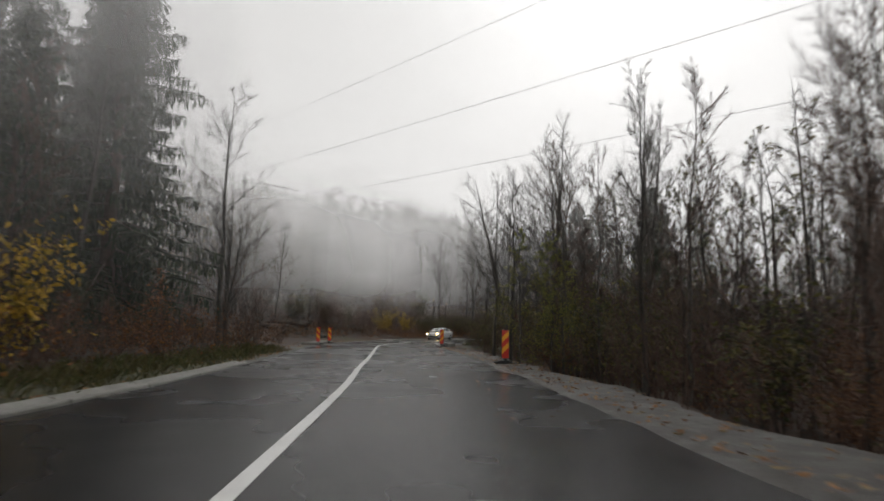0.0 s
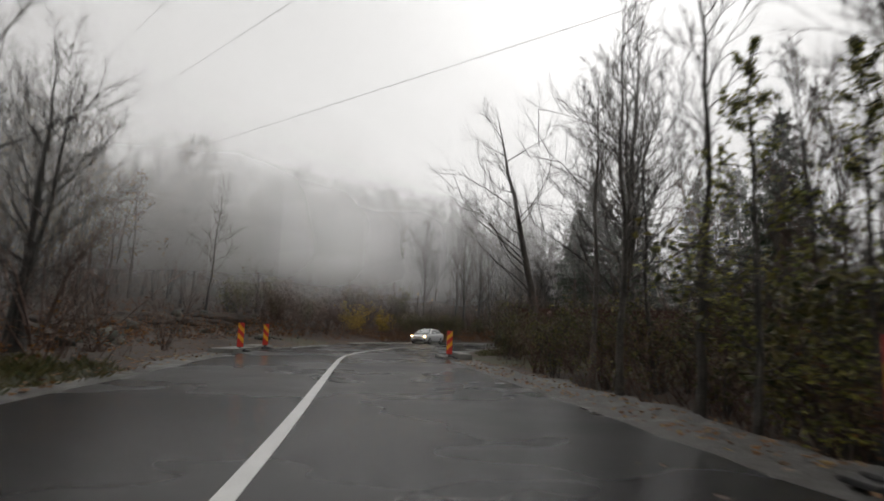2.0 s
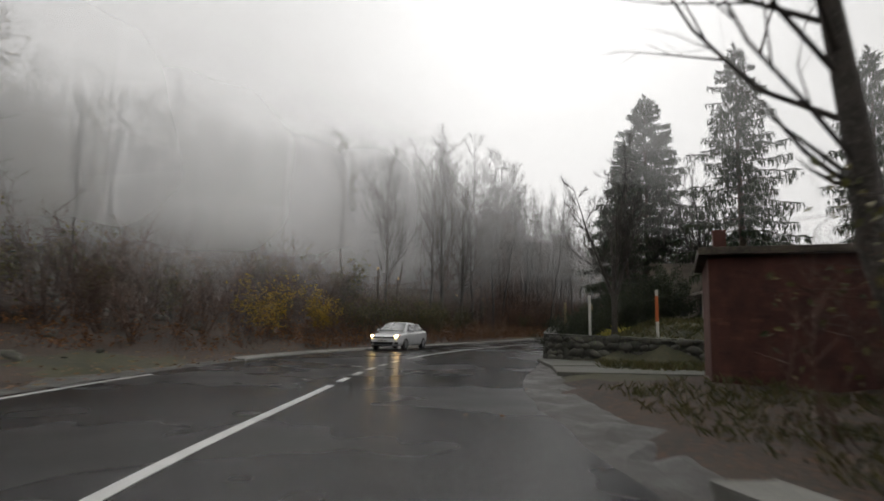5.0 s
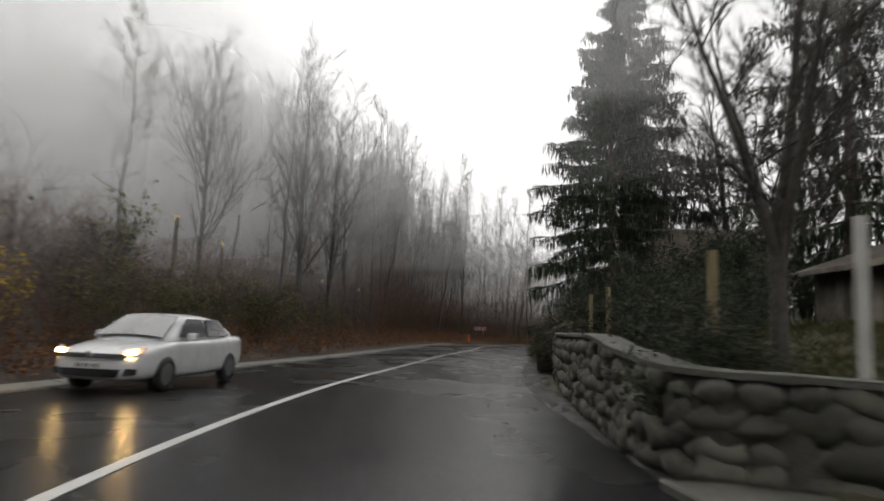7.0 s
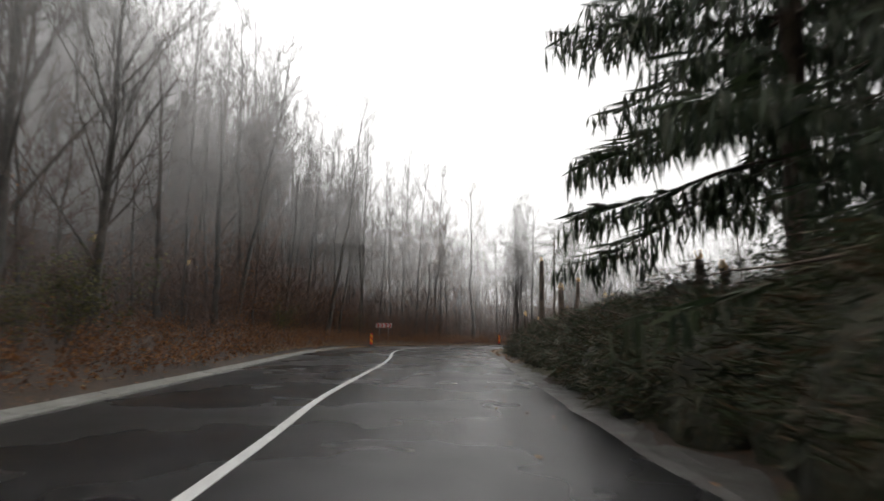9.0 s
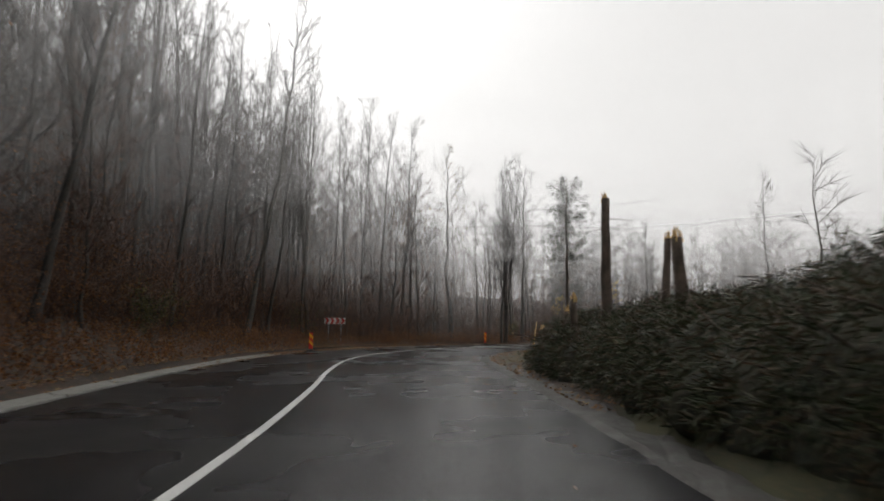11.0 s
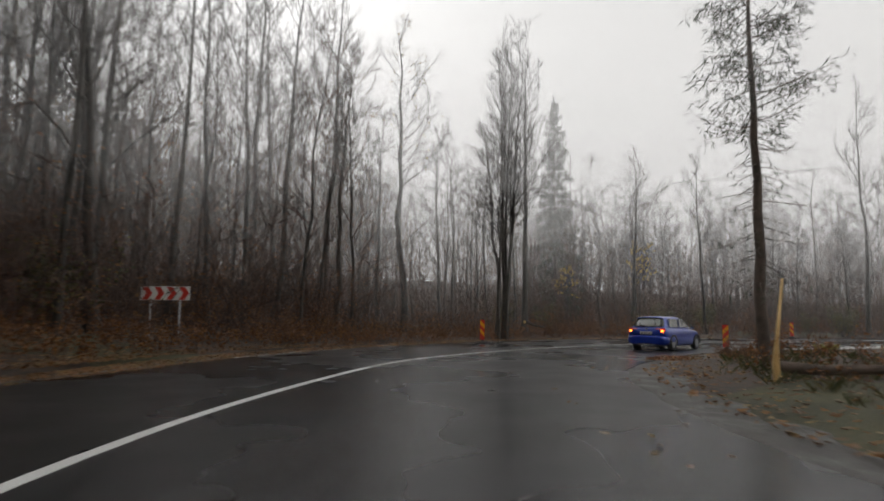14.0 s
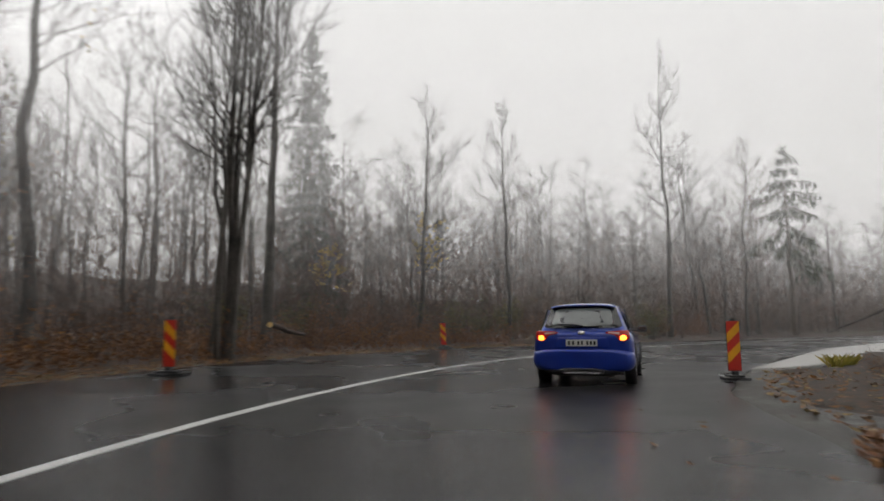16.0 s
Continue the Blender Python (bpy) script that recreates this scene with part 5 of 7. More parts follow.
rubble()
soil_rng = random.Random(52)
for k in range(7):
    s = KEY[35] + 8 + 4.2 * k
    x, y = beyond(s, 1, 10.5 + soil_rng.uniform(-1, 1.5))
    bm = bmesh.new()
    bmesh.ops.create_icosphere(bm, subdivisions=4, radius=1.0)
    for v in bm.verts:
        q = v.co * 1.7 + Vector((k * 7.0, 0, 0))
        v.co = Vector((v.co.x * 3.4, v.co.y * 1.9, v.co.z * 0.6)) * (1 + 0.3 * noise.noise(q) + 0.16 * noise.noise(q * 4) + 0.08 * noise.noise(q * 9))
    thing("earth_mound", pose(x, y, gz(x, y) - 0.1, 0, 0, soil_rng.uniform(60, 110)), "low heap of dug soil, roots and dead grass", "earth mound", "soil heaps", data=bm_mesh("earth_mound", bm, SOIL, True))


# ---- felled spruce brush and snapped trunks ----
def brush_heap(points, seed, label):
    """A long heap of felled boughs: sprays and sticks heaped over a low core."""
    r = random.Random(seed)
    NV, NF, SV, SF = [], [], [], []
    CVv, CFf = [], []
    bm = bmesh.new()
    for (x, y, w, h) in points:
        made = bmesh.ops.create_icosphere(bm, subdivisions=3, radius=1.0)
        for v in made["verts"]:
            n = 1 + 0.25 * noise.noise(v.co * 1.8 + Vector((x, y, 0)))
            v.co = Vector((x + v.co.x * w * n * 0.92, y + v.co.y * w * n * 0.92, gz(x, y) - 0.1 + max(-0.2, v.co.z) * h * n * 0.9))
        for _ in range(int(230 * w * (0.6 + h * 0.4))):
            a, b = r.uniform(0, 6.28), r.random() ** 0.6
            rho = math.sin(b * math.pi / 2)
            px, py = x + math.cos(a) * w * rho, y + math.sin(a) * w * rho
            pz = gz(x, y) + h * math.cos(b * math.pi / 2) * r.uniform(0.85, 1.08)
            out = Vector((math.cos(a) * rho, math.sin(a) * rho, 0.25 + 0.3 * (1 - rho)))
            dn = (out + rand_dir(r) * 0.7 + Vector((0, 0, -0.5))).normalized()
            for _ in range(8):
                spray(NV, NF, r, Vector((px, py, pz)) + rand_dir(r) * 0.2, (dn + rand_dir(r) * 0.5).normalized(), r.uniform(0.12, 0.34), r.uniform(0.02, 0.04))
        for _ in range(int(9 * w)):
            a = r.uniform(0, 6.28)
            p = Vector((x + math.cos(a) * w * 0.6, y + math.sin(a) * w * 0.6, gz(x, y) + h * r.uniform(0.4, 0.95)))
            dd = (rand_dir(r, 0.5) + Vector((0, 0, 0.35))).normalized()
            branch(r, SV, SF, p, dd, r.uniform(0.6, 2.0), r.uniform(0.008, 0.025), 4, 4, 0.12, -0.03)
    ob = thing("brush_heap", Matrix(), label, "brush heap", kind="stuff", data=mesh_from("brush_heap", NV, NF, BRUSH, False))
    part("core", bm_mesh("core", bm, HEAP_CORE, True), ob)
    part("sticks", mesh_from("sticks", SV, SF, SPRUCE_BARK), ob, "broken bare branches sticking out")


def heap_line(s0, s1, d, w, h, gap=1.3):
    pts, s, r = [], s0, random.Random(int(s0 * 10))
    while s < s1:
        x, y = beyond(s, -1, d + r.uniform(-0.3, 0.3))
        pts.append((x, y, w * r.uniform(0.85, 1.15), h * r.uniform(0.8, 1.15)))
        s += gap
    return pts


sA, sB, sC = station(18.5, 91), station(21.0, 97), station(32.0, 123.2)
brush_heap(heap_line(KEY[88] + 0.6, sB + 6, 2.6, 1.9, 2.0), 61, "long heap of felled spruce boughs, green turning brown")
brush_heap(heap_line(sB + 5, sC - 1.5, 3.1, 2.0, 1.7), 62, "heap of felled spruce boughs round snapped trunks")
brush_heap(heap_line(sB, sC - 4, 5.6, 2.2, 2.1, 2.0), 63, "heap of felled spruce boughs behind the verge")
brush_heap(heap_line(sC - 1, sC + 4, 7.0, 1.4, 0.8, 1.8), 64, "low scattered heap of felled boughs and sticks")


def snapped(x, y, h, r0, seed, label="snapped spruce trunk with pale splintered top", twigs=5):
    r = random.Random(seed)
    ob = thing("snapped_trunk", pose(x, y, gz(x, y) - 0.2, r.gauss(0, 1.5), r.gauss(0, 1.5), r.uniform(0, 360)), label, "tree stump", "snapped trunks")
    V, Fc = [], []
    n = 7
    tube(V, Fc, [Vector((r.gauss(0, 0.01), r.gauss(0, 0.01), h * k / n)) for k in range(n + 1)], [r0 * (1.25 - 0.45 * k / n) for k in range(n + 1)], 12)
    part("trunk", mesh_from("trunk", V, Fc, SPRUCE_BARK), ob)
    V, Fc = [], []
    for k in range(16):
        a, q = r.uniform(0, 6.28), r.uniform(0, 0.75) * r0
        p = Vector((math.cos(a) * q, math.sin(a) * q, h - 0.12))
        ln = r.uniform(0.15, 0.22 + r0 * 1.3)
        tube(V, Fc, [p, p + Vector((r.gauss(0, 0.02), r.gauss(0, 0.02), ln * 0.6)), p + Vector((r.gauss(0, 0.04), r.gauss(0, 0.04), ln))], [r0 * 0.22, r0 * 0.16, 0.004], 4)
    part("splinters", mesh_from("splinters", V, Fc, FRESHWOOD, False), ob, "pale torn wood splinters")
    for k in range(twigs):
        a = r.uniform(0, 6.28)
        V, Fc = [], []
        branch(r, V, Fc, Vector((0, 0, h * r.uniform(0.4, 0.95))), Vector((math.cos(a), math.sin(a), r.uniform(-0.3, 0.4))).normalized(), r.uniform(0.4, 1.1), 0.015, 4, 4, 0.2, 0.0)
        part("dead_twig", mesh_from("dead_twig", V, Fc, SPRUCE_BARK), ob)


snapped(36.8, 113.9, 5.6, 0.15, 1, "tall snapped spruce trunk with a splintered top", 11)
snapped(39.0, 113.5, 4.4, 0.13, 2)
snapped(34.6, 109.6, 3.6, 0.16, 3, "thick snapped spruce trunk with pale torn top", 5)
snapped(36.2, 114.6, 2.6, 0.11, 4)
snapped(42.9, 121.6, 2.4, 0.17, 5, "short snapped stump with bright yellow splinters", 2)
snapped(42.1, 122.55, 1.65, 0.16, 6, "short snapped stump with bright yellow splinters", 2)
snapped(47.8, 127.5, 0.95, 0.12, 13, "short broken stump with a yellow torn side", 1)
snapped(26.2, 95.4, 3.0, 0.13, 8)
snapped(27.0, 95.2, 2.8, 0.12, 9)


def stake(x, y):
    ob = thing("broken_stake", pose(x, y, gz(x, y) - 0.1), "thin pale yellow splintered stake at the verge", "stake")
    V, Fc = [], []
    tube(V, Fc, [Vector((0, 0, 0)), Vector((-0.02, 0.02, 0.45)), Vector((0.03, 0.0, 0.85)), Vector((0.2, -0.08, 2.0))], [0.075, 0.065, 0.035, 0.018], 7)
    part("shaft", mesh_from("shaft", V, Fc, FRESHWOOD), ob)


stake(49.0, 130.6)
snapped(52.3, 129.0, 1.1, 0.14, 12, "short snapped trunk with a pale torn side", 1)
for k, (s_, dd_, h_) in enumerate(((KEY[88] + 2, 6, 4.5), (KEY[96] - 1, 7, 3.6), (KEY[112] - 6, 6, 3.2), (KEY[112] + 2, 5, 3.4), (KEY[122] - 2, 7, 2.6))):
    snapped(*beyond(s_, 1, dd_), h_, 0.1, 30 + k, "snapped trunk with pale wood in the roadside wood", 3)


def log(x, y, turn, length, r0, tilt, z, seed, label):
    r = random.Random(seed)
    ob = thing("fallen_log", pose(x, y, z, 0, tilt, turn), label, "log", "fallen logs")
    V, Fc = [], []
    tube(V, Fc, [Vector((-length / 2 + length * k / 6, r.gauss(0, 0.03), r.gauss(0, 0.03))) for k in range(7)], [r0 * (1 - 0.07 * k) for k in range(7)], 12)
    part("trunk", mesh_from("trunk", V, Fc, SPRUCE_BARK), ob)
    V, Fc = [], []
    tube(V, Fc, [Vector((-length / 2 - 0.012, 0, 0)), Vector((-length / 2, 0, 0))], [r0 * 0.9, r0 * 0.92], 12)
    Fc.append(tuple(range(11, -1, -1)))
    part("cut_face", mesh_from("cut_face", V, Fc, FRESHWOOD, False), ob, "pale sawn end")


log(50.5, 128.8, -52.6, 4.6, 0.11, -1, 0.4, 1, "fallen trunk resting across two broken stumps")
log(44.1, 121.4, -32, 4.6, 0.13, 3, 1.38, 3, "broken trunk still hanging from its splintered stump")
log(64.9, 150.1, 20, 3.2, 0.09, 6, 0.95, 4, "sawn log lying in the scrub")
log(121.5, 126.6, 25, 11, 0.2, 14, 1.5, 6, "fallen trunk leaning against the bank")


# ---- stone wall, posts, sheds ----
WALL = [(17.6, 65.4), (14.6, 67.9), (12.4, 69.7), (10.5, 71.2), (11.1, 73.4), (13.0, 77.2), (15.2, 81.4), (17.8, 85.8)]


def stone_wall():
    line = spline(WALL, 0.5)
    run = np.concatenate([[0], np.cumsum(np.hypot(*np.diff(line, axis=0).T))])
    tang = np.gradient(line, axis=0)
    tang /= np.hypot(*tang.T)[:, None]
    norm = np.stack([tang[:, 1], -tang[:, 0]], 1)
    top = lambda d: float(np.interp(d, (0, 9.2, 10.9, 13.5, 26), (0.9, 1.08, 1.18, 1.4, 1.45)))
    V, Fc = [], []
    for k, (p, n) in enumerate(zip(line, norm)):
        h = top(run[k]) - 0.1
        for off, z in ((-0.2, -0.3), (-0.2, h), (0.25, h), (0.25, -0.3)):
            V.append((p[0] + n[0] * off, p[1] + n[1] * off, z))
    for k in range(len(line) - 1):
        for j in range(4):
            Fc.append((k * 4 + j, k * 4 + (j + 1) % 4, k * 4 + 4 + (j + 1) % 4, k * 4 + 4 + j))
    Fc += [(0, 1, 2, 3), tuple(len(V) - 4 + j for j in (3, 2, 1, 0))]
    wall = thing("wall_stone", Matrix(), "low retaining wall of mossy rubble stone with a concrete cap", "wall", kind="structure", data=mesh_from("wall_stone", V, Fc, MORTAR, False))
    V, Fc = [], []
    for k, (p, n) in enumerate(zip(line, norm)):
        h = top(run[k])
        for off, z in ((-0.27, h - 0.07), (-0.27, h - 0.01), (-0.24, h), (0.16, h), (0.16, h - 0.07)):
            V.append((p[0] + n[0] * off, p[1] + n[1] * off, z + 0.012 * math.sin(run[k] * 3.1)))
    for k in range(len(line) - 1):
        for j in range(5):
            Fc.append((k * 5 + j, k * 5 + (j + 1) % 5, k * 5 + 5 + (j + 1) % 5, k * 5 + 5 + j))
    part("cap", mesh_from("cap", V, Fc, MOSSY, False), wall, "worn concrete cap")
    r = random.Random(71)
    shapes = [stone_mesh(200 + k, (0.6 * a, 0.27, 0.35 * b)) for k, (a, b) in enumerate(((1, 1), (1.2, 0.9), (0.8, 1.1), (1.1, 1.2), (0.7, 0.8)))]
    d = 0.25
    while d < run[-1] - 0.2:
        z = 0.12
        while z < top(d) - 0.1:
            x = np.interp(d + r.uniform(-0.14, 0.14), run, line[:, 0])
            y = np.interp(d, run, line[:, 1])
            tx, ty = np.interp(d, run, tang[:, 0]), np.interp(d, run, tang[:, 1])
            nx, ny = ty, -tx
            k = r.uniform(0.75, 1.05)
            part("stone", r.choice(shapes), wall, at=pose(x - nx * 0.15, y - ny * 0.15, z + r.uniform(-0.03, 0.03), r.uniform(-12, 12), r.uniform(-18, 18), math.degrees(math.atan2(ty, tx))) @ Matrix.Diagonal((k, 1, k, 1)))
            z += 0.26 * r.uniform(0.85, 1.1)
        d += 0.36


stone_wall()


def wall_post(x, y, h, colour, label):
    ob = thing("marker_post", pose(x, y, min(gz(x, y), 1.35), 1.5, -1.5, 0), label, "post", "wall posts")
    part("shaft", box_mesh("shaft", (0.09, 0.09, h), POST_WOOD if "yellowish" in label else POST_WHITE, (0, 0, h / 2), 0.012), ob)
    if colour:
        part("band", box_mesh("band", (0.098, 0.098, h * 0.52), POST_ORANGE, (0, 0, h * 0.62), 0.012), ob, "faded orange band")


wall_post(11.3, 72.2, 2.3, False, "thin yellowish weathered post at the corner of the wall")
wall_post(11.8, 70.8, 2.3, False, "weathered white wooden post behind the wall")
wall_post(13.95, 69.4, 1.9, True, "white post with a faded orange band")
wall_post(15.9, 80.5, 2.25, False, "weathered yellowish wooden post behind the wall")
wall_post(16.8, 82.6, 2.25, False, "weathered yellowish wooden post behind the wall")


def shed():
    """Low board shed with a lean-to roof beyond the lawn."""
    ob = thing("board_shed", pose(22.2, 74.2, 1.2, 0, 0, -110), "old shed of weathered grey boards with a low sloping roof", "shed")
    r = random.Random(81)
    L, D_, H1 = 9.0, 4.0, 2.2
    part("wall", box_mesh("wall", (L, D_, H1), PLASTER, (0, 0, H1 / 2), 0.01), ob)
    x = -L / 2 + 0.1
    shape = [box_mesh("board", (w, 0.035, H1 - 0.05), OLDWOOD, (0, 0, H1 / 2), 0.004) for w in (0.2, 0.24, 0.17)]
    while x < L / 2 - 0.1:
        if not (1.0 < x < 1.9):
            part("board", r.choice(shape), ob, at=pose(x, -D_ / 2 - 0.02, r.uniform(-0.04, 0.04), 0, r.gauss(0, 0.8), 0))
        x += 0.235
    # no opening here: a black panel paints the shade inside the doorway
    part("door", box_mesh("door", (0.85, 0.05, 1.9), CAR_BLACK, (1.45, -D_ / 2 - 0.02, 0.97), 0.01), ob, "black panel standing in for the dark of an open doorway")
    bm = bmesh.new()
    box_bm(bm, (L + 0.7, 2.9, 0.09), (0, -1.2, H1 + 0.42), 0.02, Matrix.Rotation(radians(20), 4, "X"))
    box_bm(bm, (L + 0.7, 2.9, 0.09), (0, 1.45, H1 + 0.42), 0.02, Matrix.Rotation(radians(-20), 4, "X"))
    part("roof", bm_mesh("roof", bm, ROOFING), ob, "mossy brown roof sheets")
    part("fascia", box_mesh("fascia", (L + 0.7, 0.06, 0.14), OLDWOOD, (0, -2.58, H1 - 0.08), 0.01), ob)


shed()


def brick_shed():
    """Flat-topped dark brick outbuilding behind the leaning tree."""
    ob = thing("brick_outbuilding", pose(14.6, 58.2, 0.1, 0, 0, -30), "low dark red brick outbuilding with a flat roof slab", "outbuilding")
    L, D_, H1 = 9.5, 4.0, 2.75
    part("wall", box_mesh("wall", (L, D_, H1), BRICK, (0, 0, H1 / 2), 0.008), ob)
    part("roof", box_mesh("roof", (L + 0.4, D_ + 0.4, 0.16), ROOFING, (0, 0, H1 + 0.08), 0.02), ob)
    part("chimney", box_mesh("chimney", (0.3, 0.3, 0.7), BRICK, (-L / 2 + 0.35, 0.2, H1 + 0.5), 0.01), ob)
    b = bmesh.new()
    box_bm(b, (0.235, 0.012, 0.065), (0, 0, 0), 0.003)
    brick = bm_mesh("brick", b, BRICK)
    r = random.Random(91)
    n = 0
    for row in range(36):
        for col in range(38):
            x = -L / 2 + 0.13 + col * 0.25 + (0.125 if row % 2 else 0)
            if x > L / 2 - 0.12 or n >= 300 or r.random() < 0.76:
                continue
            n += 1
            part("brick", brick, ob, at=pose(x, -D_ / 2 - 0.004 - r.random() * 0.006, 0.06 + row * 0.075))


def house():
    ob = thing("house", pose(24.6, 86.2, 1.3, 0, 0, -28) @ Matrix.Diagonal((0.6, 0.6, 0.82, 1)), "dark old house with a steep roof behind spruces", "house")
    part("wall", box_mesh("wall", (7, 6, 3.0), OLDWOOD, (0, 0, 1.5), 0.02), ob)
    V = [(-3.7, -3.3, 2.9), (3.7, -3.3, 2.9), (3.7, 3.3, 2.9), (-3.7, 3.3, 2.9), (-3.2, 0, 5.6), (3.2, 0, 5.6)]
    part("roof", mesh_from("roof", V, [(0, 1, 5, 4), (2, 3, 4, 5), (3, 0, 4), (1, 2, 5), (3, 2, 1, 0)], ROOFING, False), ob)
    for x in (-2, 0.2, 2.2):
        w = part("window", box_mesh("window", (0.95, 0.06, 1.15), OLDWOOD, (x, -3.02, 1.65), 0.01), ob)
        part("pane", box_mesh("pane", (0.78, 0.03, 0.98), GLASS, (x, -3.045, 1.65), 0.004), w)


brick_shed()
house()


def mud_patch(outline, label, seed):
    """A low spread of grey mud and gravel thinning out onto the asphalt, with loose stones on it."""
    r = random.Random(seed)
    P = np.array(outline, float)
    Q = np.roll(P, -1, axis=0)
    step = 0.16
    xs = np.arange(P[:, 0].min() - 0.4, P[:, 0].max() + 0.4, step)
    ys = np.arange(P[:, 1].min() - 0.4, P[:, 1].max() + 0.4, step)

    def depth(x, y):
        """How far inside the outline a place lies, negative outside."""
        e = Q - P
        w = np.clip(((x - P[:, 0]) * e[:, 0] + (y - P[:, 1]) * e[:, 1]) / (e**2).sum(1), 0, 1)
        d = np.hypot(P[:, 0] + w * e[:, 0] - x, P[:, 1] + w * e[:, 1] - y).min()
        cross = ((P[:, 1] > y) != (Q[:, 1] > y)) & (x < e[:, 0] * (y - P[:, 1]) / np.where(e[:, 1] == 0, 1e-9, e[:, 1]) + P[:, 0])
        return d if cross.sum() % 2 else -d

    V, Fc, index = [], [], {}
    for i, x in enumerate(xs):
        for j, y in enumerate(ys):
            q = Vector((x, y, 3.0))
            d = depth(x, y) + 0.3 * noise.noise(q * 1.1)
            if d < -0.25:
                continue
            f = min(1.0, max(0.0, (d + 0.2) / 0.9))
            h = 0.015 + 0.085 * f * f * (3 - 2 * f) + (0.05 * noise.noise(q * 0.9) + 0.035 * noise.noise(q * 2.7) + 0.02 * noise.noise(q * 7)) * min(1, 0.3 + f)
            index[i, j] = len(V)
            V.append((x, y, h))
    for (i, j), a in index.items():
        ring = [index.get(k) for k in ((i, j), (i + 1, j), (i + 1, j + 1), (i, j + 1))]
        if None not in ring:
            Fc.append(tuple(ring))
    ob = thing("mud_patch", Matrix(), label, "mud", kind="stuff", data=mesh_from("mud_patch", V, Fc, MUD))
    SV, SF = [], []
    cells = list(index)
    for _ in range(420):
        x, y, z = V[index[r.choice(cells)]]
        k, s = r.uniform(0.012, 0.05), len(SV)
        c = Vector((x + r.uniform(-0.08, 0.08), y + r.uniform(-0.08, 0.08), max(z, 0.0) + k * 0.3))
        SV.extend(c + Vector((dx * k * r.uniform(0.7, 1.4), dy * k * r.uniform(0.7, 1.4), dz * k * r.uniform(0.5, 0.9))) for dx, dy, dz in ((1, 0, 0), (0, 1, 0), (-1, 0, 0), (0, -1, 0), (0, 0, 1), (0, 0, -1)))
        SF.extend((s + a, s + (a + 1) % 4, s + b) if b == 4 else (s + (a + 1) % 4, s + a, s + b) for a in range(4) for b in (4, 5))
    part("loose_stones", mesh_from("loose_stones", SV, SF, STONE, False), ob, "small grey stones")


def leaf_drift(x, y, rx, ry, high, count, seed, label="heap of wet russet leaves on the muddy verge"):
    r = random.Random(seed)
    V, Fc = [], []
    for _ in range(count):
        a, f = r.uniform(0, 6.28), math.sqrt(r.random())
        px, py = x + math.cos(a) * f * rx, y + math.sin(a) * f * ry
        z = max(gz(px, py), 0.06) + high * (1 - f * f) * r.random()
        dl = rand_dir(r, 0.5)
        leaf(V, Fc, Vector((px, py, z)), dl, dl.cross(Vector((r.gauss(0, 0.5), r.gauss(0, 0.5), 1))).normalized(), 0.13 * r.uniform(0.6, 1.4), 0.09)
    thing("leaf_heap", Matrix(), label, "leaves", kind="stuff", data=mesh_from("leaf_heap", V, Fc, RUSSET, False))


leaf_drift(58.6, 135.1, 1.7, 0.7, 0.22, 900, 1)
leaf_drift(61.6, 133.9, 1.8, 0.8, 0.25, 800, 2)
leaf_drift(55.2, 136.2, 1.0, 0.5, 0.06, 260, 3)


def tuft(x, y, size, seed):
    r = random.Random(seed)
    V, Fc = [], []
    for _ in range(90):
        d = Vector((r.gauss(0, 0.5), r.gauss(0, 0.5), 1)).normalized()
        p = Vector((r.gauss(0, 0.14), r.gauss(0, 0.14), -0.05)) * size
        w = d.cross(rand_dir(r)).normalized() * 0.02 * size
        h = size * r.uniform(0.4, 1.0)
        k = len(V)
        V.extend((p - w, p + w, p + d * h * 0.6 + w * 0.6, p + d * h + Vector((d.x, d.y, -0.25)) * h * 0.4))
        Fc.append((k, k + 1, k + 2, k + 3))
    thing("grass_tuft", pose(x, y, max(0.05, gz(x, y))), "bright yellow-green tuft of grass", "grass", data=mesh_from("grass_tuft", V, Fc, BRIGHT_GRASS, False))


tuft(66.3, 135.5, 0.45, 1)
tuft(66.8, 135.2, 0.4, 2)
tuft(13.6, 75.4, 1.1, 3)
tuft(14.1, 76.1, 1.0, 4)
tuft(14.6, 75.2, 0.9, 5)
tuft(15.4, 75.6, 0.8, 6)


# ---- cars ----
def loft(sections, cap=True):
    """A skin over cross-sections with equal point counts, each a half outline from the middle of the floor to the middle of the top."""
    V, Fc = [], []
    ring = None
    for y, half in sections:
        pts = [(x, y, z) for x, z in half] + [(-x, y, z) for x, z in reversed(half) if x > 1e-6]
        ring = len(pts)
        V += pts
    n = len(sections)
    for k in range(n - 1):
        for j in range(ring):
            j2 = (j + 1) % ring
            Fc.append((k * ring + j, k * ring + j2, (k + 1) * ring + j2, (k + 1) * ring + j))
    if cap:
        Fc.append(tuple(range(ring)))
        Fc.append(tuple((n - 1) * ring + j for j in reversed(range(ring))))
    return V, Fc


def hull(name, sections, material, angle=32, level=1):
    V, Fc = loft(sections)
    me = mesh_from(name, V, Fc, material)
    bm = bmesh.new()
    bm.from_mesh(me)
    bmesh.ops.recalc_face_normals(bm, faces=bm.faces)
    for _ in range(level):
        bmesh.ops.subdivide_edges(bm, edges=bm.edges[:], cuts=1, use_grid_fill=True, smooth=0.35)
    bm.to_mesh(me)
    bm.free()
    me.polygons.foreach_set("use_smooth", [True] * len(me.polygons))
    me.set_sharp_from_angle(angle=radians(angle))
    return me


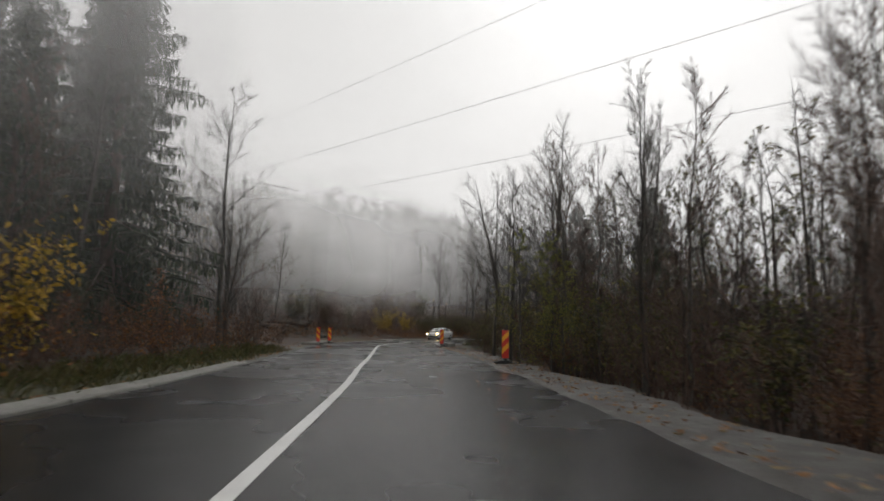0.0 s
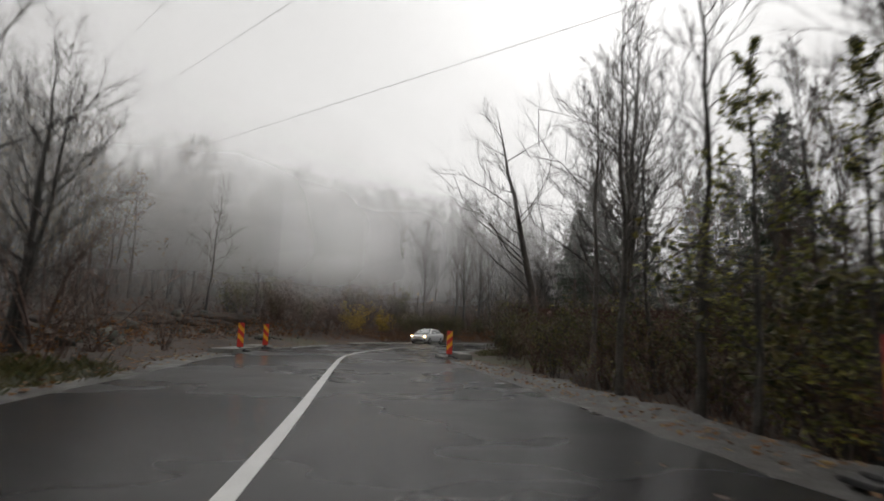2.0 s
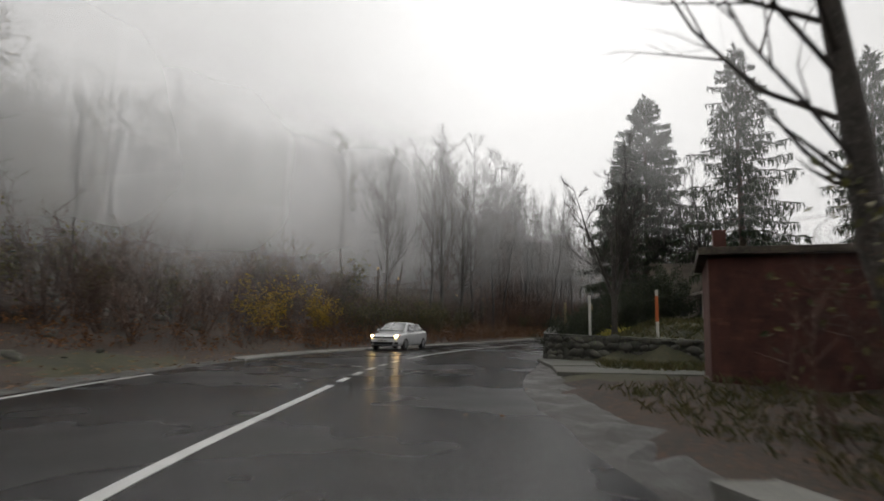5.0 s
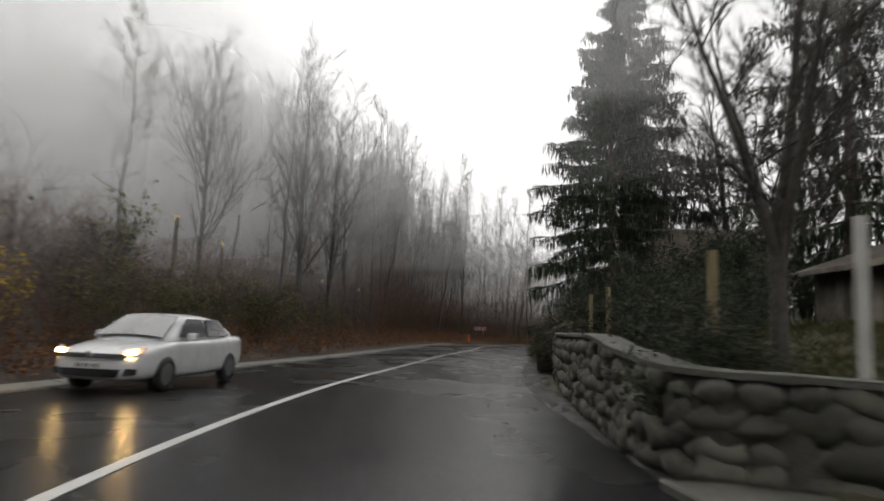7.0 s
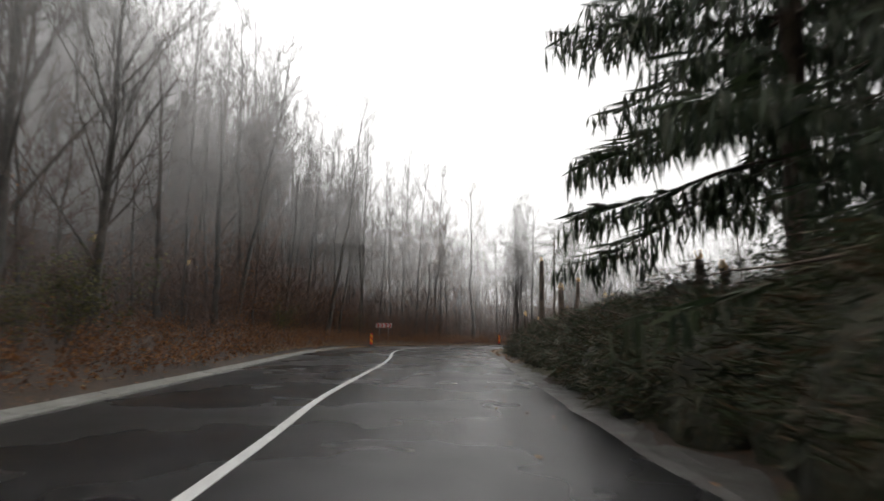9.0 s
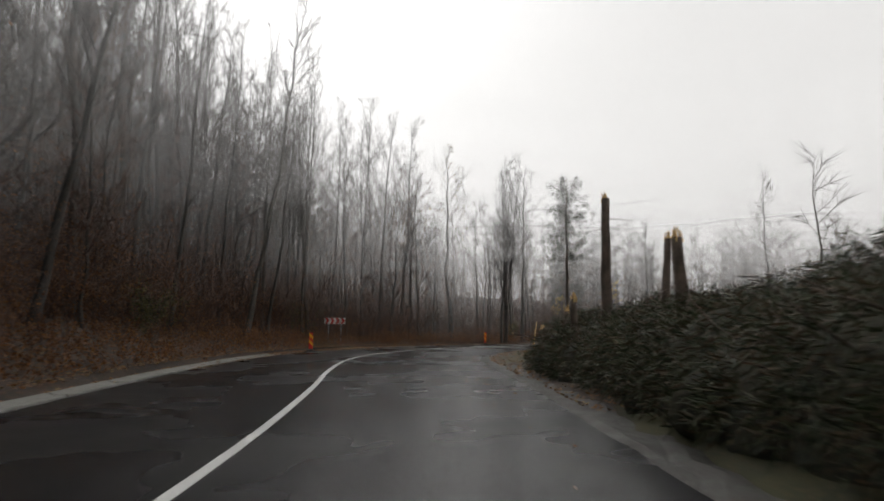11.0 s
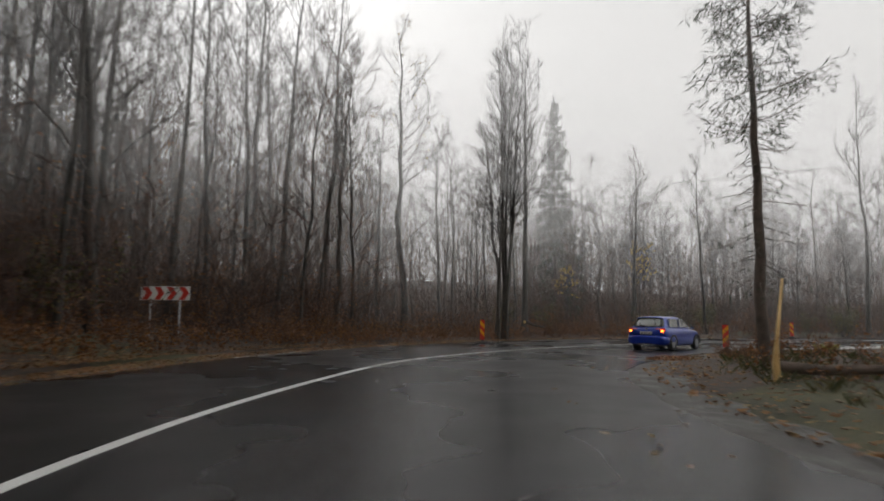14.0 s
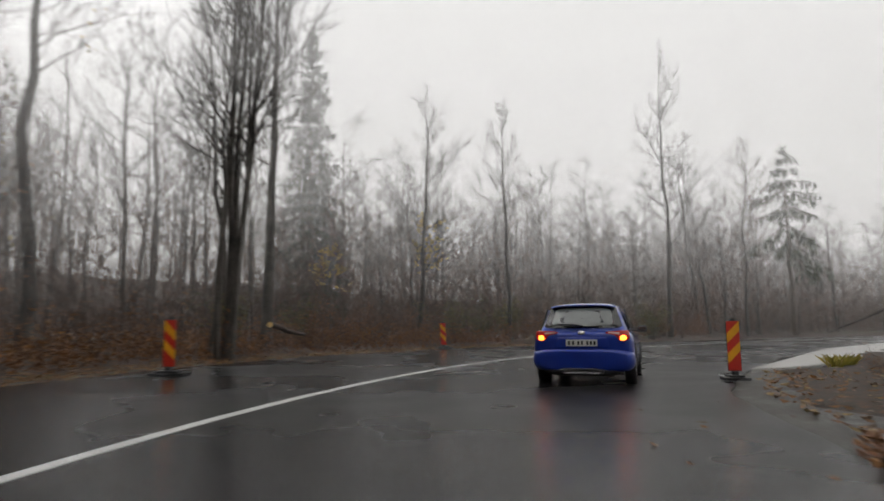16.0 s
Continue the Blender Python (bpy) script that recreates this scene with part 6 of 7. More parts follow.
def panel(name, corners, material, out, bulge=0.0, thick=0.006, nu=6, nv=4, inset=0.0):
    """A slightly bulged plate over four corners (given round), raised along out."""
    a, b, c, d = (Vector(p) for p in corners)
    o = Vector(out).normalized()
    V, Fc = [], []
    for layer in (thick, -0.01):
        for j in range(nv + 1):
            for i in range(nu + 1):
                u, v = i / nu, j / nv
                p = a.lerp(b, u).lerp(d.lerp(c, u), v)
                V.append(p + o * (layer + bulge * (1 - (2 * u - 1) ** 2) * (1 if layer > 0 else 0.9)))
    w, m = nu + 1, (nu + 1) * (nv + 1)
    for j in range(nv):
        for i in range(nu):
            q = j * w + i
            Fc.append((q, q + 1, q + w + 1, q + w))
            Fc.append((m + q, m + q + w, m + q + w + 1, m + q + 1))
    rim = [i for i in range(w)] + [j * w + nu for j in range(1, nv + 1)] + [nv * w + i for i in range(nu - 1, -1, -1)] + [j * w for j in range(nv - 1, 0, -1)]
    for k in range(len(rim)):
        p, q = rim[k], rim[(k + 1) % len(rim)]
        Fc.append((p, m + p, m + q, q))
    me = mesh_from(name, V, Fc, material)
    me.set_sharp_from_angle(angle=radians(40))
    return me


def wheel(ob, x, y, r, w, side):
    tyre_bm = bmesh.new()
    prof = [(-w / 2, r * 0.64), (-w / 2, r * 0.93), (-w / 2 + 0.02, r), (w / 2 - 0.02, r), (w / 2, r * 0.93), (w / 2, r * 0.64)]
    V, Fc = [], []
    for k in range(28):
        a = 2 * math.pi * k / 28
        V += [(px, math.cos(a) * pr, math.sin(a) * pr) for px, pr in prof]
    for k in range(28):
        for j in range(5):
            a, b = k * 6 + j, ((k + 1) % 28) * 6 + j
            Fc.append((a, a + 1, b + 1, b))
    tyre_bm.free()
    hub = part("wheel", mesh_from("tyre", V, Fc, RUBBER), ob, "black tyre on a silver rim", pose(x, y, r))
    bm = bmesh.new()
    bmesh.ops.create_cone(bm, cap_ends=True, segments=24, radius1=r * 0.66, radius2=r * 0.66, depth=0.03, matrix=Matrix.Translation((side * (w / 2 - 0.05), 0, 0)) @ Matrix.Rotation(radians(90), 4, "Y"))
    for k in range(5):
        box_bm(bm, (0.025, 0.09, r * 1.2), (side * (w / 2 - 0.022), 0, 0), 0.008, Matrix.Rotation(2 * math.pi * k / 10, 4, "X"))
    part("rim", bm_mesh("rim", bm, RIM), hub)


def half(w, zb, zt, tuck=0.9, belt=0.95, mid=0.5):
    """Half outline of a car body: floor, sill, flank, shoulder, deck."""
    return [(0.0, zb), (w * tuck * 0.6, zb), (w * tuck, zb + 0.02), (w * 0.985, zb + 0.13), (w, zb + (zt - zb) * mid), (w * 0.985, zt - 0.13), (w * belt, zt - 0.03), (w * belt * 0.6, zt), (0.0, zt)]


def cabin(w0, w1, z0, z1):
    return [(0.0, z0), (w0 * 0.6, z0), (w0, z0), (w0 * 0.985, z0 + (z1 - z0) * 0.1), (w0 + (w1 - w0) * 0.5, z0 + (z1 - z0) * 0.5), (w1, z1 - 0.1), (w1 - 0.07, z1 - 0.035), (w1 * 0.5, z1 - 0.004), (0.0, z1)]


def plate(name, outline, material, depth, bend, thick=0.02, cut=0.25, steps=4):
    """A plate with rounded corners over an outline in x and z; depth(x, z) gives its outer face."""
    pts = []
    n = len(outline)
    for k in range(n):
        p, q, o = (Vector((*outline[(k + j) % n], 0)) for j in (0, 1, -1))
        a, b = p.lerp(o, cut), p.lerp(q, cut)
        for j in range(steps + 1):
            f = j / steps
            pts.append(a.lerp(p, f).lerp(p.lerp(b, f), f))
    mid = sum(pts, Vector()) / len(pts)
    V, Fc = [], []
    m = len(pts)
    for f, off in ((1.0, 0.03), (1.0, 0.0), (0.94, -thick), (0.5, -thick), (0.02, -thick)):
        for p in pts:
            q = mid.lerp(p, f)
            V.append((q.x, depth(q.x, q.y) + off - bend * (1 - f * f), q.y))
    for i in range(4):
        for k in range(m):
            a, b = i * m + k, i * m + (k + 1) % m
            Fc.append((a, b, b + m, a + m))
    me = mesh_from(name, V, Fc, material)
    me.set_sharp_from_angle(angle=radians(50))
    return me


def rounded(ob, levels=2):
    mod = ob.modifiers.new("round", "SUBSURF")
    mod.levels = mod.render_levels = levels
    return ob


def tail(x, z):
    """Rear face of the hatchback's body."""
    return -1.985 + 0.06 * abs(x / 0.82) ** 3 + 0.25 * max(0.0, z - 0.88)


def hatch(x, z):
    """Plane of the sloping rear window."""
    return -1.945 + 0.72 * (z - 1.0) + 0.1 * abs(x / 0.62) ** 2.5


def blue_hatchback(m):
    ob = thing("blue_hatchback", m, "wet blue five-door hatchback with glowing tail lamps on the road", "car")
    body = rounded(part("body", hull("body", [(-2.0, half(0.62, 0.42, 0.9)), (-1.97, half(0.8, 0.34, 0.97)), (-1.84, half(0.865, 0.26, 1.02, 0.9, 0.9)), (-1.5, half(0.875, 0.21, 1.03, 0.9, 0.9)), (-0.6, half(0.86, 0.19, 1.0)),
                                              (0.4, half(0.86, 0.19, 0.97)), (1.1, half(0.865, 0.2, 0.95)), (1.6, half(0.82, 0.22, 0.86)), (1.92, half(0.7, 0.26, 0.74)), (2.0, half(0.55, 0.32, 0.62))], BLUE, level=0), ob))
    rounded(part("cabin", hull("cabin", [(-1.92, cabin(0.74, 0.7, 0.9, 1.0)), (-1.74, cabin(0.765, 0.655, 0.92, 1.21)), (-1.6, cabin(0.775, 0.6, 0.92, 1.43)), (-1.46, cabin(0.775, 0.585, 0.92, 1.505)), (-1.0, cabin(0.78, 0.6, 0.92, 1.525)), (-0.2, cabin(0.775, 0.6, 0.92, 1.53)),
                                         (0.35, cabin(0.77, 0.58, 0.9, 1.47)), (0.8, cabin(0.765, 0.6, 0.88, 1.19)), (1.15, cabin(0.74, 0.68, 0.86, 0.96))], BLUE, level=0), ob))
    # bumper with its shelf, black diffuser
    rounded(part("bumper", hull("bumper", [(-2.06, half(0.6, 0.31, 0.64, 0.9, 0.96)), (-2.04, half(0.76, 0.28, 0.66, 0.9, 0.96)), (-1.93, half(0.875, 0.25, 0.68, 0.9, 0.97)), (-1.7, half(0.885, 0.23, 0.68, 0.9, 0.98)), (-1.56, half(0.875, 0.24, 0.66, 0.9, 0.98))], BLUE, level=0), ob))
    rounded(part("diffuser", hull("diffuser", [(-2.072, half(0.46, 0.21, 0.33, 0.95, 0.9)), (-2.05, half(0.56, 0.2, 0.34, 0.95, 0.9)), (-1.9, half(0.68, 0.18, 0.34, 0.95, 0.95)), (-1.5, half(0.74, 0.16, 0.38, 0.95, 0.95))], CAR_BLACK, level=0), ob, "black lower bumper"), 1)
    # thin bright strip along the lower edge of the bumper
    V, Fc = [], []
    tube(V, Fc, [Vector((x, -2.075 + 0.08 * abs(x / 0.7) ** 2, 0.25)) for x in (-0.34, -0.17, 0.0, 0.17, 0.34)], [0.009] * 5, 6)
    part("chrome_strip", mesh_from("chrome_strip", V, Fc, CHROME), ob)
    # rear window in its black surround, wiper, spoiler lip, aerial
    part("window_surround", plate("window_surround", ((-0.69, 1.03), (0.69, 1.03), (0.555, 1.45), (-0.555, 1.45)), CAR_GLOSS, hatch, 0.02, 0.03, 0.12), ob, "gloss black rear window surround")
    glass = part("rear_window", plate("rear_window", ((-0.53, 1.085), (0.0, 1.06), (0.53, 1.085), (0.485, 1.405), (-0.485, 1.405)), REAR_GLASS, lambda x, z: hatch(x, z) - 0.028, 0.02, 0.008, 0.2), ob, "wet rear window with the grey sky reflection put into its colour")
    V, Fc = [], []
    tube(V, Fc, [Vector((0.03, -2.0, 1.07)), Vector((-0.12, -1.99, 1.1)), Vector((-0.42, -1.93, 1.115))], [0.02, 0.022, 0.01], 6)
    part("wiper", mesh_from("wiper", V, Fc, CAR_BLACK), glass)
    part("spoiler", rounded_lip(), ob)
    bm = bmesh.new()
    box_bm(bm, (0.16, 0.015, 0.02), (0, -1.712, 1.455), 0.005)
    part("high_brake_lamp", bm_mesh("high_brake_lamp", bm, TAIL_RED), ob)
    V, Fc = [], []
    tube(V, Fc, [Vector((0, -1.3, 1.51)), Vector((0, -1.42, 1.62))], [0.008, 0.004], 6)
    part("aerial", mesh_from("aerial", V, Fc, CAR_BLACK), ob)
    # tailgate crease and plate recess
    part("plate_recess", plate("plate_recess", ((-0.47, 0.68), (0.47, 0.68), (0.43, 0.875), (-0.43, 0.875)), BLUE, lambda x, z: -2.0 + 0.02 * (z - 0.68), 0.0, 0.006, 0.1), body)
    number = part("number_plate", box_mesh("number_plate", (0.53, 0.015, 0.115), PLATE, (0, -2.022, 0.775), 0.004), ob, "pale plate with dark bars")
    for x in (-0.2, -0.13, -0.04, 0.02, 0.11, 0.17, 0.23):
        part("bar", box_mesh("bar", (0.036, 0.004, 0.07), CAR_BLACK, (x - 0.01, -2.031, 0.775), 0.001), number)
    part("badge", plate("badge", ((-0.065, 0.92), (0.065, 0.92), (0.065, 0.99), (-0.065, 0.99)), CHROME, lambda x, z: -2.0 + 0.25 * (z - 0.92), 0.004, 0.01, 0.5), ob)
    for sx in (-1, 1):
        flip = 1 if sx > 0 else -1
        turn = lambda pts: [(sx * x, z) for x, z in pts][::flip]
        lamp = part("tail_lamp", plate("tail_lamp", turn([(0.4, 0.945), (0.57, 0.91), (0.61, 0.82), (0.71, 0.795), (0.8, 0.84), (0.79, 1.0), (0.62, 0.995), (0.4, 0.975)]), TAIL_RED, lambda x, z: tail(x, z) - 0.015, 0.01, 0.02, 0.3), ob, "red and clear wrap-round tail lamp")
        part("clear_lens", plate("clear_lens", turn([(0.45, 0.948), (0.64, 0.928), (0.63, 0.962), (0.44, 0.966)]), TAIL_CLEAR, lambda x, z: tail(x, z) - 0.04, 0.0, 0.006, 0.2), lamp)
        part("lit_lens", plate("lit_lens", turn([(0.635, 0.82), (0.745, 0.822), (0.745, 0.905), (0.645, 0.91)]), TAIL_GLOW, lambda x, z: tail(x, z) - 0.04, 0.012, 0.008, 0.45), lamp, "glowing orange-yellow tail light")
        part("reflector", plate("reflector", turn([(0.75, 0.37), (0.785, 0.37), (0.79, 0.46), (0.765, 0.46)]), REFLECTOR_GLOW, lambda x, z: -2.04 + 0.16 * abs(x / 0.84) ** 4, 0.0, 0.012, 0.2), ob)
        mirror = part("mirror", hull("mirror", [(0.52, [(0, 0.95), (0.06, 0.95), (0.085, 0.97), (0.085, 1.05), (0.06, 1.07), (0.0, 1.07)]), (0.56, [(0, 0.94), (0.07, 0.94), (0.095, 0.97), (0.095, 1.05), (0.07, 1.08), (0.0, 1.08)]),
                                                (0.64, [(0, 0.97), (0.03, 0.97), (0.05, 0.98), (0.05, 1.02), (0.03, 1.04), (0.0, 1.04)])], CAR_BLACK, level=0), ob, "", pose(sx * 0.93, 0, 0))
        part("mirror_glass", box_mesh("mirror_glass", (0.14, 0.006, 0.09), CHROME, (0, 0.512, 1.01), 0.002), mirror)
        part("mirror_arm", box_mesh("mirror_arm", (0.16, 0.05, 0.03), CAR_BLACK, (sx * -0.12, 0.58, 0.97), 0.01), mirror)
        for y0, y1, t0, t1 in ((-1.45, -0.55, 0.68, 0.66), (-0.45, 0.5, 0.66, 0.62)):
            part("side_window", panel("side_window", ((sx * 0.765, y0, 1.02), (sx * 0.765, y1, 1.0), (sx * (t1 + 0.02), y1 - (0.3 if y1 > 0 else 0.0), 1.38), (sx * t0, y0 + 0.12, 1.39)), CAR_GLOSS, (sx, 0, 0.4), 0.0, 0.02), ob)
        for y in (-1.25, 1.22):
            wheel(ob, sx * 0.765, y, 0.31, 0.19, sx)
            V, Fc = [], []
            for k in range(13):
                a = math.pi * k / 12
                for r_ in (0.33, 0.4):
                    V.append((sx * 0.872, y + math.cos(a) * r_, 0.31 + math.sin(a) * r_))
                    V.append((sx * 0.74, y + math.cos(a) * r_, 0.31 + math.sin(a) * r_))
            for k in range(12):
                q = k * 4
                Fc.extend(((q, q + 2, q + 6, q + 4), (q, q + 4, q + 5, q + 1), (q + 2, q + 3, q + 7, q + 6)))
            part("wheel_arch", mesh_from("wheel_arch", V, Fc, CAR_BLACK), ob)
    return ob


def rounded_lip():
    V, Fc = [], []
    rows = [(-1.64, 1.475), (-1.72, 1.462), (-1.735, 1.448), (-1.71, 1.44), (-1.6, 1.43)]
    for k in range(13):
        x = -0.56 + 1.12 * k / 12
        f = abs(x / 0.56) ** 4
        for y, z in rows:
            V.append((x, y + 0.07 * f, z - 0.035 * f))
    for k in range(12):
        for j in range(4):
            a = k * 5 + j
            Fc.append((a, a + 1, a + 6, a + 5))
    Fc += [(0, 1, 2, 3, 4), (64, 63, 62, 61, 60)]
    return mesh_from("spoiler", V, Fc, BLUE)


def white_saloon(m):
    ob = thing("white_saloon", m, "white four-door saloon with headlamps on in the oncoming lane", "car")
    rounded(part("body", hull("body", [(-2.3, half(0.66, 0.4, 0.92)), (-2.22, half(0.8, 0.3, 1.02)), (-1.8, half(0.88, 0.22, 1.06)), (-0.8, half(0.9, 0.2, 1.0)), (0.4, half(0.9, 0.2, 0.97)), (1.1, half(0.9, 0.2, 0.95)),
                               (1.7, half(0.86, 0.21, 0.86)), (2.1, half(0.78, 0.22, 0.74)), (2.3, half(0.66, 0.26, 0.62))], WHITE_PAINT, level=0), ob))
    rounded(part("cabin", hull("cabin", [(-1.95, cabin(0.78, 0.7, 0.95, 1.07)), (-1.4, cabin(0.8, 0.62, 0.95, 1.36)), (-0.8, cabin(0.8, 0.61, 0.95, 1.47)), (0.0, cabin(0.8, 0.61, 0.93, 1.48)), (0.45, cabin(0.8, 0.6, 0.92, 1.4)),
                                 (0.95, cabin(0.79, 0.66, 0.9, 1.15)), (1.35, cabin(0.76, 0.7, 0.88, 0.95))], WHITE_PAINT, level=0), ob))
    part("windscreen", panel("windscreen", ((-0.7, 1.27, 0.99), (0.7, 1.27, 0.99), (0.55, 0.5, 1.4), (-0.55, 0.5, 1.4)), GLASS, (0, 0.5, 1), 0.05, 0.01), ob, "dark wet windscreen")
    part("grille", panel("grille", ((-0.62, 2.26, 0.62), (0.62, 2.26, 0.62), (0.62, 2.22, 0.7), (-0.62, 2.22, 0.7)), CAR_BLACK, (0, 1, 0.1), 0.05, 0.02), ob)
    part("intake", panel("intake", ((-0.5, 2.28, 0.3), (0.5, 2.28, 0.3), (0.55, 2.27, 0.44), (-0.55, 2.27, 0.44)), CAR_BLACK, (0, 1, 0), 0.03, 0.02), ob)
    bm = bmesh.new()
    box_bm(bm, (0.11, 0.03, 0.11), (0, 2.36, 0.68), 0.01, Matrix.Rotation(radians(45), 4, "Y"))
    part("badge", bm_mesh("badge", bm, CHROME), ob)
    plate = part("number_plate", box_mesh("number_plate", (0.52, 0.015, 0.11), PLATE, (0, 2.345, 0.5), 0.004), ob, "pale plate with dark bars")
    for x in (-0.18, -0.1, 0.0, 0.06, 0.14, 0.2):
        part("bar", box_mesh("bar", (0.034, 0.004, 0.065), CAR_BLACK, (x, 2.354, 0.5), 0.001), plate)
    for sx in (-1, 1):
        lamp = part("headlamp", panel("headlamp", ((sx * 0.5, 2.25, 0.66), (sx * 0.82, 2.06, 0.7), (sx * 0.83, 1.95, 0.83), (sx * 0.5, 2.16, 0.76)), TAIL_CLEAR, (sx * 0.3, 1, 0.3), 0.01, 0.014), ob, "lit clear headlamp")
        part("lit_lens", panel("lit_lens", ((sx * 0.6, 2.215, 0.69), (sx * 0.72, 2.15, 0.7), (sx * 0.73, 2.1, 0.77), (sx * 0.61, 2.16, 0.76)), HEAD_GLOW, (sx * 0.3, 1, 0.3), 0.01, 0.03), lamp, "glowing headlight")
        part("fog_lamp", panel("fog_lamp", ((sx * 0.58, 2.24, 0.33), (sx * 0.76, 2.13, 0.34), (sx * 0.77, 2.12, 0.44), (sx * 0.62, 2.22, 0.46)), CAR_BLACK, (sx * 0.3, 1, 0), 0.0, 0.02), ob)
        mirror = part("mirror", box_mesh("mirror", (0.2, 0.12, 0.14), WHITE_PAINT, (sx * 0.97, 0.62, 1.02), 0.04), ob)
        part("mirror_glass", box_mesh("mirror_glass", (0.15, 0.006, 0.1), CHROME, (sx * 0.97, 0.557, 1.02), 0.002), mirror)
        for y0, y1 in ((-1.35, -0.35), (-0.27, 0.8)):
            part("side_window", panel("side_window", ((sx * 0.795, y0, 1.03), (sx * 0.795, y1, 1.0), (sx * 0.67, y1 - (0.4 if y1 > 0 else 0), 1.36), (sx * 0.67, y0 + (0.35 if y0 < -1 else 0.02), 1.36)), CAR_GLOSS, (sx, 0, 0.4), 0.0, 0.025), ob)
        for y in (-1.35, 1.33):
            wheel(ob, sx * 0.8, y, 0.32, 0.2, sx)
    return ob


blue_hatchback(pose(62.0, 140.13, 0.0, 0, 0, -84) @ Matrix.Diagonal((0.99, 0.99, 0.95, 1)))
white_saloon(pose(5.1, 81.1, 0.02, 0, 0, 180 - 27))


# ---- mist: translucent sheets standing in for fog, between the trees and over them ----
def mist_material(name, share, passed, returned, top=None):
    """A sheet standing in for mist: mostly clear, the rest white on both sides, together brighter than the light it
    gets, uneven; where top is given it is thinner near the ground and thins out below that height.
    """
    m = bpy.data.materials.new(name)
    m.use_nodes = True
    n, l = m.node_tree.nodes, m.node_tree.links
    n.remove(n["Principled BSDF"])
    geo = n.new("ShaderNodeNewGeometry")
    tex = n.new("ShaderNodeTexNoise")
    tex.inputs["Scale"].default_value = 0.045
    tex.inputs["Detail"].default_value = 3
    l.new(geo.outputs["Position"], tex.inputs["Vector"])
    mr = n.new("ShaderNodeMapRange")
    mr.inputs["From Min"].default_value, mr.inputs["From Max"].default_value = 0.3, 0.7
    mr.inputs["To Min"].default_value, mr.inputs["To Max"].default_value = share * 0.7, share * 1.25
    l.new(tex.outputs[0], mr.inputs[0])
    thin = n.new("ShaderNodeAttribute")
    thin.attribute_name = "thickness"
    factors = [thin.outputs["Fac"]]
    if top is not None:
        sep = n.new("ShaderNodeSeparateXYZ")
        l.new(geo.outputs["Position"], sep.inputs[0])
        for z0, z1, v0, v1 in ((0.5, 9.0, 0.2, 1.0), (top * 0.5, top, 1.0, 0.0)):
            fade = n.new("ShaderNodeMapRange")
            fade.interpolation_type = "SMOOTHSTEP"
            for key, v in (("From Min", z0), ("From Max", z1), ("To Min", v0), ("To Max", v1)):
                fade.inputs[key].default_value = v
            l.new(sep.outputs[2], fade.inputs[0])
            factors.append(fade.outputs[0])
    value = mr.outputs[0]
    for other in factors:
        mul = n.new("ShaderNodeMath")
        mul.operation = "MULTIPLY"
        mul.use_clamp = True
        l.new(value, mul.inputs[0])
        l.new(other, mul.inputs[1])
        value = mul.outputs[0]
    dif, tr, clear = n.new("ShaderNodeBsdfDiffuse"), n.new("ShaderNodeBsdfTranslucent"), n.new("ShaderNodeBsdfTransparent")
    dif.inputs[0].default_value = (returned, returned, returned, 1)
    tr.inputs[0].default_value = (passed, passed, passed, 1)
    both = n.new("ShaderNodeAddShader")
    l.new(dif.outputs[0], both.inputs[0])
    l.new(tr.outputs[0], both.inputs[1])
    mx = n.new("ShaderNodeMixShader")
    l.new(value, mx.inputs[0])
    l.new(clear.outputs[0], mx.inputs[1])
    l.new(both.outputs[0], mx.inputs[2])
    l.new(mx.outputs[0], n["Material Output"].inputs[0])
    return m


MIST = mist_material("thin_mist", VEIL_THIN, MIST_WHITE, MIST_WHITE, 24.0)
ARC_MIST = mist_material("far_mist", VEIL_ARC, MIST_WHITE, MIST_WHITE, 24.0)
THICK_MIST = mist_material("thick_mist", VEIL_THICK, MIST_WHITE, MIST_WHITE, 24.0)


def mist_bank(line, height=25.0, thin_end=0.0, material=None):
    """An upright sheet standing in for mist, on a line; it thins out over thin_end metres at its start."""
    pts = spline(line, 2.0)
    far = np.concatenate([[0], np.cumsum(np.hypot(*np.diff(pts, axis=0).T))])
    V, Fc, thick = [], [], []
    rows = 6
    for (x, y), s in zip(pts, far):
        for k in range(rows):
            V.append((x, y, -6 + (height + 6) * k / (rows - 1)))
            f = min(1.0, s / thin_end if thin_end else 1.0, (far[-1] - s) / max(14.0, thin_end))
            thick.append(f * f * (3 - 2 * f))
    for k in range(len(pts) - 1):
        for j in range(rows - 1):
            a = k * rows + j
            Fc.append((a, a + rows, a + rows + 1, a + 1))
    me = mesh_from("mist", V, Fc, material or MIST)
    me.attributes.new("thickness", "FLOAT", "POINT").data.foreach_set("value", thick)
    thing("mist", Matrix(), "translucent sheet standing in for pale mist over the wooded slope", "mist", kind="stuff", data=me)


def slanting(s, d0, thin_end, material):
    """A straight veil that leaves the road at a slant, up the slope."""
    p, q = Vector((*beyond(s, 1, d0), 0)), Vector((*beyond(s, 1, d0 + 1.0), 0))
    out = (q - p).normalized()
    run = (out - 0.75 * Vector((out.y, -out.x, 0))).normalized()
    mist_bank([(p + run * k)[:2] for k in (0.0, 14.0, 28.0, 42.0, 56.0)], thin_end=thin_end, material=material)


def valley(points, material=None):
    """Straight overlapping veils from point to point."""
    for a, b in zip(points[:-1], points[1:]):
        a, b = Vector(a), Vector(b)
        over = (b - a).normalized() * 26.0
        mist_bank([(a - over).lerp(b + over, k / 8)[:] for k in range(9)], thin_end=40.0, material=material)


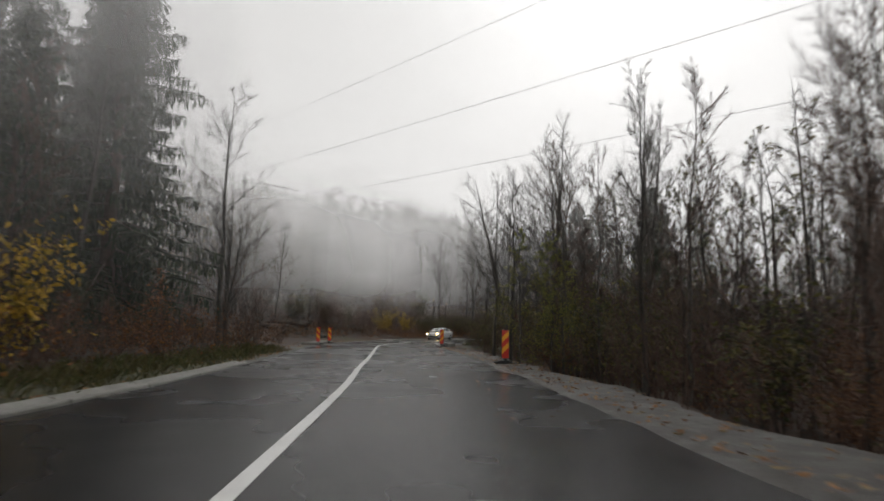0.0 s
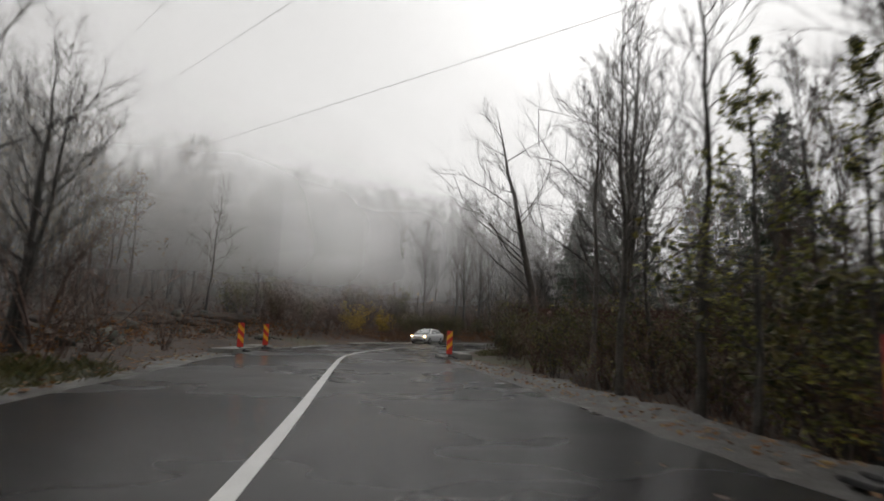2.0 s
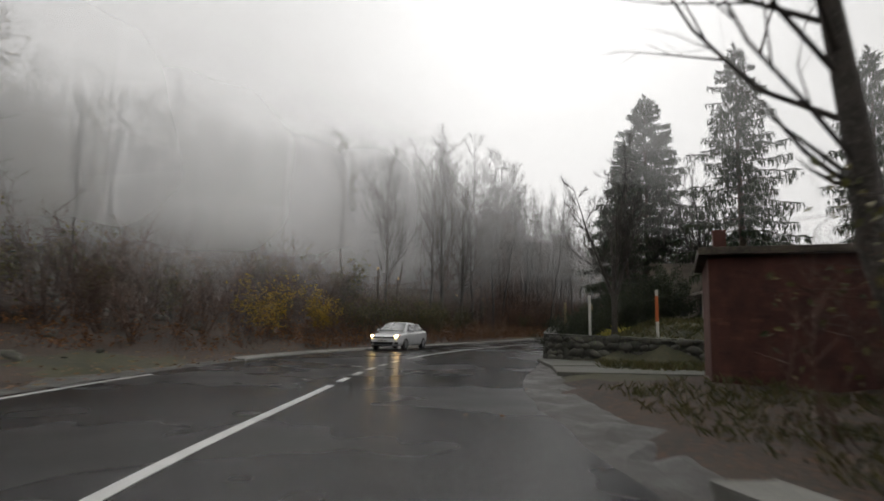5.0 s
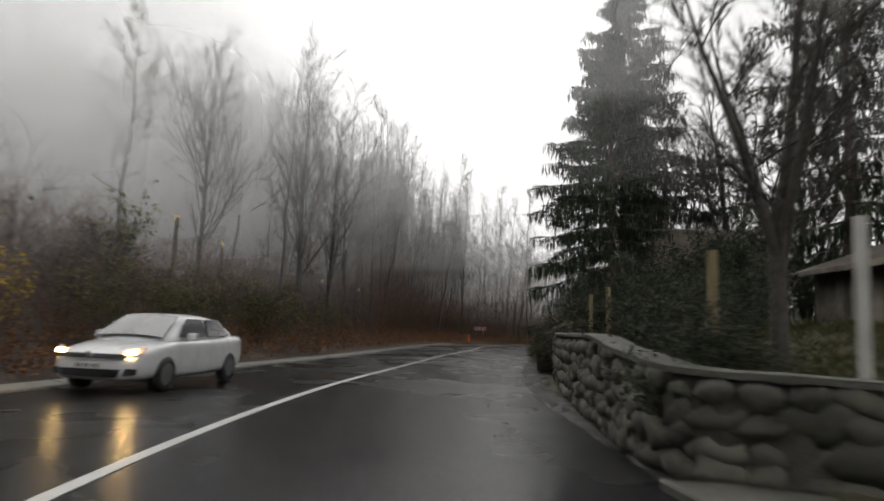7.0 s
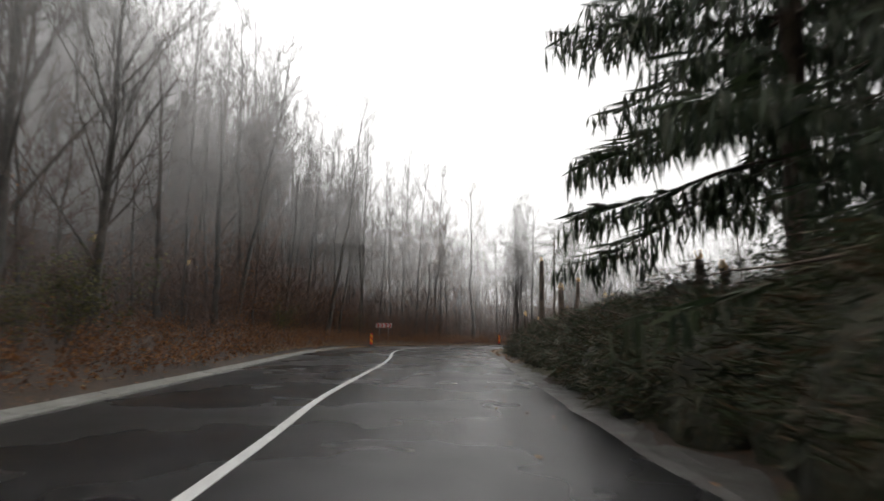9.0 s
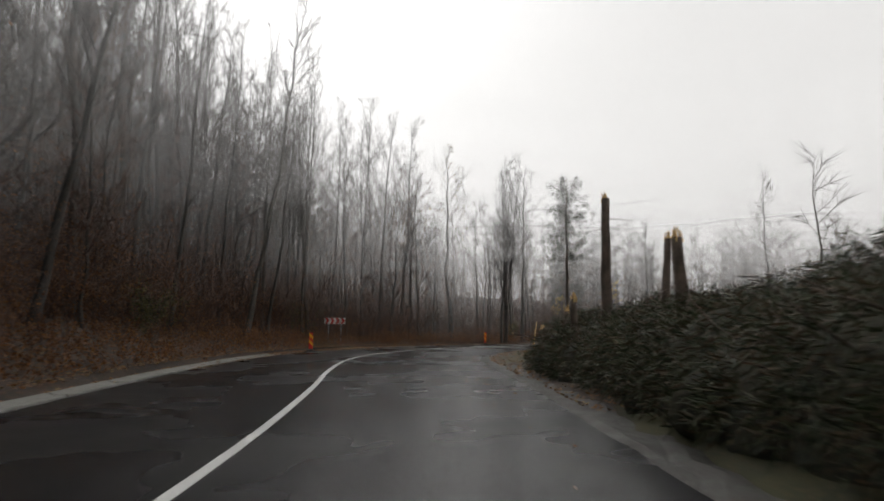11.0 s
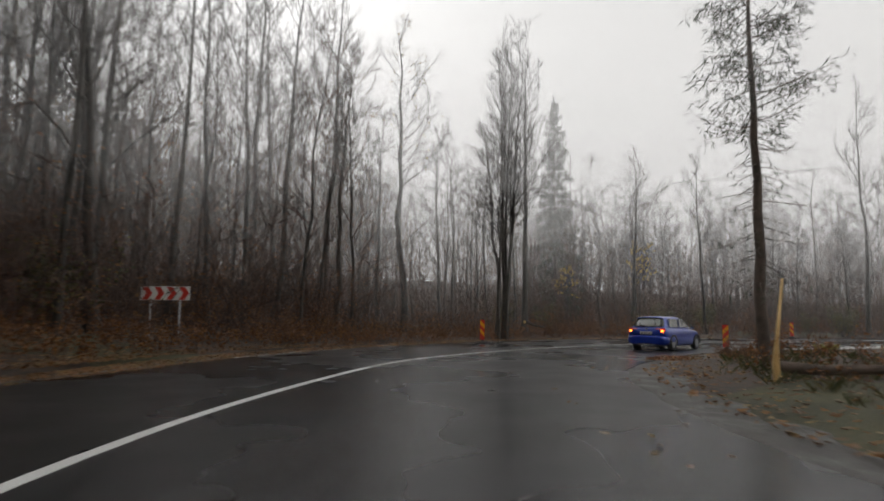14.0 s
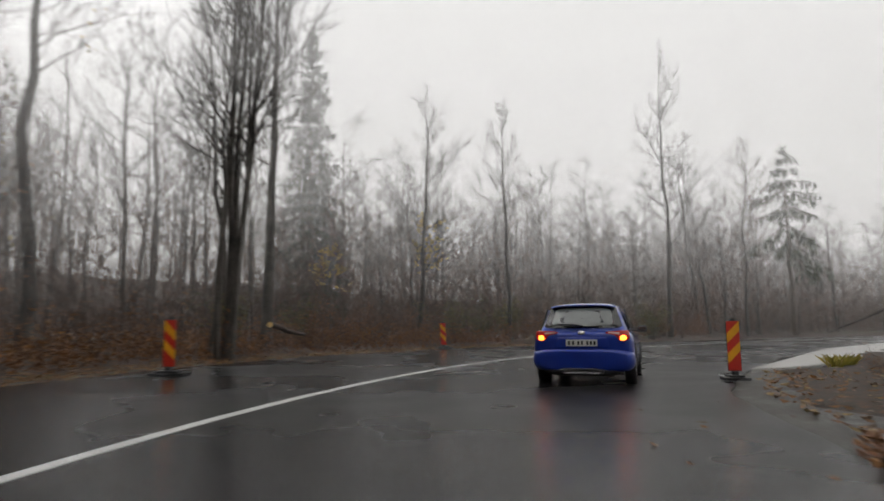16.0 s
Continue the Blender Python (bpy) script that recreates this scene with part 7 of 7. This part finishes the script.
def low_cloud(z, share, seed):
    """One gently rolling sheet, added to whiten the tree tops like fog."""
    xs = np.concatenate([[-900, -400, -200, -130], np.arange(-90, 200, 6.0), [230, 300, 500, 1000]])
    ys = np.concatenate([[-900, -400, -200, -120], np.arange(-80, 240, 6.0), [270, 350, 550, 1000]])
    gx, gy = np.meshgrid(xs, ys)
    gx, gy = gx.ravel(), gy.ravel()
    roll = 1.3 * np.sin(gx * 0.09 + seed) * np.sin(gy * 0.081 + 2.1 * seed) + 0.9 * np.sin(gx * 0.17 + gy * 0.13 + 3.3 * seed)
    nx, ny = len(xs), len(ys)
    i = (np.arange(ny - 1)[:, None] * nx + np.arange(nx - 1)[None]).ravel()
    me = mesh_from("low_cloud", np.column_stack([gx, gy, z + roll]).tolist(), np.stack([i, i + 1, i + nx + 1, i + nx], 1).tolist(), mist_material("low_cloud", share, 0.9, 0.3))
    me.attributes.new("thickness", "FLOAT", "POINT").data.foreach_set("value", np.ones(len(gx)))
    thing("low_cloud", Matrix(), "thin sheet standing in for fog over the tree tops", "mist", kind="stuff", data=me)


s = KEY[35] + 2
while s < KEY[140]:
    if KEY[67] < s <= KEY[122]:
        slanting(s, 1.0, 10.0, THICK_MIST)
        s += 9.0
    elif KEY[122] < s < KEY[140]:
        slanting(s, 4.0, 12.0, MIST)
        s += 13.0
    else:
        slanting(s, 2.0, 18.0, MIST)
        s += 20.0
for r_arc in (23.0, 33.0, 45.0, 60.0, 80.0):
    mist_bank([(49.0 + r_arc * math.cos(radians(a)), 137.0 + r_arc * math.sin(radians(a))) for a in range(-60, 106, 15)], thin_end=10.0, material=ARC_MIST)
for s0, s1, d, end in ((KEY[0] - 6, KEY[46] - 4, 3.5, 15), (KEY[0] - 6, KEY[46], 9.0, 15), (KEY[67], KEY[150] + 16, 7.0, 30), (KEY[67], KEY[150] + 16, 11.0, 30),
                       (KEY[35] - 16, KEY[75] + 8, 9.0, 26), (KEY[35] - 16, KEY[75] + 8, 14.0, 26)):
    mist_bank([beyond(s0 + (s1 - s0) * k / 14, 1, d) for k in range(15)], thin_end=end)
valley([(-34, 46), (-36, 0), (-34, -60)])
valley([(34, -60), (31, 20), (43, 68), (60, 102), (92, 102), (130, 60)])
valley([(55, -60), (53, 20), (64, 62), (84, 82), (120, 50)])
mist_bank([(9.8, 57.6), (17, 56), (25, 54), (40, 50)], thin_end=8.0)
valley([(150, 20), (168, 70), (150, 112), (110, 165)])
for k, (z, share) in enumerate(FOG_SHEETS):
    low_cloud(z, share, k + 1.0)

for t in TEMPLATES:
    discard(t)
